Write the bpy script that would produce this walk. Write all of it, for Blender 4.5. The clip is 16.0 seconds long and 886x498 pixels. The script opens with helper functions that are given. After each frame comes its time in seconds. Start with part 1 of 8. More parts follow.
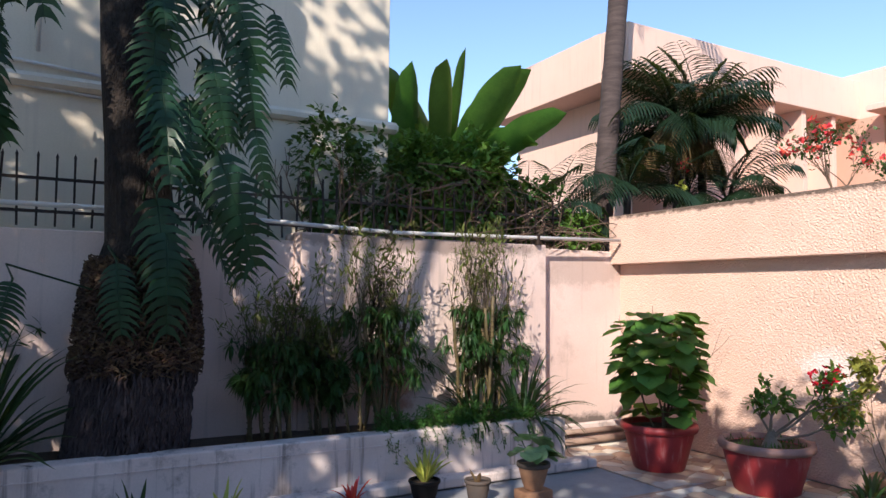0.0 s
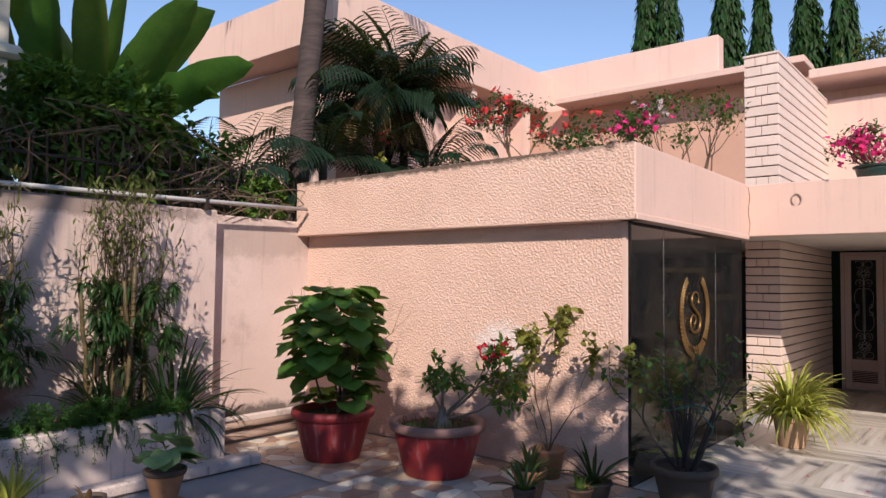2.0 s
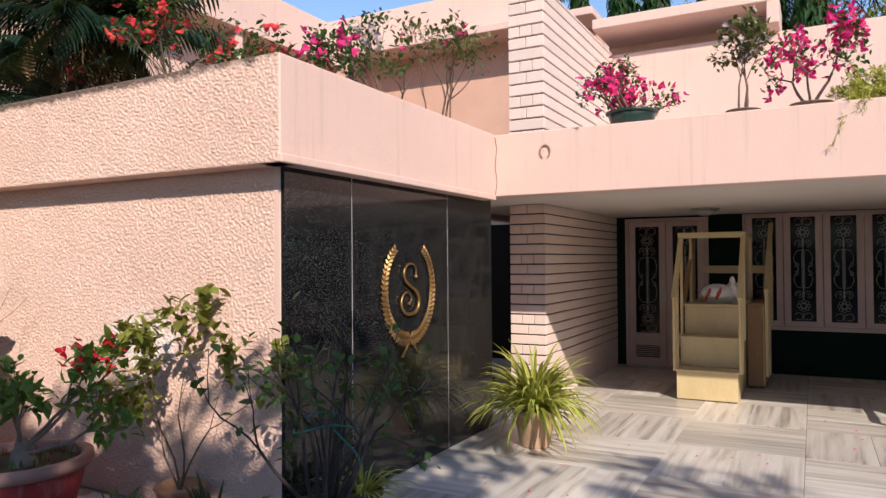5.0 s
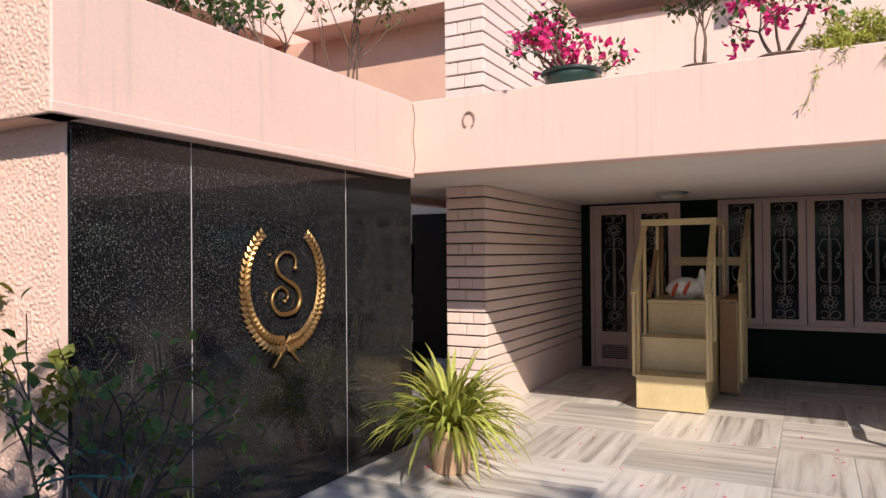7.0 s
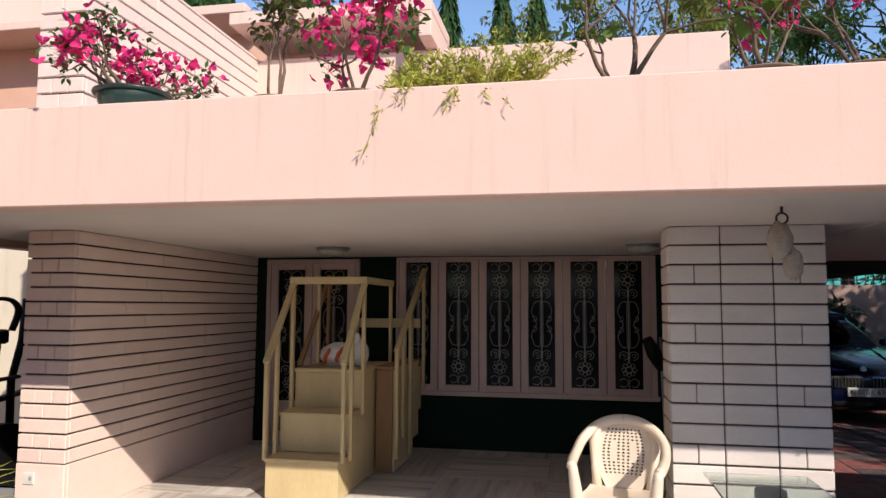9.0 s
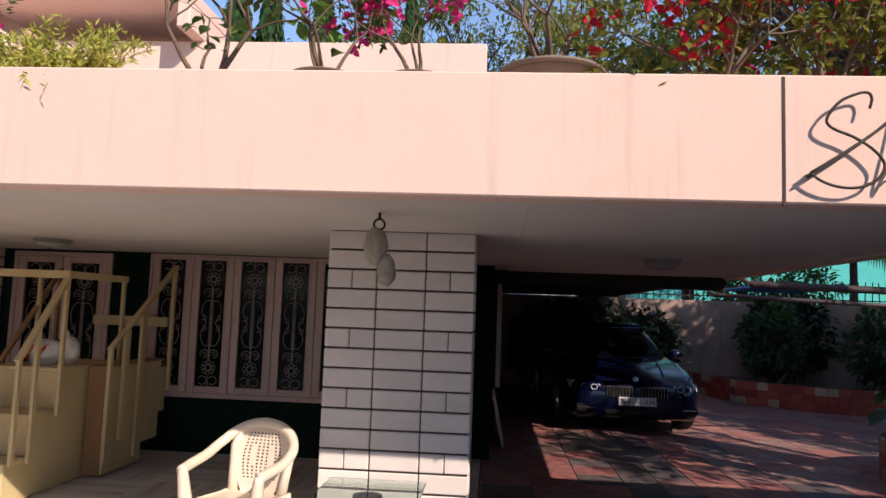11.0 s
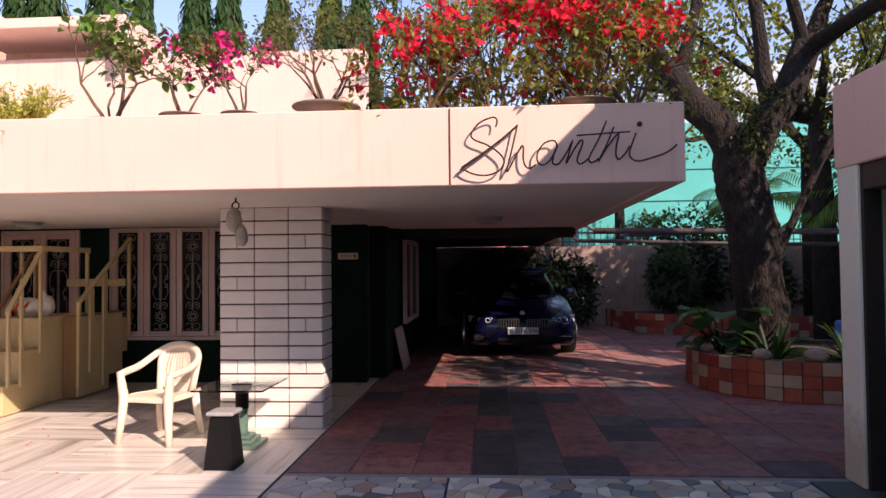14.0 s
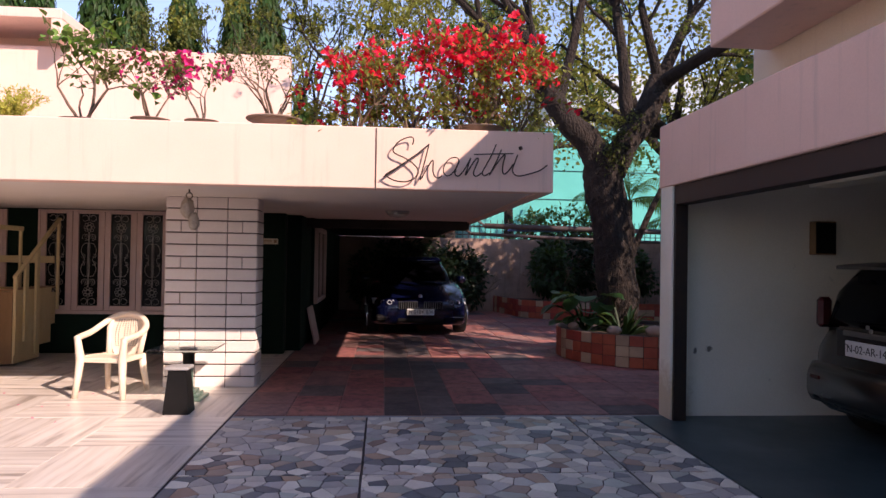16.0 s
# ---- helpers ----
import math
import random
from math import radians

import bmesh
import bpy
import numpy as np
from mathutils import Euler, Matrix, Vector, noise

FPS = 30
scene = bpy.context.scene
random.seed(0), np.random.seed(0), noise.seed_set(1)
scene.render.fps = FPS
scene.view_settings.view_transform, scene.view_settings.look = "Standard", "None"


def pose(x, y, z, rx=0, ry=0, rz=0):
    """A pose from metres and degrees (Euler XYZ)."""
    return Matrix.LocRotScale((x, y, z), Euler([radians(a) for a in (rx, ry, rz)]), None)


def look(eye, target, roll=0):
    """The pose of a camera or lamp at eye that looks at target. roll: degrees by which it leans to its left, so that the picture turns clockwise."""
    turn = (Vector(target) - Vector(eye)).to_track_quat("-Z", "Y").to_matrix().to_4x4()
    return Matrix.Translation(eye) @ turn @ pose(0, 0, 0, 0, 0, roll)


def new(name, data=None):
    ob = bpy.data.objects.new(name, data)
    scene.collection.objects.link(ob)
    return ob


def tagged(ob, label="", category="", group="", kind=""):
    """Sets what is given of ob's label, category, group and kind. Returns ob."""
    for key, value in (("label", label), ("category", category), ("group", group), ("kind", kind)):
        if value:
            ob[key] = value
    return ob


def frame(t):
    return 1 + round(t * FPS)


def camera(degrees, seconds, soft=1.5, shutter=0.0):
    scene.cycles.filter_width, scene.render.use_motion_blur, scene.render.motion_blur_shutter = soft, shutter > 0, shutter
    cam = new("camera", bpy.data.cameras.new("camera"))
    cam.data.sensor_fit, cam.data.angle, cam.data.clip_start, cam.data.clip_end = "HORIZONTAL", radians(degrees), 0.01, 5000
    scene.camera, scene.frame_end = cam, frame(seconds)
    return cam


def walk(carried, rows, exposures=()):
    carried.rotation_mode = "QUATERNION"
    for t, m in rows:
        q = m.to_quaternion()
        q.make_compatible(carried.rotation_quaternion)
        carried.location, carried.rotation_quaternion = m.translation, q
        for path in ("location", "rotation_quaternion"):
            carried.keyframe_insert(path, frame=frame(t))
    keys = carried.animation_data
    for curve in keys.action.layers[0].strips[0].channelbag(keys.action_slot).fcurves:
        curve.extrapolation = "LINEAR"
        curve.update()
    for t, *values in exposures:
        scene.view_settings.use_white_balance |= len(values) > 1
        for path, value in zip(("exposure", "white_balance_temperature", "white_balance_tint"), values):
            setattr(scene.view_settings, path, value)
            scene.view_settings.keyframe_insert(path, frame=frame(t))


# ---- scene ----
cam = camera(65.0, 16.0)
PATH = [
    (0, (-0.055, -0.061, 1.658), (0.909, 1.686, 1.787), 0.6),
    (0.5, (0.062, 0.114, 1.603), (1.273, 1.703, 1.709), -0.4),
    (1, (0.255, 0.185, 1.586), (1.607, 1.657, 1.657), -0.6),
    (1.5, (0.592, 0.21, 1.585), (2.057, 1.565, 1.708), 1.7),
    (2, (0.939, 0.259, 1.549), (2.482, 1.528, 1.644), 0.7),
    (2.5, (1.291, 0.351, 1.551), (2.964, 1.443, 1.654), -0.1),
    (3, (1.655, 0.344, 1.522), (3.355, 1.395, 1.582), -0.8),
    (3.5, (1.989, 0.299, 1.514), (3.723, 1.294, 1.56), -1.0),
    (4, (2.362, 0.257, 1.493), (4.136, 1.18, 1.529), -0.1),
    (4.5, (2.695, 0.12, 1.504), (4.476, 1.029, 1.526), -1.1),
    (4.7, (2.827, 0.015, 1.509), (4.594, 0.95, 1.55), -0.5),
    (6.8, (4.038, -0.185, 1.452), (5.793, 0.773, 1.447), -1.1),
    (7, (4.169, -0.207, 1.458), (5.936, 0.728, 1.476), -0.5),
    (7.5, (4.594, -0.262, 1.528), (6.434, 0.52, 1.584), -2.8),
    (8, (4.907, -0.56, 1.57), (6.784, 0.122, 1.681), 1.2),
    (8.2, (5.048, -0.671, 1.564), (6.964, -0.113, 1.706), -0.2),
    (8.5, (5.254, -0.838, 1.562), (7.194, -0.38, 1.729), 0.9),
    (9, (5.458, -1.198, 1.55), (7.417, -0.826, 1.713), 0.3),
    (9.5, (5.554, -1.635, 1.577), (7.519, -1.302, 1.749), 1.9),
    (9.8, (5.679, -1.873, 1.565), (7.66, -1.667, 1.754), 2.1),
    (10, (5.788, -2.04, 1.571), (7.774, -1.904, 1.766), 1.4),
    (12.5, (5.198, -4.089, 1.543), (7.183, -3.908, 1.702), 3.1),
    (13, (4.761, -4.31, 1.507), (6.751, -4.163, 1.64), 2.2),
    (13.5, (4.318, -4.437, 1.494), (6.31, -4.276, 1.575), 1.7),
    (14, (3.884, -4.414, 1.491), (5.878, -4.277, 1.549), -0.6),
    (14.5, (3.438, -4.409, 1.46), (5.432, -4.266, 1.513), 1.2),
    (15, (3.054, -4.299, 1.465), (5.053, -4.247, 1.526), 0.6),
    (15.5, (2.742, -4.244, 1.459), (4.742, -4.262, 1.506), 0.6),
    (16, (2.495, -4.216, 1.453), (4.487, -4.387, 1.482), 0.9),
]
walk(cam, [(t, look(eye, target, roll)) for t, eye, target, roll in PATH],
     exposures=[(0, 0.74, 6950, 13), (0.5, 0.46, 7100, 16), (1.2, 0.24, 7150, 17), (2, 0.22, 7150, 17), (4.7, 0.36, 7000, 14), (8, 0.48, 6950, 13), (10, 0.46, 7050, 14), (12.5, 0.72, 7650, 25), (16, 0.90, 8050, 33)])

# ---- world, sun, exposure ----
SUN_TRAVEL = Vector((1.15, 1.05, -1.0)).normalized()
world = bpy.data.worlds.new("sky")
scene.world = world
world.use_nodes = True
wn = world.node_tree.nodes
sky = wn.new("ShaderNodeTexSky")
sky.sky_type = "NISHITA"
sky.sun_disc = False
sky.sun_elevation = math.asin(-SUN_TRAVEL.z)
sky.sun_rotation = math.atan2(-SUN_TRAVEL.x, -SUN_TRAVEL.y)
sky.air_density, sky.dust_density, sky.ozone_density = 1.0, 0.0, 4.5
world.node_tree.links.new(sky.outputs["Color"], wn["Background"].inputs["Color"])
wn["Background"].inputs["Strength"].default_value = 0.165
sun = new("sun", bpy.data.lights.new("sun", "SUN"))
sun.data.energy, sun.data.angle, sun.data.color = 3.9, radians(0.5), (1.0, 0.95, 0.88)
sun.matrix_world = look((0, 0, 20), Vector((0, 0, 20)) + SUN_TRAVEL)


# ---- geometry helpers ----
class Geo:
    """A mesh in the making: plain lists of corners and faces."""

    def __init__(self):
        self.v, self.f = [], []

    def add(self, verts, faces):
        n = len(self.v)
        self.v.extend([tuple(p) for p in verts])
        self.f.extend([tuple(i + n for i in q) for q in faces])
        return self

    def box(self, x0, x1, y0, y1, z0, z1, c=0.0, m=None):
        if c <= 0:
            vs = [(x, y, z) for x in (x0, x1) for y in (y0, y1) for z in (z0, z1)]
            fs = [(0, 1, 3, 2), (4, 6, 7, 5), (0, 4, 5, 1), (2, 3, 7, 6), (0, 2, 6, 4), (1, 5, 7, 3)]
        else:
            c = min(c, (x1 - x0) * 0.45, (y1 - y0) * 0.45, (z1 - z0) * 0.45)
            vs, ids = [], {}
            for i in (0, 1):
                for j in (0, 1):
                    for k in (0, 1):
                        X, Y, Z = (x0, x1)[i], (y0, y1)[j], (z0, z1)[k]
                        sx, sy, sz = (c, -c)[i], (c, -c)[j], (c, -c)[k]
                        for a, p in enumerate(((X, Y + sy, Z + sz), (X + sx, Y, Z + sz), (X + sx, Y + sy, Z))):
                            ids[i, j, k, a] = len(vs)
                            vs.append(p)
            I = lambda i, j, k, a: ids[i, j, k, a]
            fs = []
            for s in (0, 1):
                q = [I(s, 0, 0, 0), I(s, 0, 1, 0), I(s, 1, 1, 0), I(s, 1, 0, 0)]
                fs.append(q if s == 0 else q[::-1])
                q = [I(0, s, 0, 1), I(1, s, 0, 1), I(1, s, 1, 1), I(0, s, 1, 1)]
                fs.append(q if s == 0 else q[::-1])
                q = [I(0, 0, s, 2), I(0, 1, s, 2), I(1, 1, s, 2), I(1, 0, s, 2)]
                fs.append(q if s == 0 else q[::-1])
            for a in (0, 1):
                for b in (0, 1):
                    fs.append([I(a, b, 0, 0), I(a, b, 1, 0), I(a, b, 1, 1), I(a, b, 0, 1)])
                    fs.append([I(a, 0, b, 0), I(a, 1, b, 0), I(a, 1, b, 2), I(a, 0, b, 2)])
                    fs.append([I(0, a, b, 1), I(1, a, b, 1), I(1, a, b, 2), I(0, a, b, 2)])
            for i in (0, 1):
                for j in (0, 1):
                    for k in (0, 1):
                        fs.append([I(i, j, k, 0), I(i, j, k, 1), I(i, j, k, 2)])
        if m is not None:
            vs = [m @ Vector(p) for p in vs]
        return self.add(vs, fs)

    def tube(self, pts, radii, seg=8, caps=True):
        pts = [Vector(p) for p in pts]
        if not hasattr(radii, "__len__"):
            radii = [radii] * len(pts)
        vs, fs = [], []
        up = Vector((0.13, 0.21, 0.97))
        for i, p in enumerate(pts):
            d = (pts[min(i + 1, len(pts) - 1)] - pts[max(i - 1, 0)])
            d = d.normalized() if d.length > 1e-9 else Vector((0, 0, 1))
            a = d.cross(up)
            if a.length < 0.05:
                a = d.cross(Vector((1, 0, 0)))
            a.normalize()
            b = d.cross(a)
            up = b if i == 0 else (a.cross(d) if a.cross(d).length > 0 else up)
            up = a.cross(d)
            for k in range(seg):
                t = 2 * math.pi * k / seg
                vs.append(p + (a * math.cos(t) + b * math.sin(t)) * radii[i])
        for i in range(len(pts) - 1):
            for k in range(seg):
                l = (k + 1) % seg
                fs.append((i * seg + k, i * seg + l, (i + 1) * seg + l, (i + 1) * seg + k))
        if caps:
            fs.append(tuple(range(seg))[::-1])
            fs.append(tuple((len(pts) - 1) * seg + k for k in range(seg)))
        return self.add(vs, fs)

    def lathe(self, profile, seg=32, at=(0, 0, 0), wob=0.0):
        """Turns (radius, height) pairs round the upright axis."""
        vs, fs = [], []
        for r, z in profile:
            for k in range(seg):
                t = 2 * math.pi * k / seg
                w = 1 + wob * math.sin(3 * t + z * 9)
                vs.append((at[0] + r * w * math.cos(t), at[1] + r * w * math.sin(t), at[2] + z))
        n = len(profile)
        for i in range(n - 1):
            for k in range(seg):
                l = (k + 1) % seg
                fs.append((i * seg + k, i * seg + l, (i + 1) * seg + l, (i + 1) * seg + k))
        if profile[0][0] > 1e-4:
            fs.append(tuple(range(seg))[::-1])
        if profile[-1][0] > 1e-4:
            fs.append(tuple((n - 1) * seg + k for k in range(seg)))
        return self.add(vs, fs)

    def prism(self, outline, z0, z1, inset=0.0):
        """An upright block over a flat outline of (x, y); the top edge may be drawn in."""
        n = len(outline)
        cx, cy = sum(p[0] for p in outline) / n, sum(p[1] for p in outline) / n
        vs = [(x, y, z0) for x, y in outline]
        if inset:
            vs += [(x, y, z1 - inset) for x, y in outline]
            for x, y in outline:
                d = math.hypot(x - cx, y - cy) or 1
                s = max(0.3, 1 - inset / d)
                vs.append((cx + (x - cx) * s, cy + (y - cy) * s, z1))
            layers = 3
        else:
            vs += [(x, y, z1) for x, y in outline]
            layers = 2
        fs = [tuple(range(n))[::-1], tuple((layers - 1) * n + i for i in range(n))]
        for l in range(layers - 1):
            for i in range(n):
                j = (i + 1) % n
                fs.append((l * n + i, l * n + j, (l + 1) * n + j, (l + 1) * n + i))
        return self.add(vs, fs)

    def extrude_xz(self, outline, y0, y1):
        """A block with an outline of (x, z), from y0 to y1."""
        n = len(outline)
        vs = [(x, y0, z) for x, z in outline] + [(x, y1, z) for x, z in outline]
        fs = [tuple(range(n)), tuple(n + i for i in range(n))[::-1]]
        for i in range(n):
            j = (i + 1) % n
            fs.append((i, n + i, n + j, j))
        return self.add(vs, fs)

    def leaf(self, base, way, normal, length, width, fold=0.25, droop=0.15):
        """One folded, slightly bent leaf of six triangles."""
        d = Vector(way).normalized()
        s = d.cross(Vector(normal))
        if s.length < 1e-3:
            s = d.cross(Vector((0.3, 0.9, 0.2)))
        s.normalize()
        n = s.cross(d)
        b = Vector(base)
        w = width * 0.5
        p1 = b + d * length * 0.35 - n * droop * length * 0.1
        p2 = b + d * length * 0.7 - n * droop * length * 0.45
        tip = b + d * length - n * droop * length
        vs = [b, p1 + s * w + n * fold * w, p1, p1 - s * w + n * fold * w, p2 + s * w * 0.75 + n * fold * w, p2, p2 - s * w * 0.75 + n * fold * w, tip]
        fs = [(0, 1, 2), (0, 2, 3), (1, 4, 5, 2), (2, 5, 6, 3), (4, 7, 5), (5, 7, 6)]
        return self.add(vs, fs)

    def blade(self, base, way, length, width, droop, n=6, up=(0, 0, 1)):
        """A long arching strap leaf."""
        d = Vector(way).normalized()
        s = d.cross(Vector(up))
        if s.length < 1e-3:
            s = Vector((1, 0, 0))
        s.normalize()
        p, vs = Vector(base), []
        for i in range(n + 1):
            t = i / n
            w = width * 0.5 * (0.75 + 0.6 * t) * (1 - t ** 3) + 0.0005
            q = d.cross(s)
            vs += [p + s * w - q * w * 0.5, p.copy(), p - s * w - q * w * 0.5]
            d = (d + Vector((0, 0, -1)) * droop / n * (0.4 + 1.4 * t)).normalized()
            p = p + d * length / n
        fs = []
        for i in range(n):
            a = i * 3
            fs += [(a, a + 1, a + 4, a + 3), (a + 1, a + 2, a + 5, a + 4)]
        return self.add(vs, fs)


def part(name, g, material, parent=None, label="", smooth=False, kind=""):
    """Links a Geo as one mesh object, under parent if one is given."""
    me = bpy.data.meshes.new(name)
    me.from_pydata(g.v, [], g.f)
    me.materials.append(material)
    if smooth:
        me.shade_smooth()
    me.update()
    ob = new(name, me)
    if parent is not None:
        ob.parent = parent
    return tagged(ob, label=label, kind=kind)


def thing(name, at, label, category, group="", kind="", turn=0.0):
    ob = new(name)
    ob.empty_display_size = 0.05
    ob.matrix_basis = pose(*at, 0, 0, turn)
    return tagged(ob, label, category, group, kind)


def structure(name, g, material, label, category="", smooth=False):
    return tagged(part(name, g, material, None, smooth=smooth), label, category or name.split("_")[0], "", "structure")


def rnd(a, b):
    return random.uniform(a, b)


def rvec(s=1.0):
    return Vector((rnd(-1, 1), rnd(-1, 1), rnd(-1, 1))) * s


# ---- materials ----
def mat(name, c1, c2=None, rough=0.8, scale=3.0, fine=60.0, bump=0.15, bsize=0.004, metal=0.0, spec=0.5,
        island=0.0, each=0.0, leafy=0.0, glow=(0.35, 0.5, 0.05), stain=None, streak=None, coat=0.0, emit=None, stretch=None):
    """A surface with broad and fine variation in colour and relief. stain: (colour, scale, from, to, amount). streak: (colour, amount)
    for run-down marks. island / each: brightness spread per loose piece / per object. leafy: share of light let through."""
    m = bpy.data.materials.new(name)
    m.use_nodes = True
    nt = m.node_tree
    N, L = nt.nodes, nt.links
    bsdf = N["Principled BSDF"]
    c2 = c2 or tuple(x * 0.75 for x in c1)
    geo = N.new("ShaderNodeNewGeometry")
    pos = geo.outputs["Position"]
    if stretch:
        mp = N.new("ShaderNodeMapping")
        mp.inputs["Scale"].default_value = stretch
        L.new(pos, mp.inputs["Vector"])
        pos = mp.outputs["Vector"]

    def noise_tex(s, detail=5.0, rough_=0.6, vec=None):
        t = N.new("ShaderNodeTexNoise")
        t.inputs["Scale"].default_value, t.inputs["Detail"].default_value, t.inputs["Roughness"].default_value = s, detail, rough_
        L.new(vec or pos, t.inputs["Vector"])
        return t.outputs["Fac"]

    def remap(v, a, b, c=0.0, d=1.0):
        r = N.new("ShaderNodeMapRange")
        r.inputs["From Min"].default_value, r.inputs["From Max"].default_value = a, b
        r.inputs["To Min"].default_value, r.inputs["To Max"].default_value = c, d
        L.new(v, r.inputs["Value"])
        return r.outputs["Result"]

    def mix(fac, a, b, how="MIX"):
        x = N.new("ShaderNodeMix")
        x.data_type, x.blend_type = "RGBA", how
        for sock, val in (("Factor", fac), ("A", a), ("B", b)):
            tgt = next(i for i in x.inputs if i.name == sock and i.type == ("VALUE" if sock == "Factor" else "RGBA"))
            if hasattr(val, "is_output"):
                L.new(val, tgt)
            else:
                tgt.default_value = val if sock == "Factor" else (*val, 1)
        return next(o for o in x.outputs if o.type == "RGBA")

    big, small = noise_tex(scale), noise_tex(fine, 3.0)
    col = mix(remap(big, 0.3, 0.7), c1, c2)
    col = mix(remap(small, 0.25, 0.75, 0.0, 0.35), col, tuple(x * 0.8 for x in c2))
    if stain:
        sc, ss, a, b, amt = stain
        col = mix(remap(noise_tex(ss, 8.0, 0.7), a, b, 0.0, amt), col, sc)
    if streak:
        mp = N.new("ShaderNodeMapping")
        mp.inputs["Scale"].default_value = (9.0, 9.0, 0.5)
        L.new(geo.outputs["Position"], mp.inputs["Vector"])
        s1 = noise_tex(1.6, 4.0, 0.6, mp.outputs["Vector"])
        col = mix(remap(s1, 0.56, 0.76, 0.0, streak[1]), col, streak[0])
    for amount, node, sock in ((island, geo, "Random Per Island"), (each, None, "Random")):
        if amount:
            if node is None:
                node = N.new("ShaderNodeObjectInfo")
            h = N.new("ShaderNodeHueSaturation")
            L.new(remap(node.outputs[sock], 0, 1, 1 - amount, 1 + amount), h.inputs["Value"])
            L.new(remap(node.outputs[sock], 0, 1, 0.5 - amount * 0.045, 0.5 + amount * 0.045), h.inputs["Hue"])
            L.new(col, h.inputs["Color"])
            col = h.outputs["Color"]
    L.new(col, bsdf.inputs["Base Color"])
    bsdf.inputs["Metallic"].default_value = metal
    bsdf.inputs["Specular IOR Level"].default_value = spec
    bsdf.inputs["Coat Weight"].default_value = coat
    L.new(remap(big, 0.2, 0.8, max(0.02, rough - 0.08), min(1.0, rough + 0.08)), bsdf.inputs["Roughness"])
    if bump:
        bp = N.new("ShaderNodeBump")
        bp.inputs["Strength"].default_value, bp.inputs["Distance"].default_value = min(1.0, bump), bsize
        L.new(small, bp.inputs["Height"])
        L.new(bp.outputs["Normal"], bsdf.inputs["Normal"])
    if emit:
        bsdf.inputs["Emission Color"].default_value, bsdf.inputs["Emission Strength"].default_value = (*emit[0], 1), emit[1]
    if leafy:
        tr = N.new("ShaderNodeBsdfTranslucent")
        L.new(mix(0.35, col, glow), tr.inputs["Color"])
        ms = N.new("ShaderNodeMixShader")
        ms.inputs["Fac"].default_value = leafy
        L.new(bsdf.outputs["BSDF"], ms.inputs[1])
        L.new(tr.outputs["BSDF"], ms.inputs[2])
        L.new(ms.outputs["Shader"], N["Material Output"].inputs["Surface"])
    return m


PINK = (0.80, 0.56, 0.475)
M_pink = mat("pink_plaster", PINK, (0.75, 0.515, 0.435), 0.9, 1.2, 90, 0.25, 0.002, spec=0.2, streak=((0.42, 0.33, 0.28), 0.35), stain=((0.5, 0.38, 0.32), 2.5, 0.6, 0.8, 0.35))
M_rough = mat("pink_roughcast", (0.80, 0.56, 0.465), (0.72, 0.49, 0.40), 0.95, 1.6, 130, 0.5, 0.003, spec=0.15, stain=((0.42, 0.28, 0.22), 1.3, 0.58, 0.85, 0.5))
M_deeppink = mat("salmon_plaster", (0.70, 0.43, 0.33), (0.62, 0.37, 0.28), 0.9, 1.5, 90, 0.2, 0.002, spec=0.2)
M_white = mat("white_block_paint", (0.78, 0.70, 0.66), (0.70, 0.62, 0.58), 0.75, 3.0, 40, 0.2, 0.002, spec=0.3, each=0.05, stretch=(1, 1, 3))
M_block = mat("pink_block_paint", (0.80, 0.64, 0.57), (0.74, 0.58, 0.51), 0.8, 3.0, 50, 0.2, 0.002, spec=0.25, each=0.04)
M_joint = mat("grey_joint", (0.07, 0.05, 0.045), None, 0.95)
M_soffit = mat("soffit_paint", (0.70, 0.64, 0.60), (0.62, 0.56, 0.52), 0.85, 1.0, 70, 0.15, 0.002, spec=0.2)
# near-black tone puts the carport's deep shade into the roof colour
M_shadedroof = mat("dark_carport_roof", (0.05, 0.045, 0.04), (0.03, 0.027, 0.025), 0.9, 2, 50, 0.3, 0.003, spec=0.1)
M_green = mat("dark_green_paint", (0.004, 0.020, 0.012), (0.003, 0.014, 0.008), 0.75, 1.5, 70, 0.15, 0.002, spec=0.12)
M_compound = mat("compound_plaster", (0.74, 0.58, 0.52), (0.64, 0.48, 0.43), 0.92, 1.1, 60, 0.3, 0.003, spec=0.2, streak=((0.30, 0.25, 0.22), 0.4), stain=((0.30, 0.20, 0.16), 1.8, 0.58, 0.8, 0.55))
M_planter = mat("planter_plaster", (0.74, 0.62, 0.58), (0.60, 0.50, 0.46), 0.9, 2.0, 60, 0.3, 0.003, spec=0.2, streak=((0.07, 0.055, 0.05), 0.85), stain=((0.09, 0.075, 0.07), 3.4, 0.54, 0.70, 0.7))
M_cream = mat("cream_plaster", (0.72, 0.64, 0.52), (0.64, 0.56, 0.45), 0.9, 1.0, 60, 0.2, 0.003, spec=0.2, streak=((0.42, 0.36, 0.30), 0.3))
M_garwall = mat("garage_white", (0.82, 0.79, 0.68), (0.75, 0.71, 0.60), 0.8, 1.5, 60, 0.15, 0.002, stain=((0.25, 0.24, 0.22), 4.0, 0.68, 0.8, 0.6))
M_soil = mat("soil", (0.10, 0.065, 0.045), (0.05, 0.035, 0.025), 0.97, 6, 45, 0.8, 0.02)
M_concrete = mat("grey_concrete", (0.36, 0.36, 0.37), (0.27, 0.27, 0.28), 0.85, 1.5, 50, 0.3, 0.003, stain=((0.15, 0.14, 0.13), 1.2, 0.55, 0.8, 0.5))
M_earth = mat("ground_earth", (0.20, 0.17, 0.14), (0.13, 0.11, 0.09), 0.95, 2, 40, 0.4, 0.01)
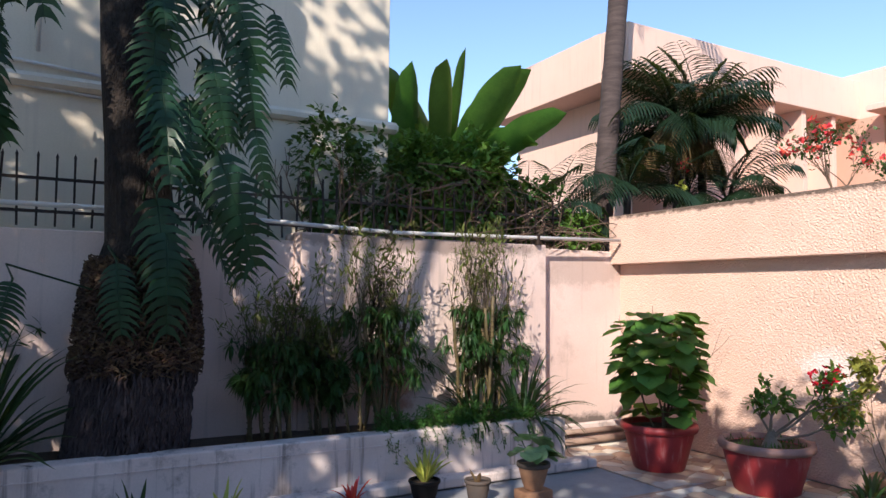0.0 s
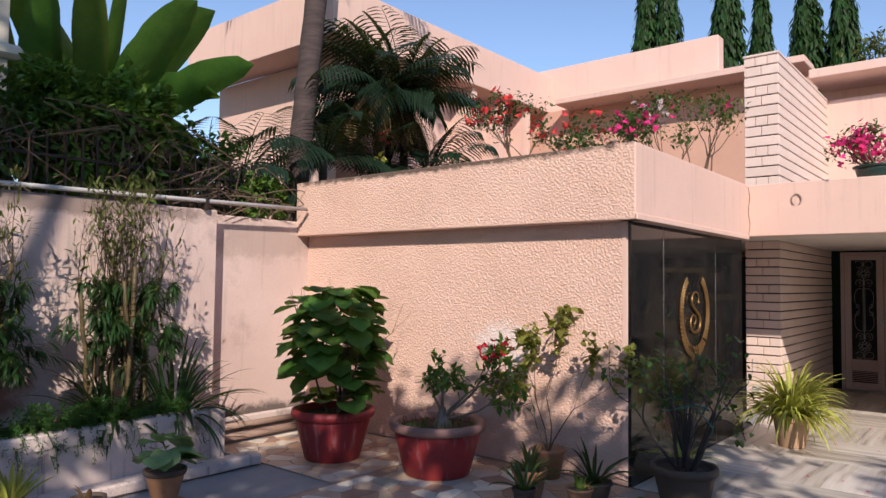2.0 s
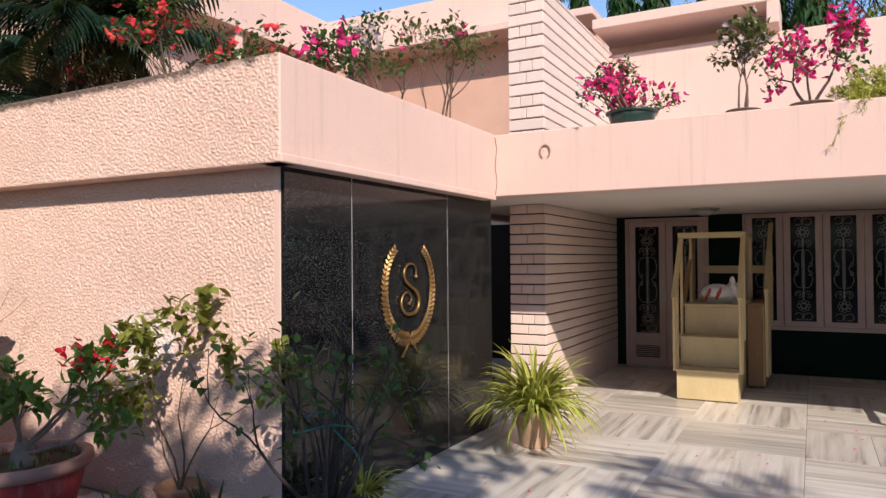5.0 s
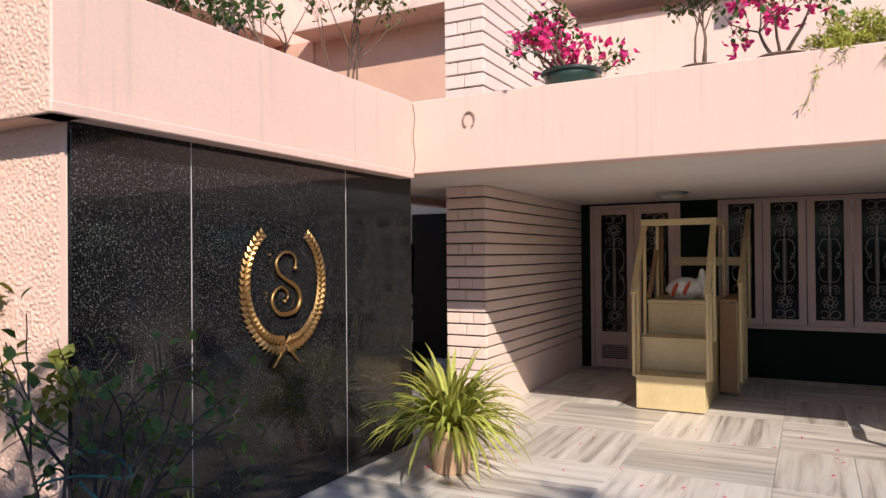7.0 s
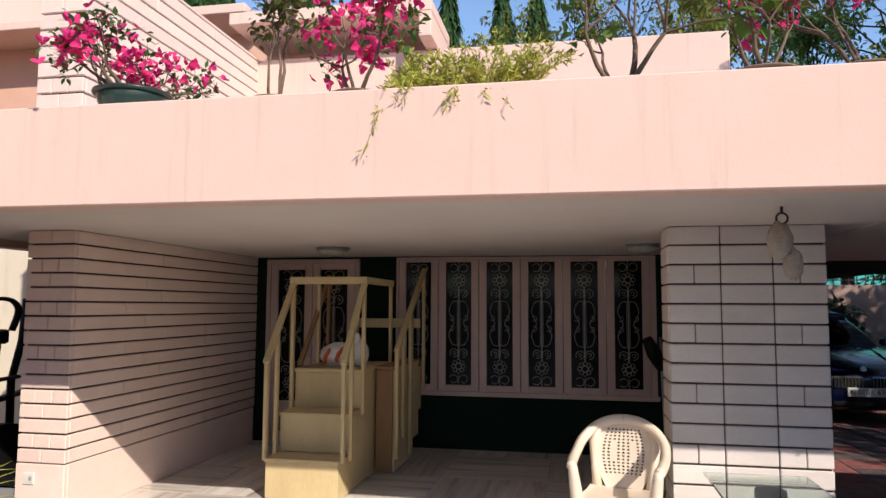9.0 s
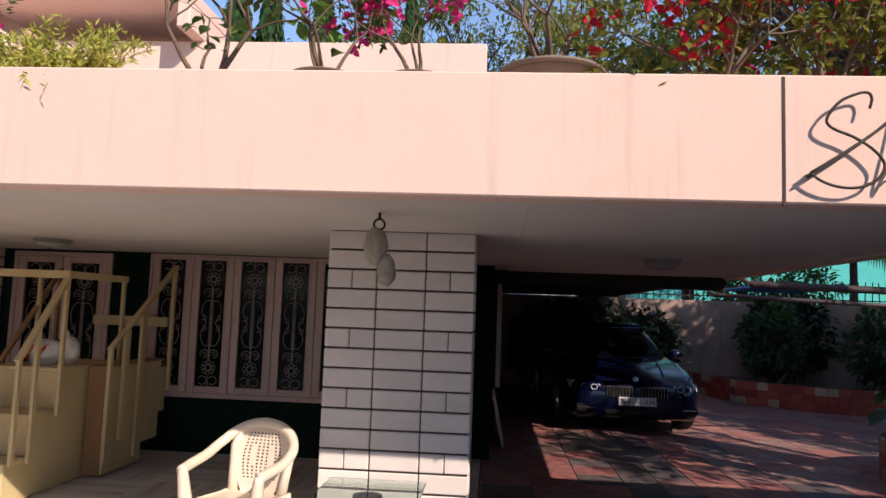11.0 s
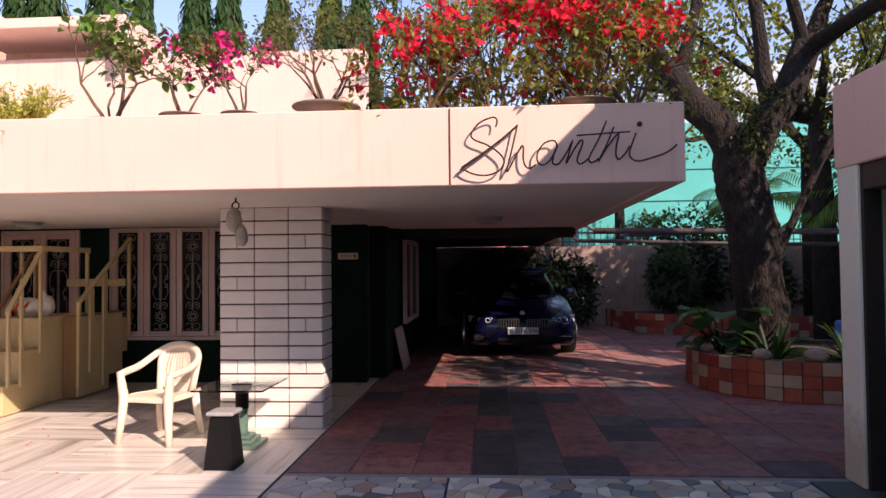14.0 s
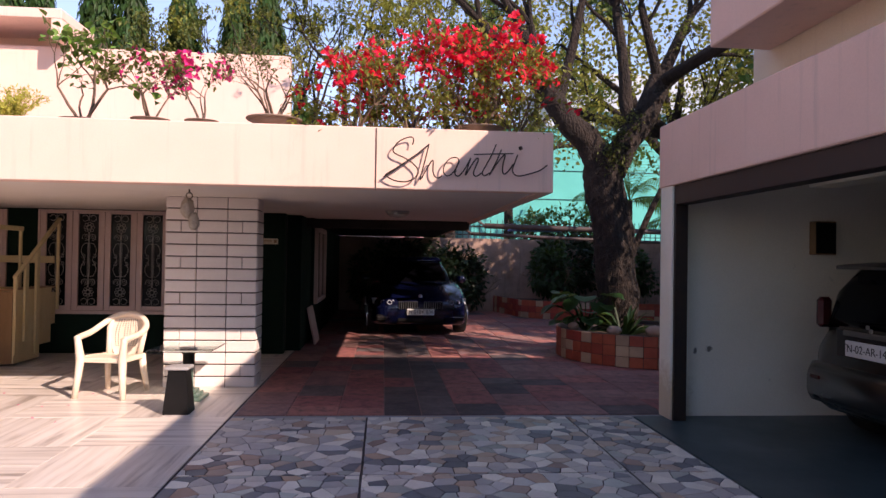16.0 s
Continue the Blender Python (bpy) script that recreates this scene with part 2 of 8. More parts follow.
M_iron = mat("black_iron", (0.02, 0.018, 0.018), (0.05, 0.03, 0.022), 0.6, 8, 90, 0.3, 0.001, metal=0.4)
M_pipe = mat("white_pipe", (0.62, 0.60, 0.58), (0.5, 0.48, 0.46), 0.5, 4, 60, 0.1)
M_darkpipe = mat("dark_pipe", (0.08, 0.06, 0.06), None, 0.6)
M_red = mat("red_tile", (0.42, 0.075, 0.045), (0.30, 0.05, 0.03), 0.55, 6, 70, 0.2, 0.002, each=0.18)
M_buff = mat("buff_tile", (0.50, 0.36, 0.25), (0.40, 0.28, 0.19), 0.6, 6, 70, 0.2, 0.002, each=0.15)
M_bark = mat("rough_bark", (0.042, 0.026, 0.019), (0.010, 0.008, 0.007), 0.95, 7, 24, 1.0, 0.09, stretch=(1.6, 1.6, 0.7))
M_stone = mat("field_stone", (0.42, 0.30, 0.24), (0.32, 0.22, 0.17), 0.9, 8, 60, 0.4, 0.006)


def patch(m, colour, centre, radius, amount, scale):
    """A worn patch of another colour with a ragged edge, at one place on a wall."""
    N, L = m.node_tree.nodes, m.node_tree.links
    b = N["Principled BSDF"]
    old = b.inputs["Base Color"].links[0].from_socket
    geo = N.new("ShaderNodeNewGeometry")
    mp = N.new("ShaderNodeMapping")
    mp.vector_type = "POINT"
    mp.inputs["Location"].default_value = [-c / r for c, r in zip(centre, radius)]
    mp.inputs["Scale"].default_value = [1 / r for r in radius]
    L.new(geo.outputs["Position"], mp.inputs["Vector"])
    ln = N.new("ShaderNodeVectorMath")
    ln.operation = "LENGTH"
    L.new(mp.outputs["Vector"], ln.inputs[0])
    nz = N.new("ShaderNodeTexNoise")
    nz.inputs["Scale"].default_value, nz.inputs["Detail"].default_value, nz.inputs["Roughness"].default_value = scale, 8.0, 0.7
    L.new(geo.outputs["Position"], nz.inputs["Vector"])
    ad = N.new("ShaderNodeMath")
    ad.operation = "MULTIPLY_ADD"
    ad.inputs[1].default_value, ad.inputs[2].default_value = 1.8, -0.9
    L.new(nz.outputs["Fac"], ad.inputs[0])
    su = N.new("ShaderNodeMath")
    su.operation = "ADD"
    L.new(ln.outputs["Value"], su.inputs[0])
    L.new(ad.outputs[0], su.inputs[1])
    r = N.new("ShaderNodeMapRange")
    r.inputs["From Min"].default_value, r.inputs["From Max"].default_value = 1.05, 0.6
    r.inputs["To Min"].default_value, r.inputs["To Max"].default_value = 0.0, amount
    L.new(su.outputs[0], r.inputs["Value"])
    x = N.new("ShaderNodeMix")
    x.data_type = "RGBA"
    L.new(r.outputs["Result"], x.inputs[0])
    L.new(old, x.inputs[6])
    x.inputs[7].default_value = (*colour, 1)
    L.new(x.outputs[2], b.inputs["Base Color"])


patch(M_garwall, (0.10, 0.09, 0.08), (8.88, -7.32, 0.64), (1, 0.035, 0.03), 0.9, 40.0)
patch(M_garwall, (0.10, 0.09, 0.08), (8.88, -7.18, 0.62), (1, 0.02, 0.035), 0.9, 40.0)
patch(M_garwall, (0.42, 0.30, 0.18), (8.72, -6.95, 0.15), (1, 0.2, 0.4), 0.6, 6.0)
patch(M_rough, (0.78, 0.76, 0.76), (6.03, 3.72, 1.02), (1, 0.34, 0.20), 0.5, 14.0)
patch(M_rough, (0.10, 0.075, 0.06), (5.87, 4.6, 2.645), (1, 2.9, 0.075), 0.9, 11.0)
patch(M_compound, (0.34, 0.14, 0.09), (2.85, 6.23, 0.75), (0.35, 1, 0.28), 0.8, 6.0)
patch(M_compound, (0.34, 0.25, 0.21), (5.5, 6.42, 1.95), (0.9, 1, 0.22), 0.5, 8.0)
patch(M_compound, (0.20, 0.15, 0.13), (3.2, 6.23, 2.16), (2.0, 1, 0.10), 0.7, 9.0)
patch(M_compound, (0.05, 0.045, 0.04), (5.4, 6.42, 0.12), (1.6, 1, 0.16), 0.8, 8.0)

# ---- the setting ----
XT, XO, YG, YO, XF = 6.035, 5.875, 2.555, 2.45, 8.70      # roughcast wall, its overhang, granite, return parapet, porch fascia
ZB, ZT, ZS = 2.04, 2.63, 2.10                            # parapet bottom and top, soffit
XW = 13.05                                               # wall behind the porch

structure("ground", Geo().box(-60, 90, -70, 80, -0.30, -0.03), M_earth, "bare earth around the paved courtyard", "ground")
structure("pavement", Geo().box(-6, 9.0, -12, 6.2, -0.2, -0.012), M_concrete, "grey cement bed under the courtyard paving", "pavement")
structure("floor_porch", Geo().box(9.0, 13.6, -2.87, 2.6, -0.2, -0.012).box(8.85, 13.6, 2.6, 7.4, -0.2, -0.004), M_concrete, "cement floor under the porch and passage", "floor")
structure("road", Geo().box(9.0, 34, -14, -2.87, -0.2, -0.012), M_concrete, "cement bed of the covered driveway", "driveway")


def relief_sheet(u0, u1, v0, v1, step, amp, place, seed):
    """A closed-looking sheet of rough plaster with real lumps; place(u, v, d) puts a point d proud of the wall."""
    nu, nv = int((u1 - u0) / step), int((v1 - v0) / step)
    g = Geo()
    vs, fs = [], []
    for j in range(nv + 1):
        for i in range(nu + 1):
            u, v = u0 + (u1 - u0) * i / nu, v0 + (v1 - v0) * j / nv
            n = noise.noise(Vector((u * 88, v * 94, seed))) + 0.6 * noise.noise(Vector((u * 190, v * 205, seed + 3)))
            d = amp * max(-0.35, n) if 0 < i < nu and 0 < j < nv else -0.002
            vs.append(place(u, v, d))
    for j in range(nv):
        for i in range(nu):
            a = j * (nu + 1) + i
            fs.append((a, a + 1, a + nu + 2, a + nu + 1))
    return g.add(vs, fs)


# annex with the roughcast front, the overhanging parapet and the granite side
annex = structure("wall_annex", Geo().box(XT + 0.02, 8.85, YG + 0.03, 6.5, 0.0, 2.15), M_pink, "pink plastered garden annex wall", "wall")
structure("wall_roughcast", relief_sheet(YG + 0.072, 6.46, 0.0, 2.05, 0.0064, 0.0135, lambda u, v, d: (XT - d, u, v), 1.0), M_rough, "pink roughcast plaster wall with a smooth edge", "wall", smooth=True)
structure("trim_corner", Geo().box(XT - 0.006, XT + 0.03, YG + 0.027, YG + 0.075, 0, 2.05, 0.003), M_pink, "smooth pink plaster corner strip", "trim")
structure("parapet_front", Geo().box(XO + 0.006, XO + 0.16, YO + 0.004, 6.44, ZB, ZT - 0.004, 0.006).box(XO + 0.02, XT + 0.2, YO + 0.2, 6.22, ZB + 0.01, ZB + 0.12), M_rough, "overhanging pink parapet of the annex", "parapet")
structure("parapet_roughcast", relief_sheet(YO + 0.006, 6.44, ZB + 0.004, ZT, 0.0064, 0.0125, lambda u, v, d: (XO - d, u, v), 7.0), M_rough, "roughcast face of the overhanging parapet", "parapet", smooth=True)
structure("parapet_return", Geo().box(XO + 0.002, XF, YO, YO + 0.17, ZB, ZT, 0.008).box(XO + 0.2, XF + 0.2, YO + 0.17, YG + 0.1, ZB + 0.004, ZB + 0.1), M_pink, "smooth pink parapet with run-down grime marks", "parapet")
structure("trim_drip", Geo().box(XO - 0.012, XF - 0.002, YO - 0.022, YO - 0.001, ZB - 0.004, ZB + 0.045, 0.006), M_pink, "projecting drip edge along the parapet foot", "trim")
structure("roof_annex", Geo().box(XO + 0.3, XF + 0.2, YO + 0.17, 6.25, 2.16, 2.30), M_concrete, "flat concrete terrace over the annex", "roof")

# porch slab, fascia and soffit
structure("ceiling", Geo().box(XF + 0.15, 13.4, -5.65, 3.6, ZS, 2.22).box(13.4, 14.1, -5.65, -2.8, ZS, 2.22).box(XF + 0.16, 14.1, -5.62, -3.1, ZS - 0.012, ZS - 0.002), M_soffit, "off-white painted porch and carport soffit", "ceiling")
# rear roof section carries the painted shade and swallows bounced light
structure("ceiling_carport", Geo().box(14.104, 21.98, -5.65, -2.8, ZS - 0.04, 2.22).box(14.104, 14.3, -5.65, -2.8, ZS - 0.16, ZS - 0.04), M_shadedroof, "carport roof coloured dark to stand in for the deep shade", "ceiling")
structure("fascia", Geo().box(XF, XF + 0.15, -5.745, YO + 0.17, ZB + 0.03, ZT - 0.01, 0.008).box(XF + 0.15, XF + 11.8, -5.745, -5.62, ZB + 0.03, ZT - 0.01, 0.006), M_pink, "long smooth pink concrete fascia of the terrace", "parapet")
structure("terrace", Geo().box(XF + 0.15, 14.0, -5.62, 3.6, 2.22, 2.30), M_concrete, "terrace floor above the porch", "terrace")
structure("trim_joint", Geo().box(XF - 0.004, XF + 0.01, -4.143, -4.131, ZB + 0.02, ZT - 0.02), M_joint, "thin upright joint in the fascia", "trim")
structure("trim_crack", Geo().tube([(XF - 0.001, YO - 0.012, ZB + 0.03), (XF - 0.001, YO - 0.03, 2.2), (XF - 0.001, YO - 0.012, 2.33), (XF - 0.001, YO - 0.028, 2.5), (XF - 0.001, YO - 0.012, ZT - 0.03)], 0.003, 5), M_joint, "fine crack where two parapets meet", "trim")

# wall behind the porch with door and window openings
g = Geo()
g.box(XW, XW + 0.2, 2.32, 2.46, 0, ZS)
g.box(XW, XW + 0.2, 1.20, 2.32, 2.06, ZS)
g.box(XW, XW + 0.2, 0.77, 1.20, 0, ZS)
g.box(XW, XW + 0.2, -2.03, 0.77, 0, 0.585)
g.box(XW, XW + 0.2, -2.03, 0.77, 2.085, ZS)
g.box(XW, XW + 0.2, -2.75, -2.03, 0, ZS)
structure("wall_porch", g, M_green, "dark green painted wall behind the porch", "wall")
# room's darkness is painted: its walls take the dark joint colour
structure("wall_room", Geo().box(15.4, 15.5, -2.7, 2.5, 0, ZS).box(XW + 0.2, 15.5, -2.73, -2.6, 0, ZS).box(XW + 0.2, 15.5, 2.46, 2.56, 0, ZS).box(XW + 0.2, 15.5, -2.6, 2.46, -0.1, 0.0), M_joint, "dark-coloured shell standing in for the unlit room behind the windows", "wall")
structure("wall_driveway", Geo().box(13.6, 14.9, -2.95, -2.75, 0, ZS).box(14.9, 22, -3.0, -2.8, 0, ZS).box(13.45, 13.6, -2.95, -2.2, 0, ZS), M_green, "dark green wall along the covered driveway", "wall")

# storey above the terrace
YP0, YP1 = 2.44, 2.84
structure("wall_pier", Geo().box(10.02, 13.05, YP0 + 0.02, YP1 - 0.02, 0, 4.38), M_joint, "tall pier and flank wall under white blocks", "wall")
structure("wall_terrace", Geo().box(12.9, 13.1, -2.8, YP0 + 0.2, 2.3, 4.42, 0.01), M_pink, "pink rear wall of the terrace", "wall")
structure("wall_hood", Geo().box(12.5, 13.6, 0.28, 2.62, 4.70, 4.84, 0.01).box(12.5, 13.6, 0.28, 0.42, 4.42, 4.70, 0.01).box(13.5, 13.7, 0.42, 2.62, 4.42, 4.70), M_pink, "pink concrete hood on the terrace wall", "hood")
structure("wall_upper_rear", Geo().box(14.0, 14.3, 4.43, 8.4, 2.3, 6.22, 0.01).box(14.0, 14.3, 2.84, 4.43, 2.3, 5.3), M_pink, "pink upper house wall", "wall")
structure("trim_ledge", Geo().box(13.3, 14.0, 2.84, 7.5, 5.22, 5.34, 0.01), M_pink, "projecting pink sunshade ledge", "ledge")
structure("wall_upper_recess", Geo().box(13.96, 14.0, 2.84, 7.5, 2.3, 5.22), M_deeppink, "salmon wall under the ledge", "wall")
g = Geo().box(7.72, 14.0, 8.0, 8.66, 5.25, 6.03, 0.01).box(7.72, 8.4, 8.66, 12.0, 5.2, 6.05, 0.01)
structure("fascia_wing", g, M_pink, "deep pink concrete roof fascia of the house wing", "fascia")
structure("wall_wing", Geo().box(8.4, 11.45, 8.64, 8.9, 0, 5.25).box(8.4, 8.6, 8.9, 12, 0, 5.2).box(11.95, 13.96, 8.64, 8.9, 0, 5.25).box(11.45, 11.95, 8.64, 8.9, 0, 3.4), M_pink, "pink wall of the house wing", "wall")
structure("trim_fins", Geo().box(11.30, 11.45, 8.1, 8.64, 2.6, 5.25, 0.006).box(12.25, 12.38, 8.1, 8.64, 2.6, 5.25, 0.006).box(13.2, 13.32, 8.1, 8.64, 2.6, 5.25, 0.006), M_pink, "upright pink sun fins beside the window", "fin")
structure("wall_salmon", Geo().box(13.35, 13.96, 8.6, 8.64, 2.6, 5.25).box(13.9, 13.96, 7.5, 8.6, 2.3, 5.25), M_deeppink, "salmon recess in the house corner", "wall")
structure("roof_wing", Geo().box(8.2, 14.2, 8.3, 12.0, 5.7, 5.8), M_concrete, "flat roof of the house wing", "roof")

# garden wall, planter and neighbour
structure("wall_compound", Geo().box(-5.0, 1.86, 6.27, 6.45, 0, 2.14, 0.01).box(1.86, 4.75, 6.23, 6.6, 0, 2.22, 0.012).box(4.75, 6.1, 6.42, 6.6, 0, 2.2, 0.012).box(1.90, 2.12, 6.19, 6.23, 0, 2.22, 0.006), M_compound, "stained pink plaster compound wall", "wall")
g = Geo().box(-5.0, 4.335, 5.38, 5.56, 0, 0.475, 0.01).box(4.17, 4.335, 5.56, 6.23, 0, 0.46, 0.01)
planter = structure("wall_planter", g, M_planter, "low weathered plaster planter wall with black stains", "planter")
structure("trim_planter", Geo().box(-5.0, 4.345, 5.37, 5.38, 0.375, 0.383).box(-5.0, 4.58, 5.2, 5.38, 0, 0.085, 0.012), M_planter, "stepped plinth at the planter foot", "trim")
structure("soil_bed", Geo().box(-5.0, 4.17, 5.56, 6.24, 0, 0.40), M_soil, "dark soil in the raised planter", "soil")
structure("wall_neighbour", Geo().box(-6, 3.17, 7.1, 12, 0, 8.5, 0.01).box(-6, 3.28, 7.02, 7.14, 3.47, 3.60, 0.04), M_cream, "tall cream wall of the neighbouring building", "wall")

# garage
YR = -6.87
structure("wall_garage", Geo().box(8.72, 8.98, YR - 0.16, YR, 0, 2.17, 0.008).box(8.88, 8.98, -13.5, YR - 0.16, 0, 2.6), M_garwall, "white inner wall of the open garage", "wall")
structure("fascia_garage", Geo().box(-5, 9.0, YR - 0.18, YR + 0.01, 2.165, 2.76, 0.01), M_pink, "grimy pink lintel above the garage opening", "fascia")
structure("ceiling_garage", Geo().box(-5, 8.9, -13.5, YR - 0.18, 2.42, 2.55).box(-5, 8.88, -8.6, -8.3, 2.2, 2.42, 0.01), M_garwall, "white garage ceiling with a beam", "ceiling")
structure("wall_garage_back", Geo().box(-5, 9.0, -13.6, -13.5, 0, 2.6).box(-5, -4.8, -13.5, YR, 0, 2.6), M_garwall, "rear wall of the garage", "wall")
structure("floor_garage", Geo().box(-5, 8.88, -13.5, YR + 0.28, -0.05, 0.004), mat("garage_floor", (0.05, 0.085, 0.09), (0.035, 0.06, 0.065), 0.45, 1.5, 50, 0.1), "dark blue-green cement garage floor", "floor")
structure("wall_upper_garage", Geo().box(-5, 8.0, -13.4, -7.25, 2.55, 4.14), M_cream, "cream upper wall over the garage", "wall")
structure("balcony", Geo().box(-5, 7.75, -7.25, -6.75, 3.15, 4.14, 0.01), M_pink, "solid pink balcony box over the garage", "balcony")

# pink plaster darkened in colour to stand in for tree shade; streaks and stains on top
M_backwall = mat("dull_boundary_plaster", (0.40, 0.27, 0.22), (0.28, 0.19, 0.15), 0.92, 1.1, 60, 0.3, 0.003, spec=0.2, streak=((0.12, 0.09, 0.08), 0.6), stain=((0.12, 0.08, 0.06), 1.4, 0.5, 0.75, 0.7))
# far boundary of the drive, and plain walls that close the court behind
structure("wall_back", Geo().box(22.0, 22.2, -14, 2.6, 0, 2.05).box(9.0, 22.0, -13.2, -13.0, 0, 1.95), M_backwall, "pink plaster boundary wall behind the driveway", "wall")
structure("wall_court", Geo().box(-5.2, -5.0, -13.6, 7.0, 0, 2.2), M_compound, "plain compound wall closing the court", "wall")

# ---- porch ----
M_granite = mat("black_granite", (0.006, 0.006, 0.0065), (0.011, 0.011, 0.012), 0.07, 6, 260, 0.0, spec=0.4)


def speckle(m, colour, scale, lo, hi):
    """Fine mineral flecks laid over a surface's colour."""
    N, L = m.node_tree.nodes, m.node_tree.links
    b = N["Principled BSDF"]
    old = b.inputs["Base Color"].links[0].from_socket
    geo = N.new("ShaderNodeNewGeometry")
    t = N.new("ShaderNodeTexNoise")
    t.inputs["Scale"].default_value, t.inputs["Detail"].default_value, t.inputs["Roughness"].default_value = scale, 2.0, 0.8
    L.new(geo.outputs["Position"], t.inputs["Vector"])
    r = N.new("ShaderNodeMapRange")
    r.inputs["From Min"].default_value, r.inputs["From Max"].default_value = lo, hi
    L.new(t.outputs["Fac"], r.inputs["Value"])
    x = N.new("ShaderNodeMix")
    x.data_type = "RGBA"
    L.new(r.outputs["Result"], x.inputs[0])
    L.new(old, x.inputs[6])
    x.inputs[7].default_value = (*colour, 1)
    L.new(x.outputs[2], b.inputs["Base Color"])


speckle(M_granite, (0.22, 0.22, 0.215), 130.0, 0.585, 0.70)
M_gold = mat("aged_brass", (0.56, 0.34, 0.14), (0.34, 0.19, 0.07), 0.45, 10, 120, 0.3, 0.001, metal=1.0)
M_mauve = mat("pinkish_frame_paint", (0.60, 0.44, 0.40), (0.53, 0.38, 0.34), 0.55, 4, 80, 0.15, 0.001)
M_grille = mat("pale_iron", (0.34, 0.33, 0.31), None, 0.5, 10, 90, 0.1)
M_darkglass = mat("dark_glass", (0.006, 0.007, 0.007), None, 0.12, 2, 40, 0.0, spec=0.15)
M_yellow = mat("cream_yellow_wood_paint", (0.66, 0.52, 0.29), (0.54, 0.41, 0.21), 0.5, 4, 70, 0.25, 0.002, stain=((0.28, 0.18, 0.08), 6, 0.6, 0.8, 0.5), stretch=(1, 1, 0.3))
M_brownwood = mat("worn_brown_wood", (0.36, 0.20, 0.09), (0.24, 0.13, 0.06), 0.55, 5, 70, 0.3, 0.002, stretch=(1, 1, 0.2))
M_plastic = mat("ivory_plastic", (0.80, 0.68, 0.55), (0.74, 0.61, 0.48), 0.38, 3, 60, 0.05, stain=((0.5, 0.4, 0.3), 9, 0.62, 0.8, 0.4))
M_chrome = mat("dull_metal", (0.5, 0.5, 0.5), None, 0.3, 5, 60, 0.1, metal=1.0)
M_black = mat("black_paint", (0.006, 0.006, 0.006), (0.010, 0.009, 0.009), 0.55, 5, 60, 0.1, spec=0.15)
M_stonetop = mat("grey_stone_top", (0.40, 0.39, 0.38), (0.30, 0.29, 0.28), 0.5, 12, 90, 0.3, 0.002)
M_greenstone = mat("green_marble", (0.12, 0.20, 0.16), (0.07, 0.13, 0.10), 0.3, 8, 60, 0.1)
M_lampglass = mat("frosted_glass", (0.45, 0.46, 0.42), None, 0.25, 5, 40, 0.0)
M_plush = mat("grubby_plush", (0.55, 0.48, 0.40), (0.40, 0.33, 0.27), 1.0, 20, 120, 1.0, 0.01)
M_bagwhite = mat("white_bag", (0.80, 0.78, 0.74), None, 0.45, 9, 60, 0.3, 0.004)
M_bagred = mat("orange_red_print", (0.70, 0.09, 0.03), None, 0.45, 9, 60, 0.2)
M_text = mat("black_letter", (0.01, 0.01, 0.01), None, 0.5)
M_plate = mat("plate_white", (0.80, 0.80, 0.78), None, 0.4)

M_glass = bpy.data.materials.new("clear_glass")
M_glass.use_nodes = True
_b = M_glass.node_tree.nodes["Principled BSDF"]
_b.inputs["Base Color"].default_value = (0.78, 0.92, 0.86, 1)
_b.inputs["Transmission Weight"].default_value, _b.inputs["Roughness"].default_value, _b.inputs["IOR"].default_value = 1.0, 0.02, 1.45

# granite facing: three slabs with pale joints
gw = structure("wall_granite", Geo().box(XT + 0.035, 8.85, YG + 0.026, YG + 0.05, 0, 2.06), M_pink, "polished black granite facing on the annex", "wall")
for x0, x1 in ((XT - 0.004, 6.675), (6.681, 7.994), (8.0, 8.86)):
    part("granite_slab", Geo().box(x0, x1, YG, YG + 0.026, 0.0, 2.06, 0.0015), M_granite, gw, "polished black granite slab")
part("joint", Geo().box(6.675, 6.681, YG + 0.0012, YG + 0.02, 0, 2.05).box(7.994, 8.0, YG + 0.0012, YG + 0.02, 0, 2.05), M_pipe, gw, "pale joint filler")

# emblem: a wreath of two branches round a curled letter
emblem = thing("wall_emblem", (7.37, YG, 0.84), "brass laurel wreath round a curled letter on granite", "emblem")
EC = 1.297 - 0.84


def wreath(sign):
    pts = []
    for i in range(25):
        a = radians(-100 + 158 * i / 24)
        pts.append(Vector((sign * (0.315 * math.cos(a) + 0.02), -0.014, EC + 0.35 * math.sin(a))))
    return pts


for s in (-1, 1):
    p = wreath(s)
    tail = [Vector((-s * 0.115, -0.018, -0.02)), Vector((-s * 0.05, -0.018, 0.045))]
    br = part("wreath_branch", Geo().tube(tail + p, [0.009, 0.009] + [0.006 - 0.003 * i / 24 for i in range(25)], 8), M_gold, emblem, smooth=True)
    g = Geo()
    for i in range(1, 27):
        f = i / 27 * 24
        k = int(f)
        q = p[k].lerp(p[min(24, k + 1)], f - k)
        d = (p[min(24, k + 1)] - p[max(0, k - 1)]).normalized()
        n = Vector((d.z, 0, -d.x))
        for side in (-1, 1):
            w = (d * 0.75 + n * side * 0.66).normalized()
            ln = 0.092 - 0.040 * i / 27
            c = q + w * ln * 0.5 + Vector((0, -0.006, 0))
            up = w.cross(Vector((0, 1, 0)))
            vs = [q, c + up * ln * 0.27, c + Vector((0, -0.013, 0)), c - up * ln * 0.27, q + w * ln, c + Vector((0, 0.006, 0))]
            g.add(vs, [(0, 1, 2), (0, 2, 3), (1, 4, 2), (2, 4, 3), (0, 5, 1), (0, 3, 5), (1, 5, 4), (3, 4, 5)])
    part("leaves", g, M_gold, br)
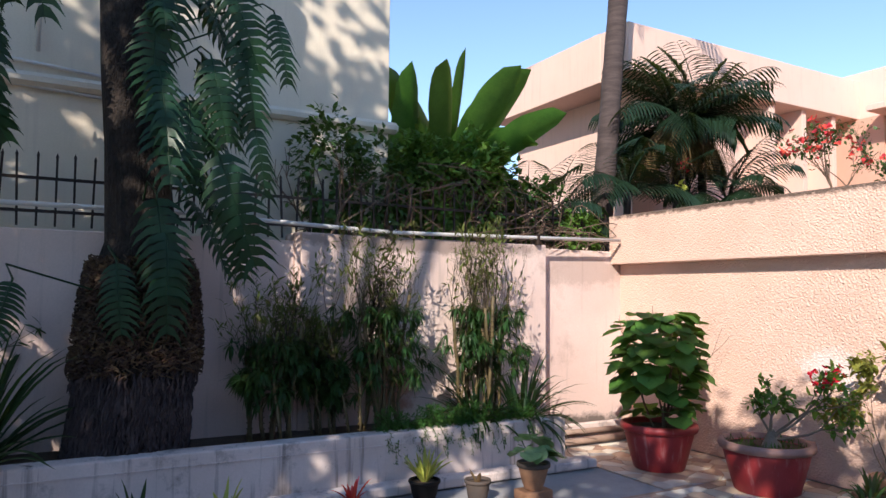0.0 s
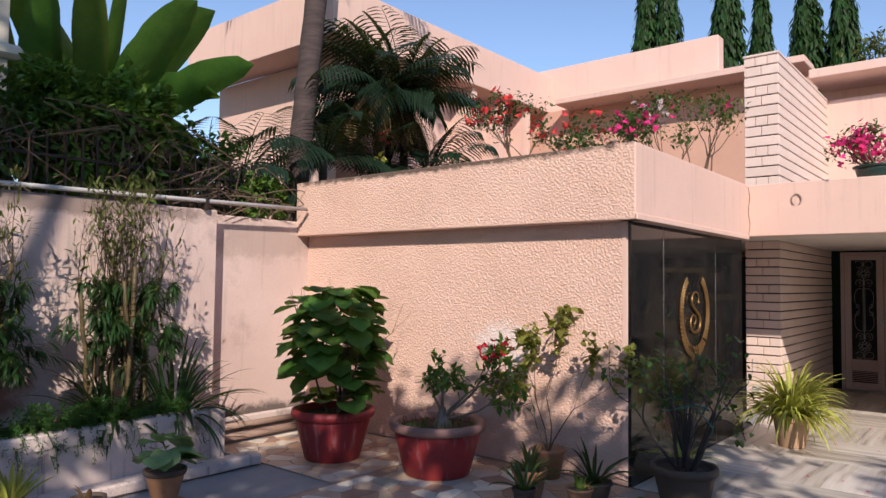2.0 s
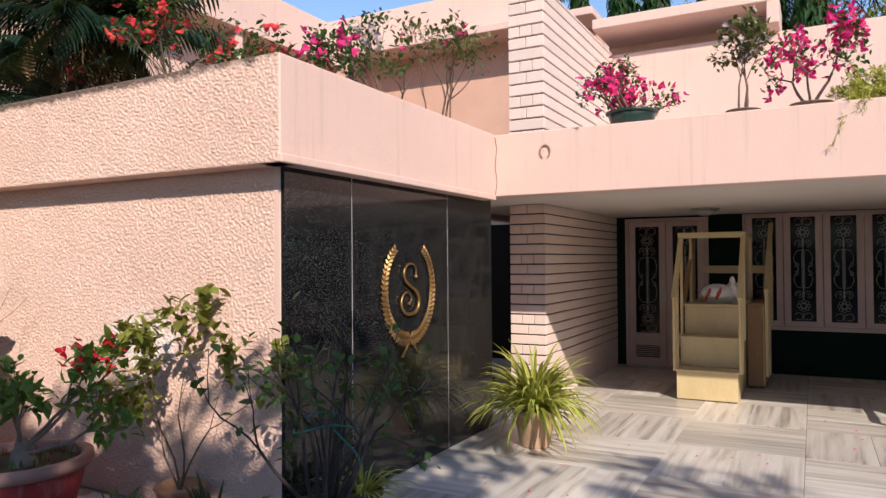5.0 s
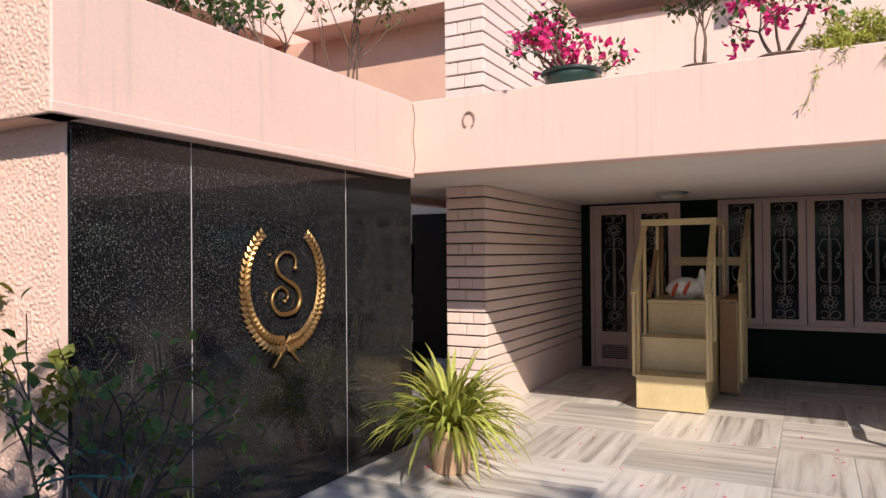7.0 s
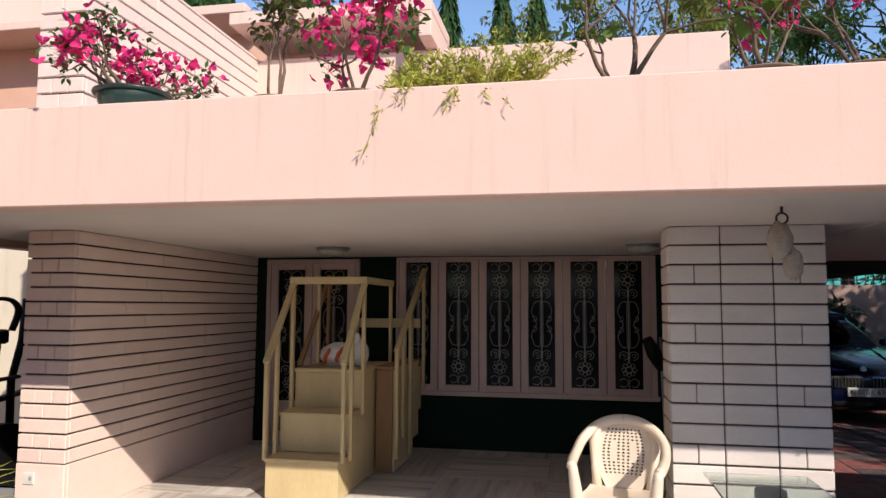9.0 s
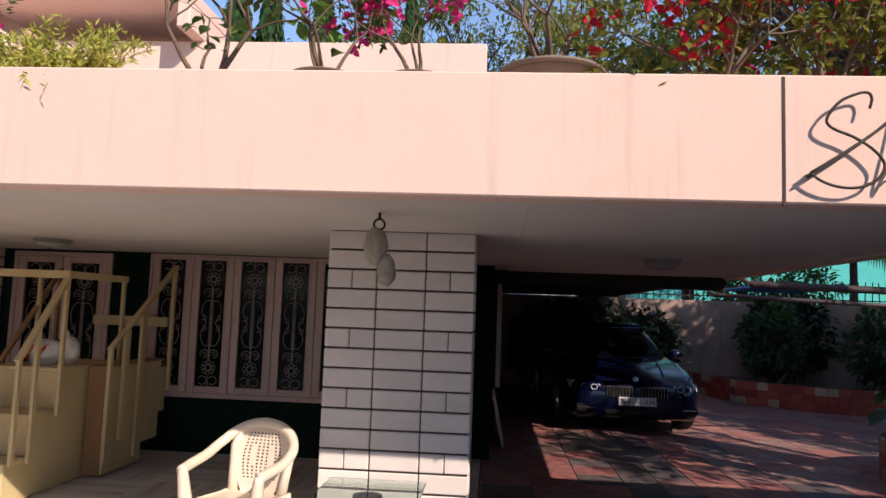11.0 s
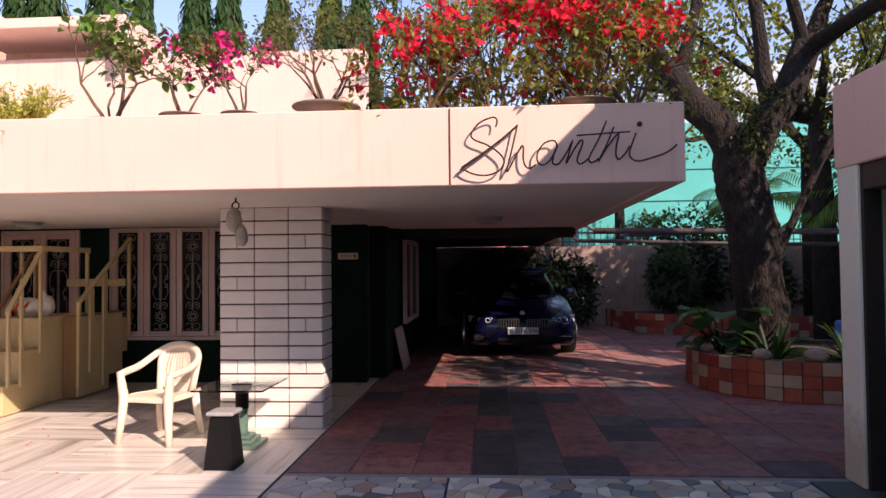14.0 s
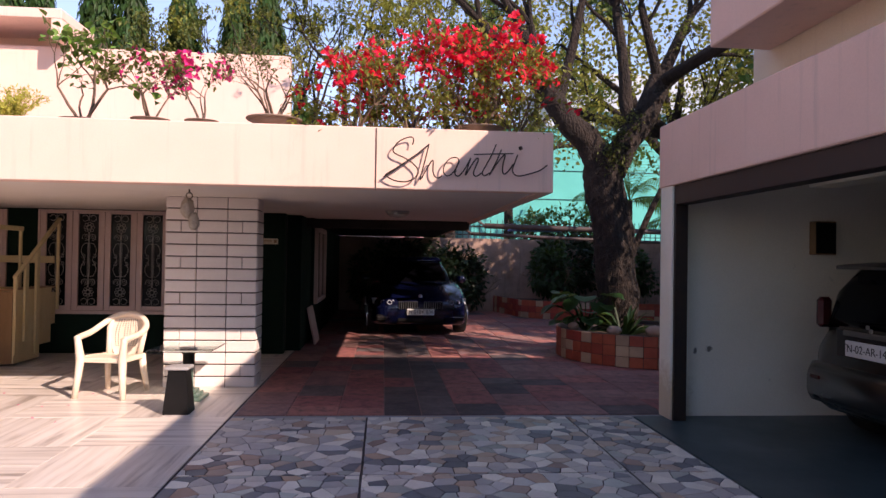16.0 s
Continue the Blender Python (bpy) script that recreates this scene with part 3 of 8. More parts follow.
SP = [(303, 545), (304, 527), (292, 515), (272, 516), (257, 532), (261, 553), (282, 568), (305, 582), (315, 603), (308, 625), (286, 634), (262, 631), (247, 615), (249, 594), (265, 581), (281, 588), (284, 602), (274, 610)]
pts = [Vector(((px - 281) * 0.0036, -0.02, 1.60 - (py - 476) * 0.00305 - 0.84)) for px, py in SP]
fine = []
for i in range(len(pts) - 1):
    a, b, c, d = pts[max(0, i - 1)], pts[i], pts[i + 1], pts[min(len(pts) - 1, i + 2)]
    for k in range(4):
        t = k / 4
        fine.append(0.5 * (2 * b + (c - a) * t + (2 * a - 5 * b + 4 * c - d) * t * t + (3 * b - a - 3 * c + d) * t ** 3))
part("letter", Geo().tube(fine, [0.006 + 0.008 * math.sin(math.pi * i / len(fine)) ** 2 for i in range(len(fine))], 8).lathe([(0, -0.014), (0.013, -0.008), (0.016, 0), (0.013, 0.008), (0, 0.014)], 10, fine[0]).lathe([(0, -0.012), (0.011, -0.006), (0.013, 0), (0.011, 0.006), (0, 0.012)], 10, fine[-1]), M_gold, emblem, "curled brass letter S", smooth=True)
for q in ((-0.13, -0.008, 0.63), (-0.16, -0.008, 0.41)):
    part("stud", Geo().lathe([(0, -0.01), (0.012, 0), (0, 0.01)], 8, q), M_gold, emblem)

# house name in bent iron on the fascia
sign = thing("house_name_sign", (XF, -4.93, 2.08), "black bent-iron script reading Shanthi on the fascia", "sign")
STROKES = {
    "letter_s": [(927, 231), (930, 219), (925, 211), (910, 213), (890, 222), (876, 237), (872, 249), (882, 258), (905, 267), (928, 281), (943, 297), (943, 310), (932, 323), (910, 331), (885, 330), (864, 323), (850, 313)],
    "stroke": [(846, 319), (900, 285), (950, 249), (975, 229)],
    "stroke.001": [(850, 313), (905, 280), (962, 241), (974, 229)],
    "letter_h": [(975, 228), (964, 272), (950, 326), (966, 301), (986, 272), (987, 300), (992, 315), (1002, 320), (1014, 313)],
    "letter_a": [(1062, 275), (1058, 266), (1048, 264), (1032, 270), (1019, 288), (1018, 305), (1028, 314), (1042, 308), (1055, 291), (1063, 274), (1054, 292), (1051, 308), (1058, 314), (1067, 310), (1083, 289), (1096, 265)],
    "letter_n": [(1096, 265), (1088, 290), (1081, 312), (1098, 285), (1113, 266), (1118, 271), (1107, 298), (1106, 310), (1114, 314), (1128, 305)],
    "letter_t": [(1170, 227), (1155, 260), (1133, 298), (1131, 308), (1139, 312), (1152, 304)],
    "letter_h.001": [(1186, 240), (1172, 272), (1151, 311), (1172, 280), (1196, 254), (1191, 280), (1190, 299), (1197, 307), (1212, 293), (1220, 280)],
    "letter_i": [(1234, 254), (1224, 279), (1219, 295), (1224, 307), (1240, 312), (1268, 306), (1300, 296), (1322, 281)],
}


def smooth_path(pts, n=5):
    out = []
    for i in range(len(pts) - 1):
        a, b, c, d = pts[max(0, i - 1)], pts[i], pts[i + 1], pts[min(len(pts) - 1, i + 2)]
        for k in range(n):
            t = k / n
            out.append(0.5 * (2 * b + (c - a) * t + (2 * a - 5 * b + 4 * c - d) * t * t + (3 * b - a - 3 * c + d) * t ** 3))
    return out + [pts[-1]]


def sign_point(px, py):
    return Vector((-0.05, 0.74 - (px - 840) * 0.003085, 0.45 - (py - 210) * 0.0033 + (px - 840) * 0.00004))


for nm, st in STROKES.items():
    part(nm.split(".")[0], Geo().tube(smooth_path([sign_point(*p) for p in st]), 0.0062, 6), M_iron, sign, smooth=True)
part("crossbar", Geo().tube([sign_point(1105, 255), sign_point(1221, 251)], 0.0055, 6), M_iron, sign)
part("dot", Geo().lathe([(0, -0.02), (0.015, -0.013), (0.02, 0), (0.015, 0.013), (0, 0.02)], 12, sign_point(1242, 236)), M_iron, sign, smooth=True)
for px, py in ((850, 314), (953, 320), (1055, 300), (1155, 260), (1193, 280), (1299, 296)):
    q = sign_point(px, py)
    part("standoff", Geo().tube([q, q + Vector((0.052, 0, 0))], 0.004, 5), M_iron, sign)

# horseshoe over the porch corner
hs = [Vector((XF - 0.012, 1.965 + 0.045 * math.sin(radians(a)), 2.435 + 0.058 * math.cos(radians(a)))) for a in range(-150, 151, 20)]
shoe = thing("horseshoe", (XF, 1.965, 2.38), "small rusty horseshoe nailed to the pink fascia", "horseshoe")
part("bow", Geo().tube([p - Vector((XF, 1.965, 2.38)) for p in hs], [0.005] * 3 + [0.007] * 10 + [0.005] * 3, 7), M_stone, shoe, smooth=True)

# white block cladding: square column and pier
column = structure("wall_column", Geo().box(10.40, 10.735, -2.806, -1.834, 0, ZS), M_joint, "square porch column clad in white blocks", "column")
pier = structure("wall_pier_core", Geo().box(10.02, 10.06, YP0 + 0.03, YP1 - 0.03, 0.1, 0.2), M_joint, "core of the clad porch pier", "wall")
BLOCKS = {}


def block(parent, x0, x1, y0, y1, z0, z1, m=M_white):
    key = tuple(round(v, 3) for v in (x1 - x0, y1 - y0, z1 - z0)) + (m.name,)
    if key not in BLOCKS:
        g = Geo().box(-key[0] / 2, key[0] / 2, -key[1] / 2, key[1] / 2, -key[2] / 2, key[2] / 2, 0.005)
        me = bpy.data.meshes.new("block")
        me.from_pydata(g.v, [], g.f)
        me.materials.append(m)
        BLOCKS[key] = me
    ob = new("block", BLOCKS[key])
    ob.location = ((x0 + x1) / 2, (y0 + y1) / 2, (z0 + z1) / 2)
    ob.rotation_euler = (0, 0, radians(rnd(-0.15, 0.15)))
    ob.parent = parent
    return ob


H, J = 0.1325, 0.014
zc, i = ZS - 0.004, 0
while zc > 0.02:
    z0 = max(0.0, zc - H + J)
    ys = [-2.82, -2.49, -2.16, -1.82]
    for k in range(3):
        a, b = ys[k] + 0.004, ys[k + 1] - 0.004
        cuts = [a, (a + b) / 2, b] if i % 3 == 2 and k != 1 else [a, b]
        for q in range(len(cuts) - 1):
            block(column, 10.386, 10.42, cuts[q] + (0.003 if q else 0), cuts[q + 1] - (0.003 if q < len(cuts) - 2 else 0), z0, zc)
    for ya, yb in ((-2.822, -2.80), (-1.84, -1.818)):
        block(column, 10.424, 10.75, ya, yb, z0, zc)
    zc -= H
    i += 1
for low, high, courses in ((0.38, ZS - 0.004, 16), (2.635, 4.40, 14)):
    h = (high - low) / courses
    for i in range(courses):
        z0, z1 = low + i * h + J, low + (i + 1) * h
        if i % 3 == 1:
            cs = [YP0, YP0 + 0.13, YP0 + 0.27, YP1]
        elif i % 3 == 0:
            cs = [YP0, YP0 + 0.2, YP1]
        else:
            cs = [YP0, YP1]
        for q in range(len(cs) - 1):
            block(pier, 9.996, 10.03, cs[q] + (0.003 if q else 0.0), cs[q + 1] - (0.003 if q < len(cs) - 2 else 0.0), z0, z1, M_block)
        xs = [10.034, 10.034 + (0.86, 0.6, 1.1)[i % 3], 11.9, 13.035]
        for q in range(3):
            block(pier, xs[q] + 0.002, xs[q + 1] - 0.002, YP0, YP0 + 0.03, z0, z1, M_block)
block(pier, 9.99, 10.03, YP0 - 0.004, YP1, 0.0, 0.385, M_block)
block(pier, 10.034, 13.0, YP0 - 0.004, YP0 + 0.03, 0.0, 0.385, M_block)
block(pier, 9.98, 12.9, YP0 - 0.01, YP1 + 0.01, 4.40, 4.43, M_block)
socket = thing("socket_box", (9.99, 2.72, 0.24), "small white electric socket on the white pier", "socket")
part("plate", Geo().box(-0.012, 0, -0.045, 0.045, 0, 0.085, 0.004), M_bagwhite, socket)
part("switch", Geo().box(-0.017, -0.012, -0.03, -0.005, 0.03, 0.06, 0.002), M_stonetop, socket)


# doors and folding window leaves with scrolled iron grilles
def ring(g, cy, cz, r, a0=0, a1=360, n=14, t=0.0035, x=0.0):
    g.tube([(x, cy + r * math.cos(radians(a0 + (a1 - a0) * i / n)), cz + r * math.sin(radians(a0 + (a1 - a0) * i / n))) for i in range(n + 1)], t, 5)


def grille(w, h):
    """Flower in a scrolled heart at each end, and a lyre between; lies in x = 0, centred."""
    g = Geo()
    u = w / 0.285
    for s in (-1, 1):
        cz = s * (h / 2 - 0.20)
        ring(g, 0, cz, 0.030, n=14, t=0.004)
        for k in range(8):
            a = radians(45 * k)
            ring(g, 0.056 * u * math.cos(a), cz + 0.056 * math.sin(a), 0.021, n=8, t=0.0036)
        for m in (-1, 1):
            ring(g, m * 0.055 * u, s * (h / 2 - 0.065), 0.044 * u, 20, 320, 14, 0.004)
            ring(g, m * 0.050 * u, s * (h / 2 - 0.345), 0.044 * u, -40, 280, 14, 0.004)
            ring(g, m * 0.050 * u, s * (h / 2 - 0.345), 0.018, 0, 300, 8, 0.0035)
            g.tube(smooth_path([Vector((0, m * y * u, s * z)) for y, z in ((0.012, h / 2 - 0.43), (0.07, h / 2 - 0.44), (0.105, h / 2 - 0.52), (0.10, 0.10), (0.066, 0.03), (0.052, 0))], 4), 0.004, 5)
            ring(g, m * 0.078 * u, s * 0.055, 0.026, 60, 330, 8, 0.0035)
        g.tube([(0, 0, s * (h / 2 - 0.11)), (0, 0, s * (h / 2))], 0.004, 5)
        g.tube([(0, 0, 0), (0, 0, s * (h / 2 - 0.27))], 0.0075, 6)
        for m in (-1, 1):
            g.tube([(0, m * 0.016, 0), (0, m * 0.016, s * (h / 2 - 0.46)), (0, m * 0.004, s * (h / 2 - 0.42))], 0.003, 5)
    return g


def leaf_panel(name, at, w, h, sill, glass_w, louvre=False, parent=None, label="", top=0.085):
    """A framed leaf whose middle is a tall pane behind a grille; stands on at, faces -x."""
    leaf = part(name, Geo().box(-0.02, 0.02, -w / 2 + 0.002, -glass_w / 2, 0, h, 0.004).box(-0.02, 0.02, glass_w / 2, w / 2 - 0.002, 0, h, 0.004)
                .box(-0.018, 0.02, -glass_w / 2, glass_w / 2, h - top, h, 0.003).box(-0.018, 0.02, -glass_w / 2, glass_w / 2, 0, sill, 0.003)
                .box(-0.026, -0.018, -glass_w / 2 - 0.016, -glass_w / 2, sill, h - top).box(-0.026, -0.018, glass_w / 2, glass_w / 2 + 0.016, sill, h - top), M_mauve, parent, label)
    leaf.location = at
    part("pane", Geo().box(0.006, 0.012, -glass_w / 2, glass_w / 2, sill, h - top), M_darkglass, leaf, "dark window glass")
    gr = part("grille", grille(glass_w, h - top - sill), M_grille, leaf, "pale scrolled iron grille")
    gr.location = (-0.006, 0, (sill + h - top) / 2)
    if louvre:
        # black sheet paints the dark gaps between the slats
        part("louvre_back", Geo().box(-0.0195, -0.018, -glass_w / 2, glass_w / 2, 0.11, 0.28), M_black, leaf)
        for k in range(6):
            sl = part("slat", Geo().box(-0.026, -0.008, -glass_w / 2 - 0.01, glass_w / 2 + 0.01, 0.0, 0.012, 0.003, pose(0, 0, 0.12 + k * 0.026, 0, 25, 0)), M_mauve, leaf)
    return leaf


window = structure("window_1", Geo().box(XW - 0.03, XW + 0.08, -2.03, -1.972, 0.60, 2.09, 0.004).box(XW - 0.03, XW + 0.08, 0.74, 0.77, 0.60, 2.09, 0.004)
                   .box(XW - 0.03, XW + 0.08, -1.972, 0.74, 2.065, 2.09, 0.004).box(XW - 0.045, XW + 0.08, -2.05, 0.79, 0.575, 0.625, 0.004), M_mauve, "wide pinkish folding window with scrolled grilles", "window")
for k in range(6):
    leaf_panel("window_leaf", (XW - 0.005, 0.74 - 0.452 * (k + 0.5), 0.627), 0.448, 1.436, 0.065, 0.285, False, window, top=0.03)
door = structure("door_1", Geo().box(XW - 0.03, XW + 0.08, 2.27, 2.32, 0, 2.075, 0.004).box(XW - 0.03, XW + 0.08, 1.20, 1.25, 0, 2.075, 0.004).box(XW - 0.03, XW + 0.08, 1.25, 2.27, 2.03, 2.075, 0.004), M_mauve, "closed pinkish double door with grilled panes", "door")
for yc in (2.015, 1.505):
    leaf_panel("door_leaf", (XW - 0.005, yc, 0.015), 0.506, 2.012, 0.45, 0.33, True, door, top=0.07)
part("door_handle", Geo().box(XW - 0.045, XW - 0.026, 1.785, 1.825, 0.96, 1.10, 0.003).tube([(XW - 0.05, 1.805, 1.06), (XW - 0.075, 1.805, 1.06), (XW - 0.075, 1.71, 1.06)], 0.009, 8).tube([(XW - 0.03, 1.805, 1.22), (XW - 0.045, 1.805, 1.22)], 0.016, 10), M_chrome, door, "dull metal lever handle")

# painted wooden steps with rails
steps = thing("wooden_steps", (10.80, 0.955, 0.0), "cream-yellow painted wooden step unit with handrails", "steps")
Y0, Y1 = -0.305, 0.305
for x0, x1, z in ((0, 0.27, 0.325), (0.27, 0.58, 0.65)):
    part("tread", Geo().box(x0 - 0.012, x1, Y0 - 0.008, Y1 + 0.008, z - 0.028, z, 0.004), M_yellow, steps)
for x, z0, z1 in ((0.0, 0.012, 0.297), (0.275, 0.325, 0.622), (0.58, 0.65, 0.955)):
    part("riser", Geo().box(x, x + 0.022, Y0, Y1, z0, z1, 0.003), M_yellow, steps)
for y0, y1 in ((Y0, Y0 + 0.02), (Y1 - 0.02, Y1)):
    part("side_panel", Geo().extrude_xz([(0.022, 0.012), (1.5, 0.012), (1.5, 0.955), (0.602, 0.955), (0.602, 0.62), (0.297, 0.62), (0.297, 0.295), (0.022, 0.295)][::-1], y0, y1), M_yellow, steps)
part("platform", Geo().box(0.568, 1.52, Y0 - 0.02, Y1 + 0.008, 0.957, 0.99, 0.004), M_yellow, steps)


def bar(x0, y0, z0, x1, y1, z1, w=0.045, d=0.03):
    a, b = Vector((x0, y0, z0)), Vector((x1, y1, z1))
    m = Matrix.Translation((a + b) / 2) @ (b - a).to_track_quat("Z", "Y").to_matrix().to_4x4()
    return Geo().box(-w / 2, w / 2, -d / 2, d / 2, -(b - a).length / 2, (b - a).length / 2, 0.004, m)


for y in (Y0 - 0.025, Y1 + 0.025):
    part("post", bar(0.04, y, 0.30, 0.04, y, 1.12), M_yellow, steps)
    part("post", bar(0.24, y, 0.28, 0.24, y, 1.38), M_yellow, steps)
    part("post", bar(0.56, y, 0.60, 0.56, y, 1.77), M_yellow, steps)
    part("handrail", bar(0.02, y, 1.08, 0.575, y, 1.76, 0.055, 0.032), M_yellow, steps)
part("post", bar(1.46, Y0 - 0.025, 0.85, 1.46, Y0 - 0.025, 1.79), M_yellow, steps)
part("post", bar(1.46, Y1 + 0.02, 0.95, 1.46, Y1 + 0.02, 1.86), M_brownwood, steps)
part("post", bar(1.16, Y1 + 0.01, 0.95, 1.16, Y1 + 0.01, 1.75), M_yellow, steps)
part("crossbar", bar(0.57, Y0 - 0.05, 1.77, 0.57, Y1 + 0.06, 1.77, 0.05, 0.065), M_yellow, steps)
part("side_rail", bar(0.55, Y0 - 0.03, 1.772, 1.50, Y0 - 0.03, 1.772, 0.035, 0.06), M_yellow, steps)
part("brace", bar(0.72, Y1 + 0.02, 1.0, 1.46, Y1 + 0.02, 1.84, 0.045, 0.03), M_brownwood, steps)
# the second flight behind it, in worn bare wood
SX = 0.36
part("side_panel", Geo().box(0.63 + SX, 1.30 + SX, -0.505, -0.485, 0.03, 0.97, 0.003).box(1.30 + SX, 1.62 + SX, -0.505, -0.485, 0.20, 0.97, 0.003).box(1.62 + SX, 1.74 + SX, -0.505, -0.485, 0.45, 0.90, 0.003), M_yellow, steps, "worn yellow-painted side panel")
part("platform", Geo().box(0.60 + SX, 1.72 + SX, -0.50, Y0 - 0.022, 0.955, 0.985, 0.004), M_brownwood, steps)
part("riser", Geo().box(0.62 + SX, 0.64 + SX, -0.485, Y0 - 0.022, 0.03, 0.95, 0.003), M_brownwood, steps)
part("post", bar(0.60 + SX, -0.53, 0.15, 0.60 + SX, -0.53, 1.16, 0.05, 0.035), M_yellow, steps)
part("post", bar(0.86 + SX, -0.53, 0.30, 0.86 + SX, -0.53, 1.30, 0.09, 0.03), M_yellow, steps)
part("post", bar(1.15 + SX, -0.53, 0.10, 1.15 + SX, -0.53, 1.50, 0.09, 0.03), M_yellow, steps)
part("post", bar(1.74 + SX, -0.53, 0.65, 1.74 + SX, -0.53, 1.93, 0.05, 0.03), M_yellow, steps)
part("handrail", bar(0.58 + SX, -0.53, 1.13, 1.77 + SX, -0.53, 1.95, 0.055, 0.032), M_yellow, steps)
part("back_rail", bar(1.70 + SX, -0.50, 1.36, 1.70 + SX, Y1, 1.36, 0.03, 0.10), M_yellow, steps)


def lumpy(r, squash, seed, n=14, amp=0.18):
    g = Geo()
    vs, fs = [], []
    for j in range(n + 1):
        a = math.pi * j / n
        for i in range(2 * n):
            b = math.pi * i / n
            d = Vector((math.sin(a) * math.cos(b), math.sin(a) * math.sin(b), math.cos(a)))
            k = r * (1 + amp * noise.noise(d * 2.3 + Vector((seed, 0, 0))) + amp * 0.5 * noise.noise(d * 6 + Vector((0, seed, 0))))
            vs.append((d.x * k * squash[0], d.y * k * squash[1], d.z * k * squash[2]))
    for j in range(n):
        for i in range(2 * n):
            l = (i + 1) % (2 * n)
            fs.append((j * 2 * n + i, (j + 1) * 2 * n + i, (j + 1) * 2 * n + l, j * 2 * n + l))
    return g.add(vs, fs)


bag = thing("grocery_bag", (11.62, 0.90, 0.99), "full white plastic bag with orange-red stripes on the steps", "bag")
b1 = part("bag_body", lumpy(0.13, (0.95, 1.45, 0.85), 3.1), M_bagwhite, bag, smooth=True)
b1.location = (0, 0.03, 0.105)
b2 = part("bag_body", lumpy(0.10, (0.9, 0.9, 1.25), 8.4), M_bagwhite, bag, smooth=True)
b2.location = (0.04, -0.14, 0.12)
kn = part("knot", lumpy(0.04, (0.8, 0.8, 1.3), 5.0, 8), M_bagwhite, bag, smooth=True)
kn.location = (0.0, -0.13, 0.255)
for y, t in ((0.01, 0.02), (0.12, 0.018)):
    part("stripe", Geo().tube([(-0.128 + 0.25 * abs(a) ** 2.2, y - 0.05 * a, 0.105 + 0.115 * a) for a in (-0.8, -0.5, -0.2, 0.1, 0.4, 0.7, 0.9)], [t * 0.5, t, t, t, t, t, t * 0.5], 6), M_bagred, bag, "orange-red printed stripe", smooth=True)


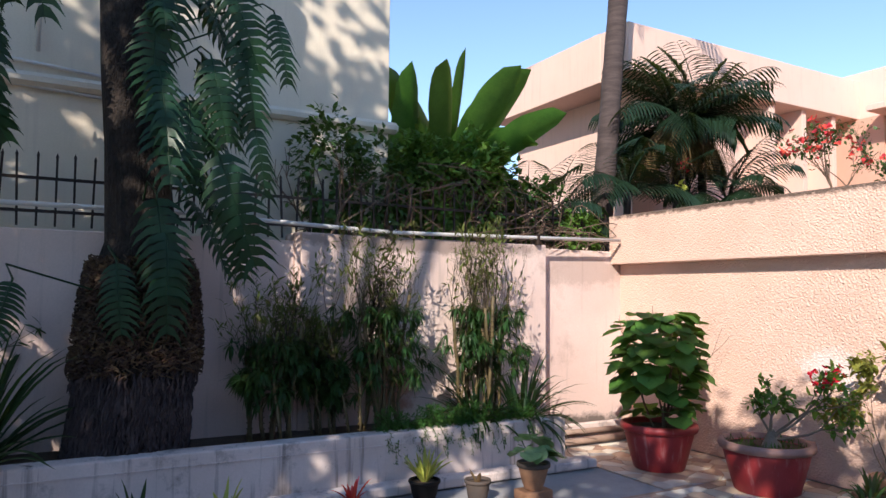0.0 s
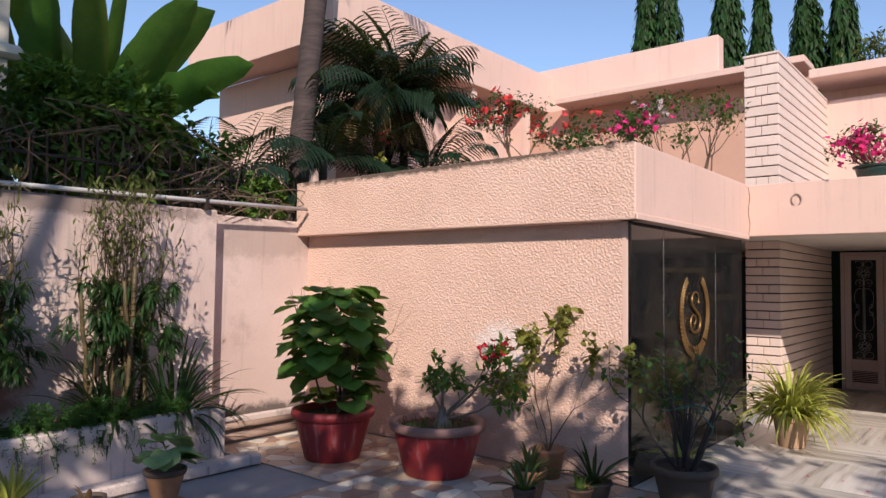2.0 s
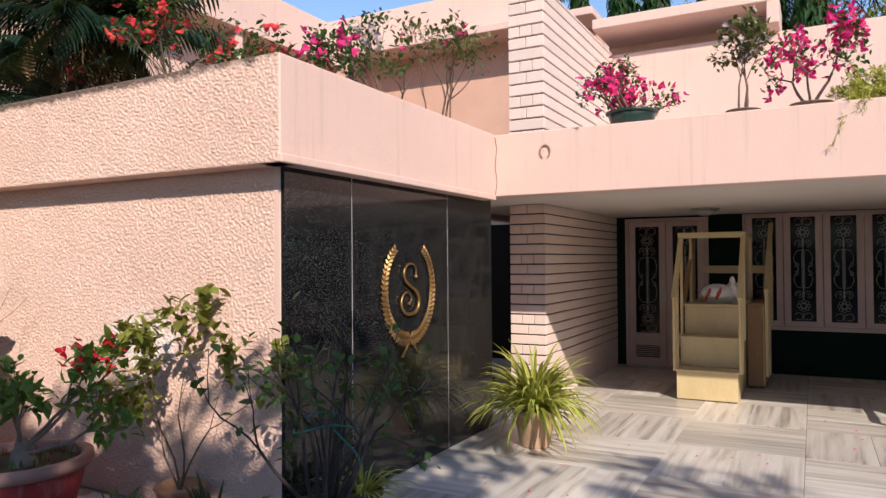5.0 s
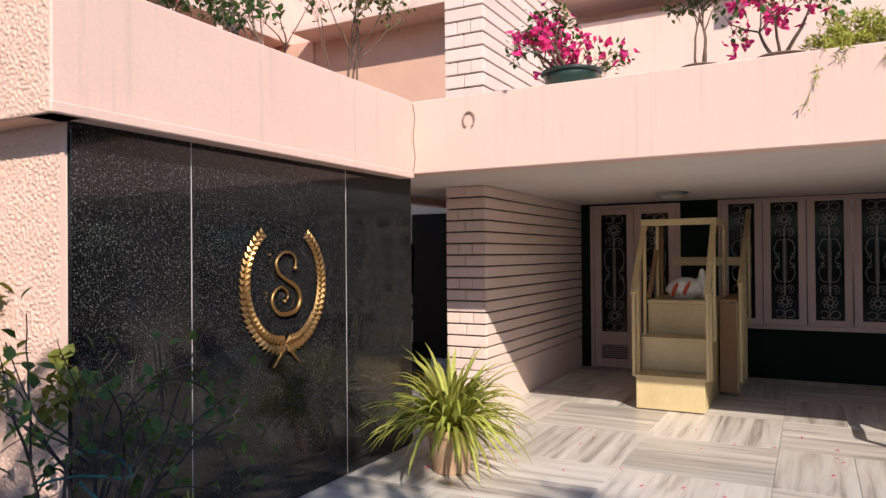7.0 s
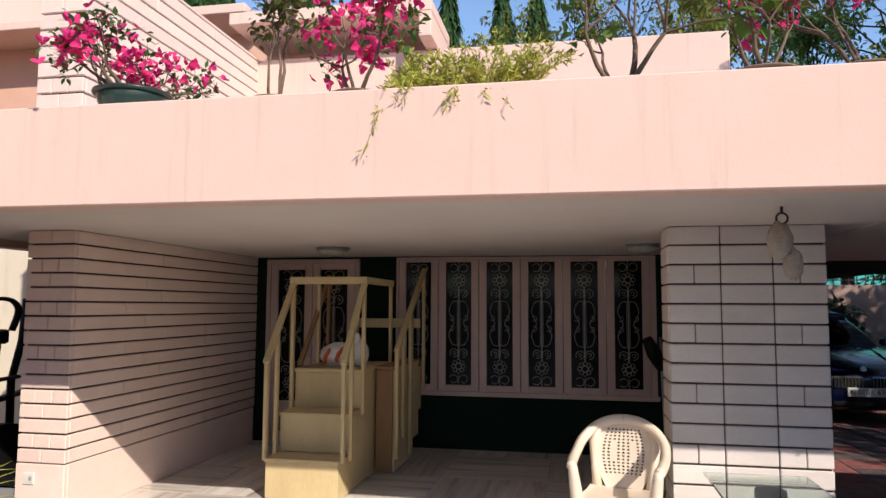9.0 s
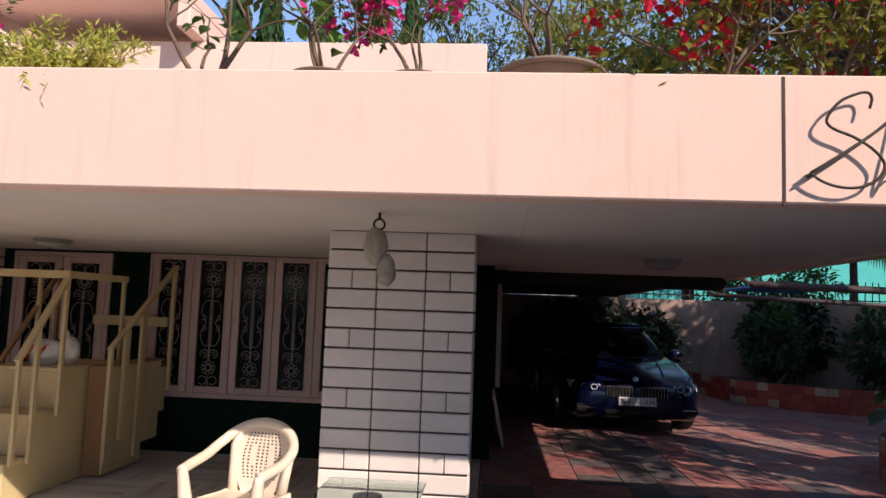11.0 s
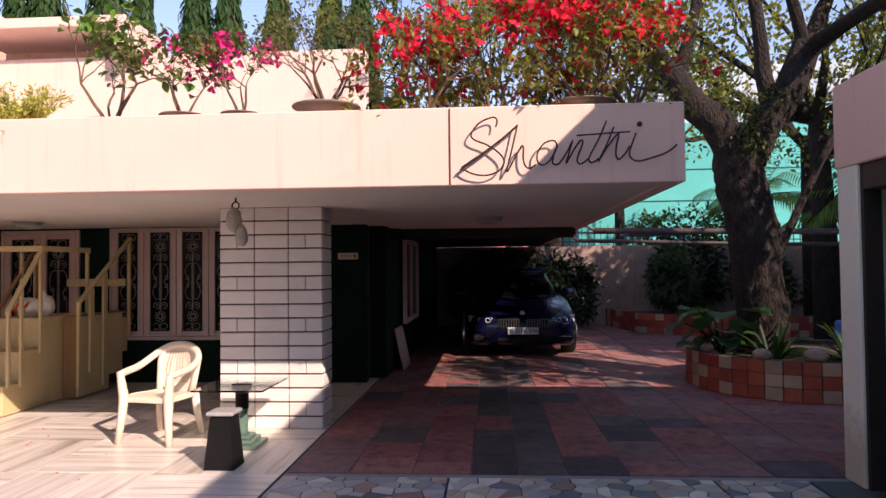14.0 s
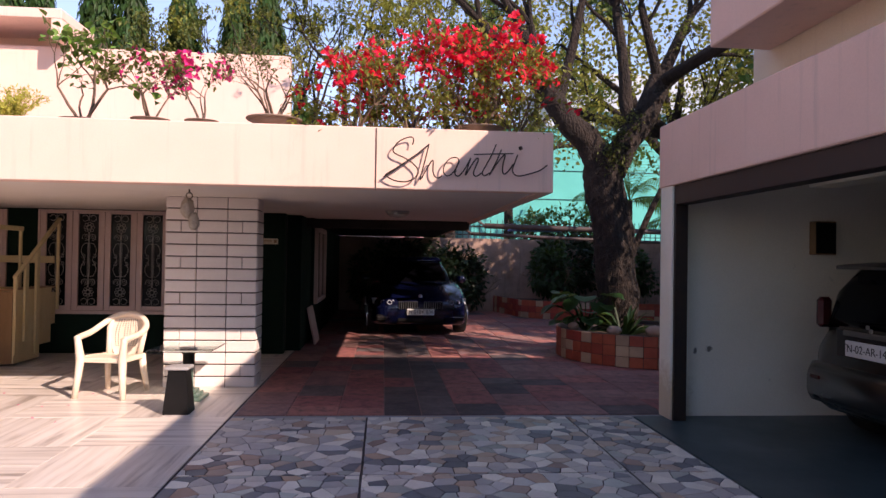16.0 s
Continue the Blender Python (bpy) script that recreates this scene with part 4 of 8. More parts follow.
# plastic armchair
def monobloc(at, turn):
    ch = thing("plastic_chair", at, "ivory plastic garden armchair with a pierced back", "chair", turn=turn)
    ch.scale = (0.93, 0.93, 0.95)
    # local: front is -x
    seat = Geo()
    vs, fs = [], []
    n = 10
    for i in range(n + 1):
        for j in range(n + 1):
            u, v = i / n, j / n * 2 - 1
            x = -0.24 + 0.46 * u
            y = v * (0.235 - 0.03 * u)
            z = 0.43 - 0.025 * u + 0.018 * v * v - 0.02 * max(0, 1 - u * 6)
            vs.append((x, y, z))
    m = (n + 1) ** 2
    vs += [(x, y, z - 0.012) for x, y, z in vs]
    for i in range(n):
        for j in range(n):
            a = i * (n + 1) + j
            fs += [(a, a + n + 1, a + n + 2, a + 1), (m + a, m + a + 1, m + a + n + 2, m + a + n + 1)]
    rim = [i * (n + 1) for i in range(n + 1)] + [n * (n + 1) + j for j in range(1, n + 1)] + [i * (n + 1) + n for i in range(n - 1, -1, -1)] + [j for j in range(n - 1, 0, -1)]
    for k in range(len(rim)):
        a, b = rim[k], rim[(k + 1) % len(rim)]
        fs.append((a, b, m + b, m + a))
    part("seat", seat.add(vs, fs), M_plastic, ch, smooth=True)
    part("apron", Geo().box(-0.25, -0.235, -0.22, 0.22, 0.375, 0.425, 0.005).box(-0.24, 0.2, -0.235, -0.222, 0.375, 0.425, 0.005).box(-0.24, 0.2, 0.222, 0.235, 0.375, 0.425, 0.005), M_plastic, ch)
    for s in (-1, 1):
        part("front_leg", Geo().tube([(-0.29, s * 0.275, 0), (-0.265, s * 0.25, 0.25), (-0.25, s * 0.24, 0.42), (-0.265, s * 0.262, 0.60), (-0.262, s * 0.268, 0.635)], [0.030, 0.038, 0.046, 0.034, 0.032], 8), M_plastic, ch, smooth=True)
        part("rear_leg", Geo().tube([(0.28, s * 0.24, 0), (0.24, s * 0.215, 0.22), (0.215, s * 0.20, 0.42)], [0.028, 0.036, 0.042], 8), M_plastic, ch, smooth=True)
        arm = smooth_path([Vector((-0.275, s * 0.27, 0.63)), Vector((-0.16, s * 0.285, 0.645)), Vector((0.02, s * 0.29, 0.67)), Vector((0.17, s * 0.27, 0.73)), Vector((0.25, s * 0.20, 0.80)), Vector((0.285, s * 0.10, 0.845)), Vector((0.295, 0, 0.858))])
        part("arm_rail", Geo().tube(arm, [0.034] * len(arm), 8), M_plastic, ch, smooth=True)
        part("back_stay", Geo().tube([(0.20, s * 0.18, 0.41), (0.225, s * 0.20, 0.55), (0.255, s * 0.215, 0.70), (0.265, s * 0.175, 0.80)], [0.036, 0.03, 0.03, 0.028], 8), M_plastic, ch, smooth=True)

    # pierced back shell: leaves out small diamonds
    def bk(u, v, d):
        w = 0.12 + 0.075 * math.sin(math.pi * min(1, u * 1.05)) + 0.015 * u
        return (0.205 + 0.085 * u + 0.02 * (1 - v * v) - d, v * w, 0.41 + 0.435 * u)
    nu, nv = 40, 24
    vs, fs = [], []
    for d in (0.0, 0.006):
        for i in range(nu + 1):
            for j in range(nv + 1):
                vs.append(bk(i / nu, j / nv * 2 - 1, d))
    k0 = (nu + 1) * (nv + 1)
    for i in range(nu):
        for j in range(nv):
            u, v = i / nu, j / nv * 2 - 1
            hole = (i + j) % 2 == 0 and i % 2 == 0 and abs(v) < 0.82 and 0.18 < u < 0.9 and not (abs(abs(v) - 0.35) < 0.14 and 0.35 < u < 0.7)
            if hole:
                continue
            a = i * (nv + 1) + j
            fs += [(a, a + 1, a + nv + 2, a + nv + 1), (k0 + a, k0 + a + nv + 1, k0 + a + nv + 2, k0 + a + 1)]
    part("backrest", Geo().add(vs, fs), M_plastic, ch, "back with pierced diamond holes", smooth=True)
    return ch


monobloc((9.98, -1.46, 0), -10.4)

# glass table and stone-topped stool
table = thing("glass_table", (9.75, -2.27, 0), "square greenish glass table on a stone column", "table")
part("base", Geo().box(-0.17, 0.17, -0.17, 0.17, 0, 0.035, 0.006).box(-0.125, 0.125, -0.125, 0.125, 0.035, 0.07, 0.006).box(-0.09, 0.09, -0.09, 0.09, 0.07, 0.10, 0.006), M_greenstone, table)
part("column", Geo().lathe([(0.062, 0.10), (0.05, 0.13), (0.048, 0.28), (0.055, 0.32)], 20), M_greenstone, table, smooth=True)
part("collar", Geo().lathe([(0.056, 0.32), (0.056, 0.45), (0.085, 0.47), (0.085, 0.512)], 20), M_black, table)
top = part("tabletop", Geo().box(-0.36, 0.36, -0.30, 0.30, 0.514, 0.529, 0.003), M_glass, table, "clear glass with a rough green edge")
stool = thing("stool", (9.12, -2.36, 0), "tapered black pedestal stool with a grey stone top", "stool")
part("body", Geo().add([(-0.115, -0.115, 0), (0.115, -0.115, 0), (0.115, 0.115, 0), (-0.115, 0.115, 0), (-0.08, -0.08, 0.40), (0.08, -0.08, 0.40), (0.08, 0.08, 0.40), (-0.08, 0.08, 0.40)], [(3, 2, 1, 0), (4, 5, 6, 7), (0, 1, 5, 4), (1, 2, 6, 5), (2, 3, 7, 6), (3, 0, 4, 7)]), M_black, stool)
part("top", Geo().box(-0.105, 0.105, -0.105, 0.105, 0.40, 0.43, 0.008), M_stonetop, stool, "grey stone slab")


# ceiling lamps, hanging toy, broom
def ceiling_lamp(x, y, z=ZS):
    l = thing("ceiling_lamp", (x, y, z), "round frosted glass ceiling lamp, switched off", "lamp", "porch ceiling lamps")
    part("rim", Geo().lathe([(0.165, 0), (0.165, -0.018), (0.15, -0.024)], 28), M_chrome, l)
    part("shade", Geo().lathe([(0.152, -0.02), (0.14, -0.045), (0.10, -0.07), (0.04, -0.084), (0, -0.086)], 28), M_lampglass, l, smooth=True)
    return l


for x, y in ((11.80, 1.08), (11.80, -1.80)):
    ceiling_lamp(x, y)
ceiling_lamp(11.9, -4.4, ZS - 0.012)
toy = thing("hanging_soft_toy", (9.50, -2.31, 1.70), "grubby white soft toy hung from an iron hook", "toy")
part("hook", Geo().tube([(0, 0, 0.40), (0, 0, 0.365)], 0.008, 6).tube([(0.0, 0.03 * math.sin(radians(a)), 0.335 + 0.03 * math.cos(radians(a))) for a in range(0, 361, 30)], 0.006, 6), M_iron, toy)
b = part("soft_body", Geo().add(lumpy(0.075, (0.8, 0.85, 1.35), 1.7).v, lumpy(0.075, (0.8, 0.85, 1.35), 1.7).f), M_plush, toy, smooth=True)
b.location = (0, 0.015, 0.215)
b = part("soft_body", lumpy(0.058, (0.8, 0.85, 1.5), 4.7), M_plush, toy, smooth=True)
b.location = (0, -0.05, 0.085)
broom = thing("broom", (12.55, -2.05, 0), "upturned broom with a dark brush leaning by the window", "broom")
part("stick", Geo().tube([(0, 0, 0), (0.12, 0.03, 1.25)], 0.013, 8), M_stonetop, broom)
part("brush", Geo().tube([(0.1, 0.02, 0.95), (0.02, 0.10, 1.1), (-0.02, 0.17, 1.24)], [0.05, 0.075, 0.05], 10), M_black, broom, smooth=True)

# passage behind the granite: rear wall and exercise machine
structure("wall_passage", Geo().box(8.85, 9.62, 7.3, 7.5, 0, 2.6).box(9.62, 10.3, 7.3, 7.5, 2.05, 2.6).box(10.3, 14.0, 7.3, 7.5, 0, 2.6), M_cream, "cream rear wall of the passage with a doorway", "wall")
# no opening here: a black slab paints the doorway's darkness on the wall
structure("wall_passage_door", Geo().box(12.86, 12.9, 2.86, 4.9, 0, 2.05), M_black, "black slab standing in for a dark open doorway off the passage", "door")
structure("wall_passage_side", Geo().box(12.9, 13.0, 2.84, 7.3, 0, 2.3).box(9.62, 10.3, 8.2, 8.3, 0, 2.3), M_cream, "side wall of the passage", "wall")
structure("trim_beam", Geo().box(8.85, 12.9, 3.6, 3.75, 2.03, 2.3, 0.006), M_pink, "pink beam across the passage", "beam")
mach = thing("exercise_machine", (10.72, 3.85, 0), "black upright exercise machine with looped handlebar", "exercise machine")
mach.scale = (1.6, 1.6, 0.93)
part("mast", Geo().tube([(0, 0, 0.05), (0.02, 0, 0.8), (0.05, 0.03, 1.32)], [0.05, 0.045, 0.035], 10), M_black, mach, smooth=True)
part("console", Geo().box(-0.09, 0.13, -0.04, 0.06, 1.28, 1.42, 0.02), M_black, mach)
part("handlebar", Geo().tube(smooth_path([Vector((-0.07, 0, 1.38)), Vector((-0.08, -0.02, 1.58)), Vector((0.0, -0.03, 1.70)), Vector((0.12, -0.03, 1.70)), Vector((0.19, -0.02, 1.60)), Vector((0.17, 0, 1.40))]), 0.02, 8), M_black, mach, smooth=True)
part("arm", Geo().tube([(-0.14, -0.05, 0.25), (-0.15, -0.03, 0.9), (-0.19, 0, 1.25)], 0.02, 8), M_black, mach, smooth=True)
part("arm", Geo().tube([(0.25, 0.05, 0.25), (0.24, 0.05, 0.9), (0.34, 0.08, 1.3), (0.36, 0.08, 1.72)], 0.022, 8), M_black, mach, smooth=True)
part("crossbar", Geo().tube([(-0.18, 0, 0.92), (0.27, 0.03, 0.94)], 0.02, 8), M_black, mach)
part("rail", Geo().tube([(0.0, 0.0, 0.3), (0.6, 0.5, 1.25)], 0.03, 8).tube([(0.1, 0, 0.75), (0.55, 0.2, 0.75)], 0.03, 8), M_black, mach)
part("flywheel_cover", Geo().tube([(0.02, -0.12, 0.3), (0.02, 0.12, 0.3)], [0.25, 0.25], 24).box(-0.22, 0.26, -0.1, 0.1, 0.06, 0.22, 0.04), M_black, mach, smooth=False)
part("foot", Geo().box(-0.3, 0.3, -0.04, 0.04, 0, 0.06, 0.01).box(-0.04, 0.04, -0.3, 0.9, 0.02, 0.1, 0.01), M_black, mach)

# ---- plants ----
def leaf_mat(name, c, c2=None, rough=0.45, island=0.35, leafy=0.25, glow=None):
    return mat(name, c, c2 or tuple(v * 0.6 for v in c), rough, 5, 40, 0.1, 0.002, spec=0.22, island=island, leafy=leafy, glow=glow or (0.35, 0.5, 0.05))


L_dark = leaf_mat("dark_leaf", (0.020, 0.055, 0.024), (0.012, 0.035, 0.016), 0.48)
# darker leaf copy: shade put into the colour of palms and border shrubs
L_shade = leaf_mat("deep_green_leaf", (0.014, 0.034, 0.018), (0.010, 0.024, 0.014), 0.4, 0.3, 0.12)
L_mid = leaf_mat("mid_leaf", (0.06, 0.13, 0.035))
L_fresh = leaf_mat("fresh_leaf", (0.15, 0.26, 0.045), (0.07, 0.16, 0.03))
# yellow leaf copy: sunlight on the foliage is put into its colour
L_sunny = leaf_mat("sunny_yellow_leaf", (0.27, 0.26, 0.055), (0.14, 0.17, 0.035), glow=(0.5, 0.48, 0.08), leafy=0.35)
L_cane = leaf_mat("narrow_cane_leaf", (0.035, 0.085, 0.025), (0.02, 0.055, 0.018), 0.42)
L_pot = leaf_mat("broad_soft_leaf", (0.12, 0.24, 0.045), (0.065, 0.15, 0.03), 0.5)
L_olive = leaf_mat("olive_leaf", (0.13, 0.15, 0.04), (0.09, 0.10, 0.03))
L_yellow = leaf_mat("yellow_green_leaf", (0.58, 0.54, 0.14), (0.34, 0.38, 0.07), glow=(0.6, 0.6, 0.1))
L_banana = leaf_mat("banana_leaf", (0.085, 0.20, 0.032), (0.035, 0.105, 0.02), 0.4, 0.3, 0.4)
L_dry = leaf_mat("dry_leaf", (0.22, 0.14, 0.07), (0.14, 0.09, 0.05), 0.8, 0.3, 0.1)
# one fern in two tones: shade in the first colour, sunlight in the second
L_fern = leaf_mat("fern_needles", (0.055, 0.15, 0.03), (0.03, 0.09, 0.02), 0.6)
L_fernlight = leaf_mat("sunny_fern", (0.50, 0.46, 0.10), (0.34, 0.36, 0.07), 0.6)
F_pink = leaf_mat("magenta_bract", (0.88, 0.045, 0.22), (0.80, 0.05, 0.26), 0.7, 0.12, 0.35, (0.95, 0.06, 0.25))
F_red = leaf_mat("red_bract", (0.88, 0.025, 0.05), (0.80, 0.03, 0.08), 0.7, 0.15, 0.35, (0.95, 0.03, 0.06))
F_orange = leaf_mat("orange_bract", (0.75, 0.10, 0.05), (0.8, 0.05, 0.10), 0.7, 0.2, 0.35, (0.95, 0.15, 0.06))
F_white = leaf_mat("pale_bract", (0.80, 0.62, 0.62), None, 0.6, 0.15, 0.3, (0.8, 0.6, 0.6))
M_stem = mat("twig", (0.20, 0.13, 0.09), (0.12, 0.08, 0.055), 0.85, 12, 80, 0.5, 0.003)
M_cane = mat("yellow_cane", (0.17, 0.12, 0.05), (0.06, 0.045, 0.022), 0.6, 14, 80, 0.4, 0.003)
M_greystem = mat("grey_stem", (0.28, 0.23, 0.19), (0.18, 0.14, 0.11), 0.8, 10, 80, 0.5, 0.003)
M_redpot = mat("red_painted_pot", (0.42, 0.04, 0.045), (0.28, 0.026, 0.03), 0.5, 4, 60, 0.2, 0.002, stain=((0.62, 0.45, 0.42), 7, 0.62, 0.78, 0.6), streak=((0.6, 0.42, 0.4), 0.4))
M_rimpot = mat("weathered_brown_rim", (0.24, 0.13, 0.11), (0.36, 0.20, 0.17), 0.7, 8, 60, 0.3, 0.003)
M_terra = mat("terracotta", (0.46, 0.24, 0.13), (0.32, 0.16, 0.09), 0.85, 6, 60, 0.3, 0.003, stain=((0.12, 0.09, 0.07), 4, 0.52, 0.75, 0.7))
M_buffpot = mat("buff_clay", (0.58, 0.38, 0.24), (0.46, 0.29, 0.18), 0.85, 6, 60, 0.3, 0.003)
M_darkpot = mat("dark_old_pot", (0.055, 0.045, 0.04), (0.10, 0.07, 0.055), 0.8, 8, 60, 0.3, 0.003)
M_greenpot = mat("dark_green_pot", (0.015, 0.05, 0.04), (0.01, 0.03, 0.025), 0.35, 8, 60, 0.1, coat=0.3)
M_greybowl = mat("grey_clay_bowl", (0.26, 0.20, 0.16), (0.17, 0.13, 0.10), 0.85, 6, 60, 0.3, 0.003)
M_twine = mat("green_twine", (0.01, 0.13, 0.12), None, 0.6)
M_drytwig = mat("tan_twig", (0.085, 0.058, 0.034), (0.03, 0.022, 0.015), 0.9, 9, 60, 0.3, 0.003, island=0.5)
M_darktwig = mat("dark_grey_twig", (0.075, 0.06, 0.055), (0.03, 0.024, 0.022), 0.85, 9, 60, 0.3, 0.003, island=0.4)
M_husk = mat("brown_husk", (0.12, 0.062, 0.035), (0.035, 0.02, 0.014), 0.95, 5, 60, 0.5, 0.004, island=0.6)
M_fibre = mat("root_fibre", (0.085, 0.058, 0.058), (0.028, 0.02, 0.022), 0.95, 5, 60, 0.5, 0.004, island=0.4)


def pot(parent, r, h, m, rim=None, base=0.7, soil=True):
    """A thick-walled pot with a rolled rim, standing on z = 0 of its thing."""
    b = r * base
    prof = [(b * 0.96, 0), (b, 0.012)] + [(b + (r - b) * t, h * t * 0.86) for t in (0.3, 0.6, 0.9)]
    part("pot", Geo().lathe(prof + [(r * 0.97, h * 0.86), (r * 0.90, h * 0.9), (r * 0.88, h * 0.88)], 36, wob=0.004), m, parent, smooth=True)
    part("rim", Geo().lathe([(r * 0.97, h * 0.83), (r * 1.07, h * 0.85), (r * 1.10, h * 0.92), (r * 1.08, h), (r * 0.98, h * 1.01), (r * 0.92, h * 0.97), (r * 0.90, h * 0.86)], 36, wob=0.005), rim or m, parent, smooth=True)
    if soil:
        part("soil", Geo().lathe([(0, h * 0.90), (r * 0.5, h * 0.905), (r * 0.93, h * 0.88)][::-1], 24, wob=0.02), M_soil, parent, smooth=True)


def twigs(g, p, d, ln, r, depth, tips, spread=0.6, up=0.15, seg=5, kids=(2, 3), shrink=0.72):
    """Grows a forked branch; notes where leaves can sit."""
    pts, rad = [p.copy()], [r]
    n = 4
    for i in range(n):
        d = (d + rvec(0.22) + Vector((0, 0, up * 0.3))).normalized()
        p = p + d * ln / n
        pts.append(p.copy())
        rad.append(r * (1 - 0.38 * (i + 1) / n))
        if depth <= 1:
            tips.append((p.copy(), d.copy()))
    g.tube(pts, rad, seg, caps=False)
    if depth > 0:
        for k in range(random.randint(*kids)):
            twigs(g, p, (d + rvec(spread) + Vector((0, 0, up))).normalized(), ln * rnd(shrink - 0.12, shrink + 0.1), rad[-1] * 0.8, depth - 1, tips, spread, up, max(4, seg - 1), kids, shrink)


def spray(g, tips, n, size, ratio=0.5, near=0.06, down=0.2):
    for i in range(n):
        p, d = random.choice(tips)
        w = (d * 0.5 + rvec(1.0) + Vector((0, 0, -down))).normalized()
        s = size * rnd(0.6, 1.25)
        g.leaf(p + rvec(near), w, Vector((rnd(-0.5, 0.5), rnd(-0.5, 0.5), 1)), s, s * ratio * rnd(0.8, 1.2), rnd(0.1, 0.4), rnd(0.0, 0.35))


def blossoms(g, tips, n, size, per=9):
    """Papery three-bract flowers in clusters at chosen tips."""
    for i in range(n):
        p, d = random.choice(tips)
        for k in range(per):
            c = p + rvec(0.085)
            a = rvec(1.0).normalized()
            b = a.orthogonal().normalized()
            for t in range(3):
                w = (Matrix.Rotation(radians(120 * t), 3, a) @ b + a * 0.5).normalized()
                g.leaf(c, w, a, size * rnd(0.8, 1.2), size * 0.85, 0.25, 0.1)


def shrub(name, at, label, category, height, spread, leafm, n_leaf, leaf, flowers=None, n_fl=0, fl_size=0.03, potted=None, stems=4, depth=3, group="", stem_m=None, ratio=0.55, lean=(0, 0), trunk_r=0.014, from_z=0.0, kids=(2, 3), up=0.12, per=9):
    t = thing(name, at, label, category, group)
    if potted:
        r, h, m, rim, base = potted
        pot(t, r, h, m, rim, base)
        from_z = h * 0.88
    g, tips = Geo(), []
    for k in range(stems):
        a = rnd(0, 2 * math.pi)
        d = Vector((math.cos(a) * spread / height * 0.8 + lean[0], math.sin(a) * spread / height * 0.8 + lean[1], 1)).normalized()
        twigs(g, Vector((math.cos(a) * 0.03, math.sin(a) * 0.03, from_z)), d, height * 0.42, trunk_r * rnd(0.7, 1.1), depth, tips, 0.75 * min(1.3, spread / height + 0.4), up, kids=kids)
    part("branchwork", g, stem_m or M_stem, t, smooth=True)
    g = Geo()
    spray(g, tips, int(n_leaf * 1.35), leaf, ratio)
    part("foliage", g, leafm, t, smooth=True)
    if flowers:
        g = Geo()
        high = sorted(tips, key=lambda q: -(q[0].z + rnd(0, height * 1.2)))[: max(10, len(tips) * 4 // 5)]
        blossoms(g, high, int(n_fl * 1.9), fl_size * 1.25, max(3, per // 2))
        part("blossom", g, flowers, t, kind="stuff")
    return t


G_row = "potted plants on the terrace edge"
XS, ZP = 8.98, 2.625
structure("trim_coping", Geo().box(XF + 0.15, XF + 0.55, -5.6, YO + 0.17, 2.30, ZP - 0.003, 0.006).box(XO + 0.17, XF + 0.1, YO + 0.17, YO + 0.5, 2.30, ZP - 0.006, 0.006), M_pink, "shelf behind the parapet that carries the pots", "coping")
random.seed(11)
shrub("bougainvillea", (XS, 1.29, ZP), "magenta bougainvillea bonsai in a dark green bowl", "plant", 0.46, 1.0, L_mid, 330, 0.05, F_pink, 18, 0.034, (0.20, 0.13, M_greenpot, None, 0.85), 8, 3, G_row, trunk_r=0.017, per=10)
shrub("potted_shrub", (XS, 0.42, ZP), "thin leafy shrub with few pale blooms on the terrace edge", "plant", 0.62, 0.22, L_olive, 240, 0.06, F_white, 3, 0.028, (0.12, 0.05, M_greybowl, None, 0.8), 3, 3, G_row, trunk_r=0.012)
shrub("bougainvillea", (XS, -0.06, ZP), "magenta bougainvillea with loose branches on the terrace edge", "plant", 0.60, 0.62, L_mid, 230, 0.05, F_pink, 24, 0.034, (0.14, 0.05, M_greybowl, None, 0.8), 3, 3, G_row, trunk_r=0.013, per=9)
shrub("potted_shrub", (XS + 0.14, -1.45, ZP), "branching shrub with large fresh leaves in a shallow bowl", "plant", 0.85, 0.55, L_fresh, 150, 0.085, None, 0, 0, (0.20, 0.045, M_darkpot, None, 0.85), 4, 3, G_row, ratio=0.75, trunk_r=0.018)
shrub("potted_shrub", (XS, -2.1, ZP), "leafy shrub with a few pink blooms on the terrace edge", "plant", 0.62, 0.45, L_olive, 320, 0.06, F_pink, 3, 0.034, (0.16, 0.05, M_greybowl, None, 0.8), 4, 3, G_row)
shrub("bougainvillea", (XS, -2.55, ZP), "upright magenta bougainvillea on the terrace edge", "plant", 0.66, 0.5, L_mid, 190, 0.05, F_pink, 13, 0.036, (0.14, 0.05, M_greybowl, None, 0.8), 3, 3, G_row)
shrub("bonsai", (XS + 0.05, -3.19, ZP), "twiggy bonsai tree in a wide grey clay bowl", "plant", 0.68, 0.55, L_olive, 620, 0.035, None, 0, 0, (0.235, 0.10, M_greybowl, None, 0.6), 6, 4, G_row, trunk_r=0.016)
for y, n, sp, h in ((-3.95, 14, 0.55, 0.75), (-4.45, 32, 0.7, 0.9), (-5.1, 42, 0.75, 0.95), (-5.45, 20, 0.55, 0.75)):
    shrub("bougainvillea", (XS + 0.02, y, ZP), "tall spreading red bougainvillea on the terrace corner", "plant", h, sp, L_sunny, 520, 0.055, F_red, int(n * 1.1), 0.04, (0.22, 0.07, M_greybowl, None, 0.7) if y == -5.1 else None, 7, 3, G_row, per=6)
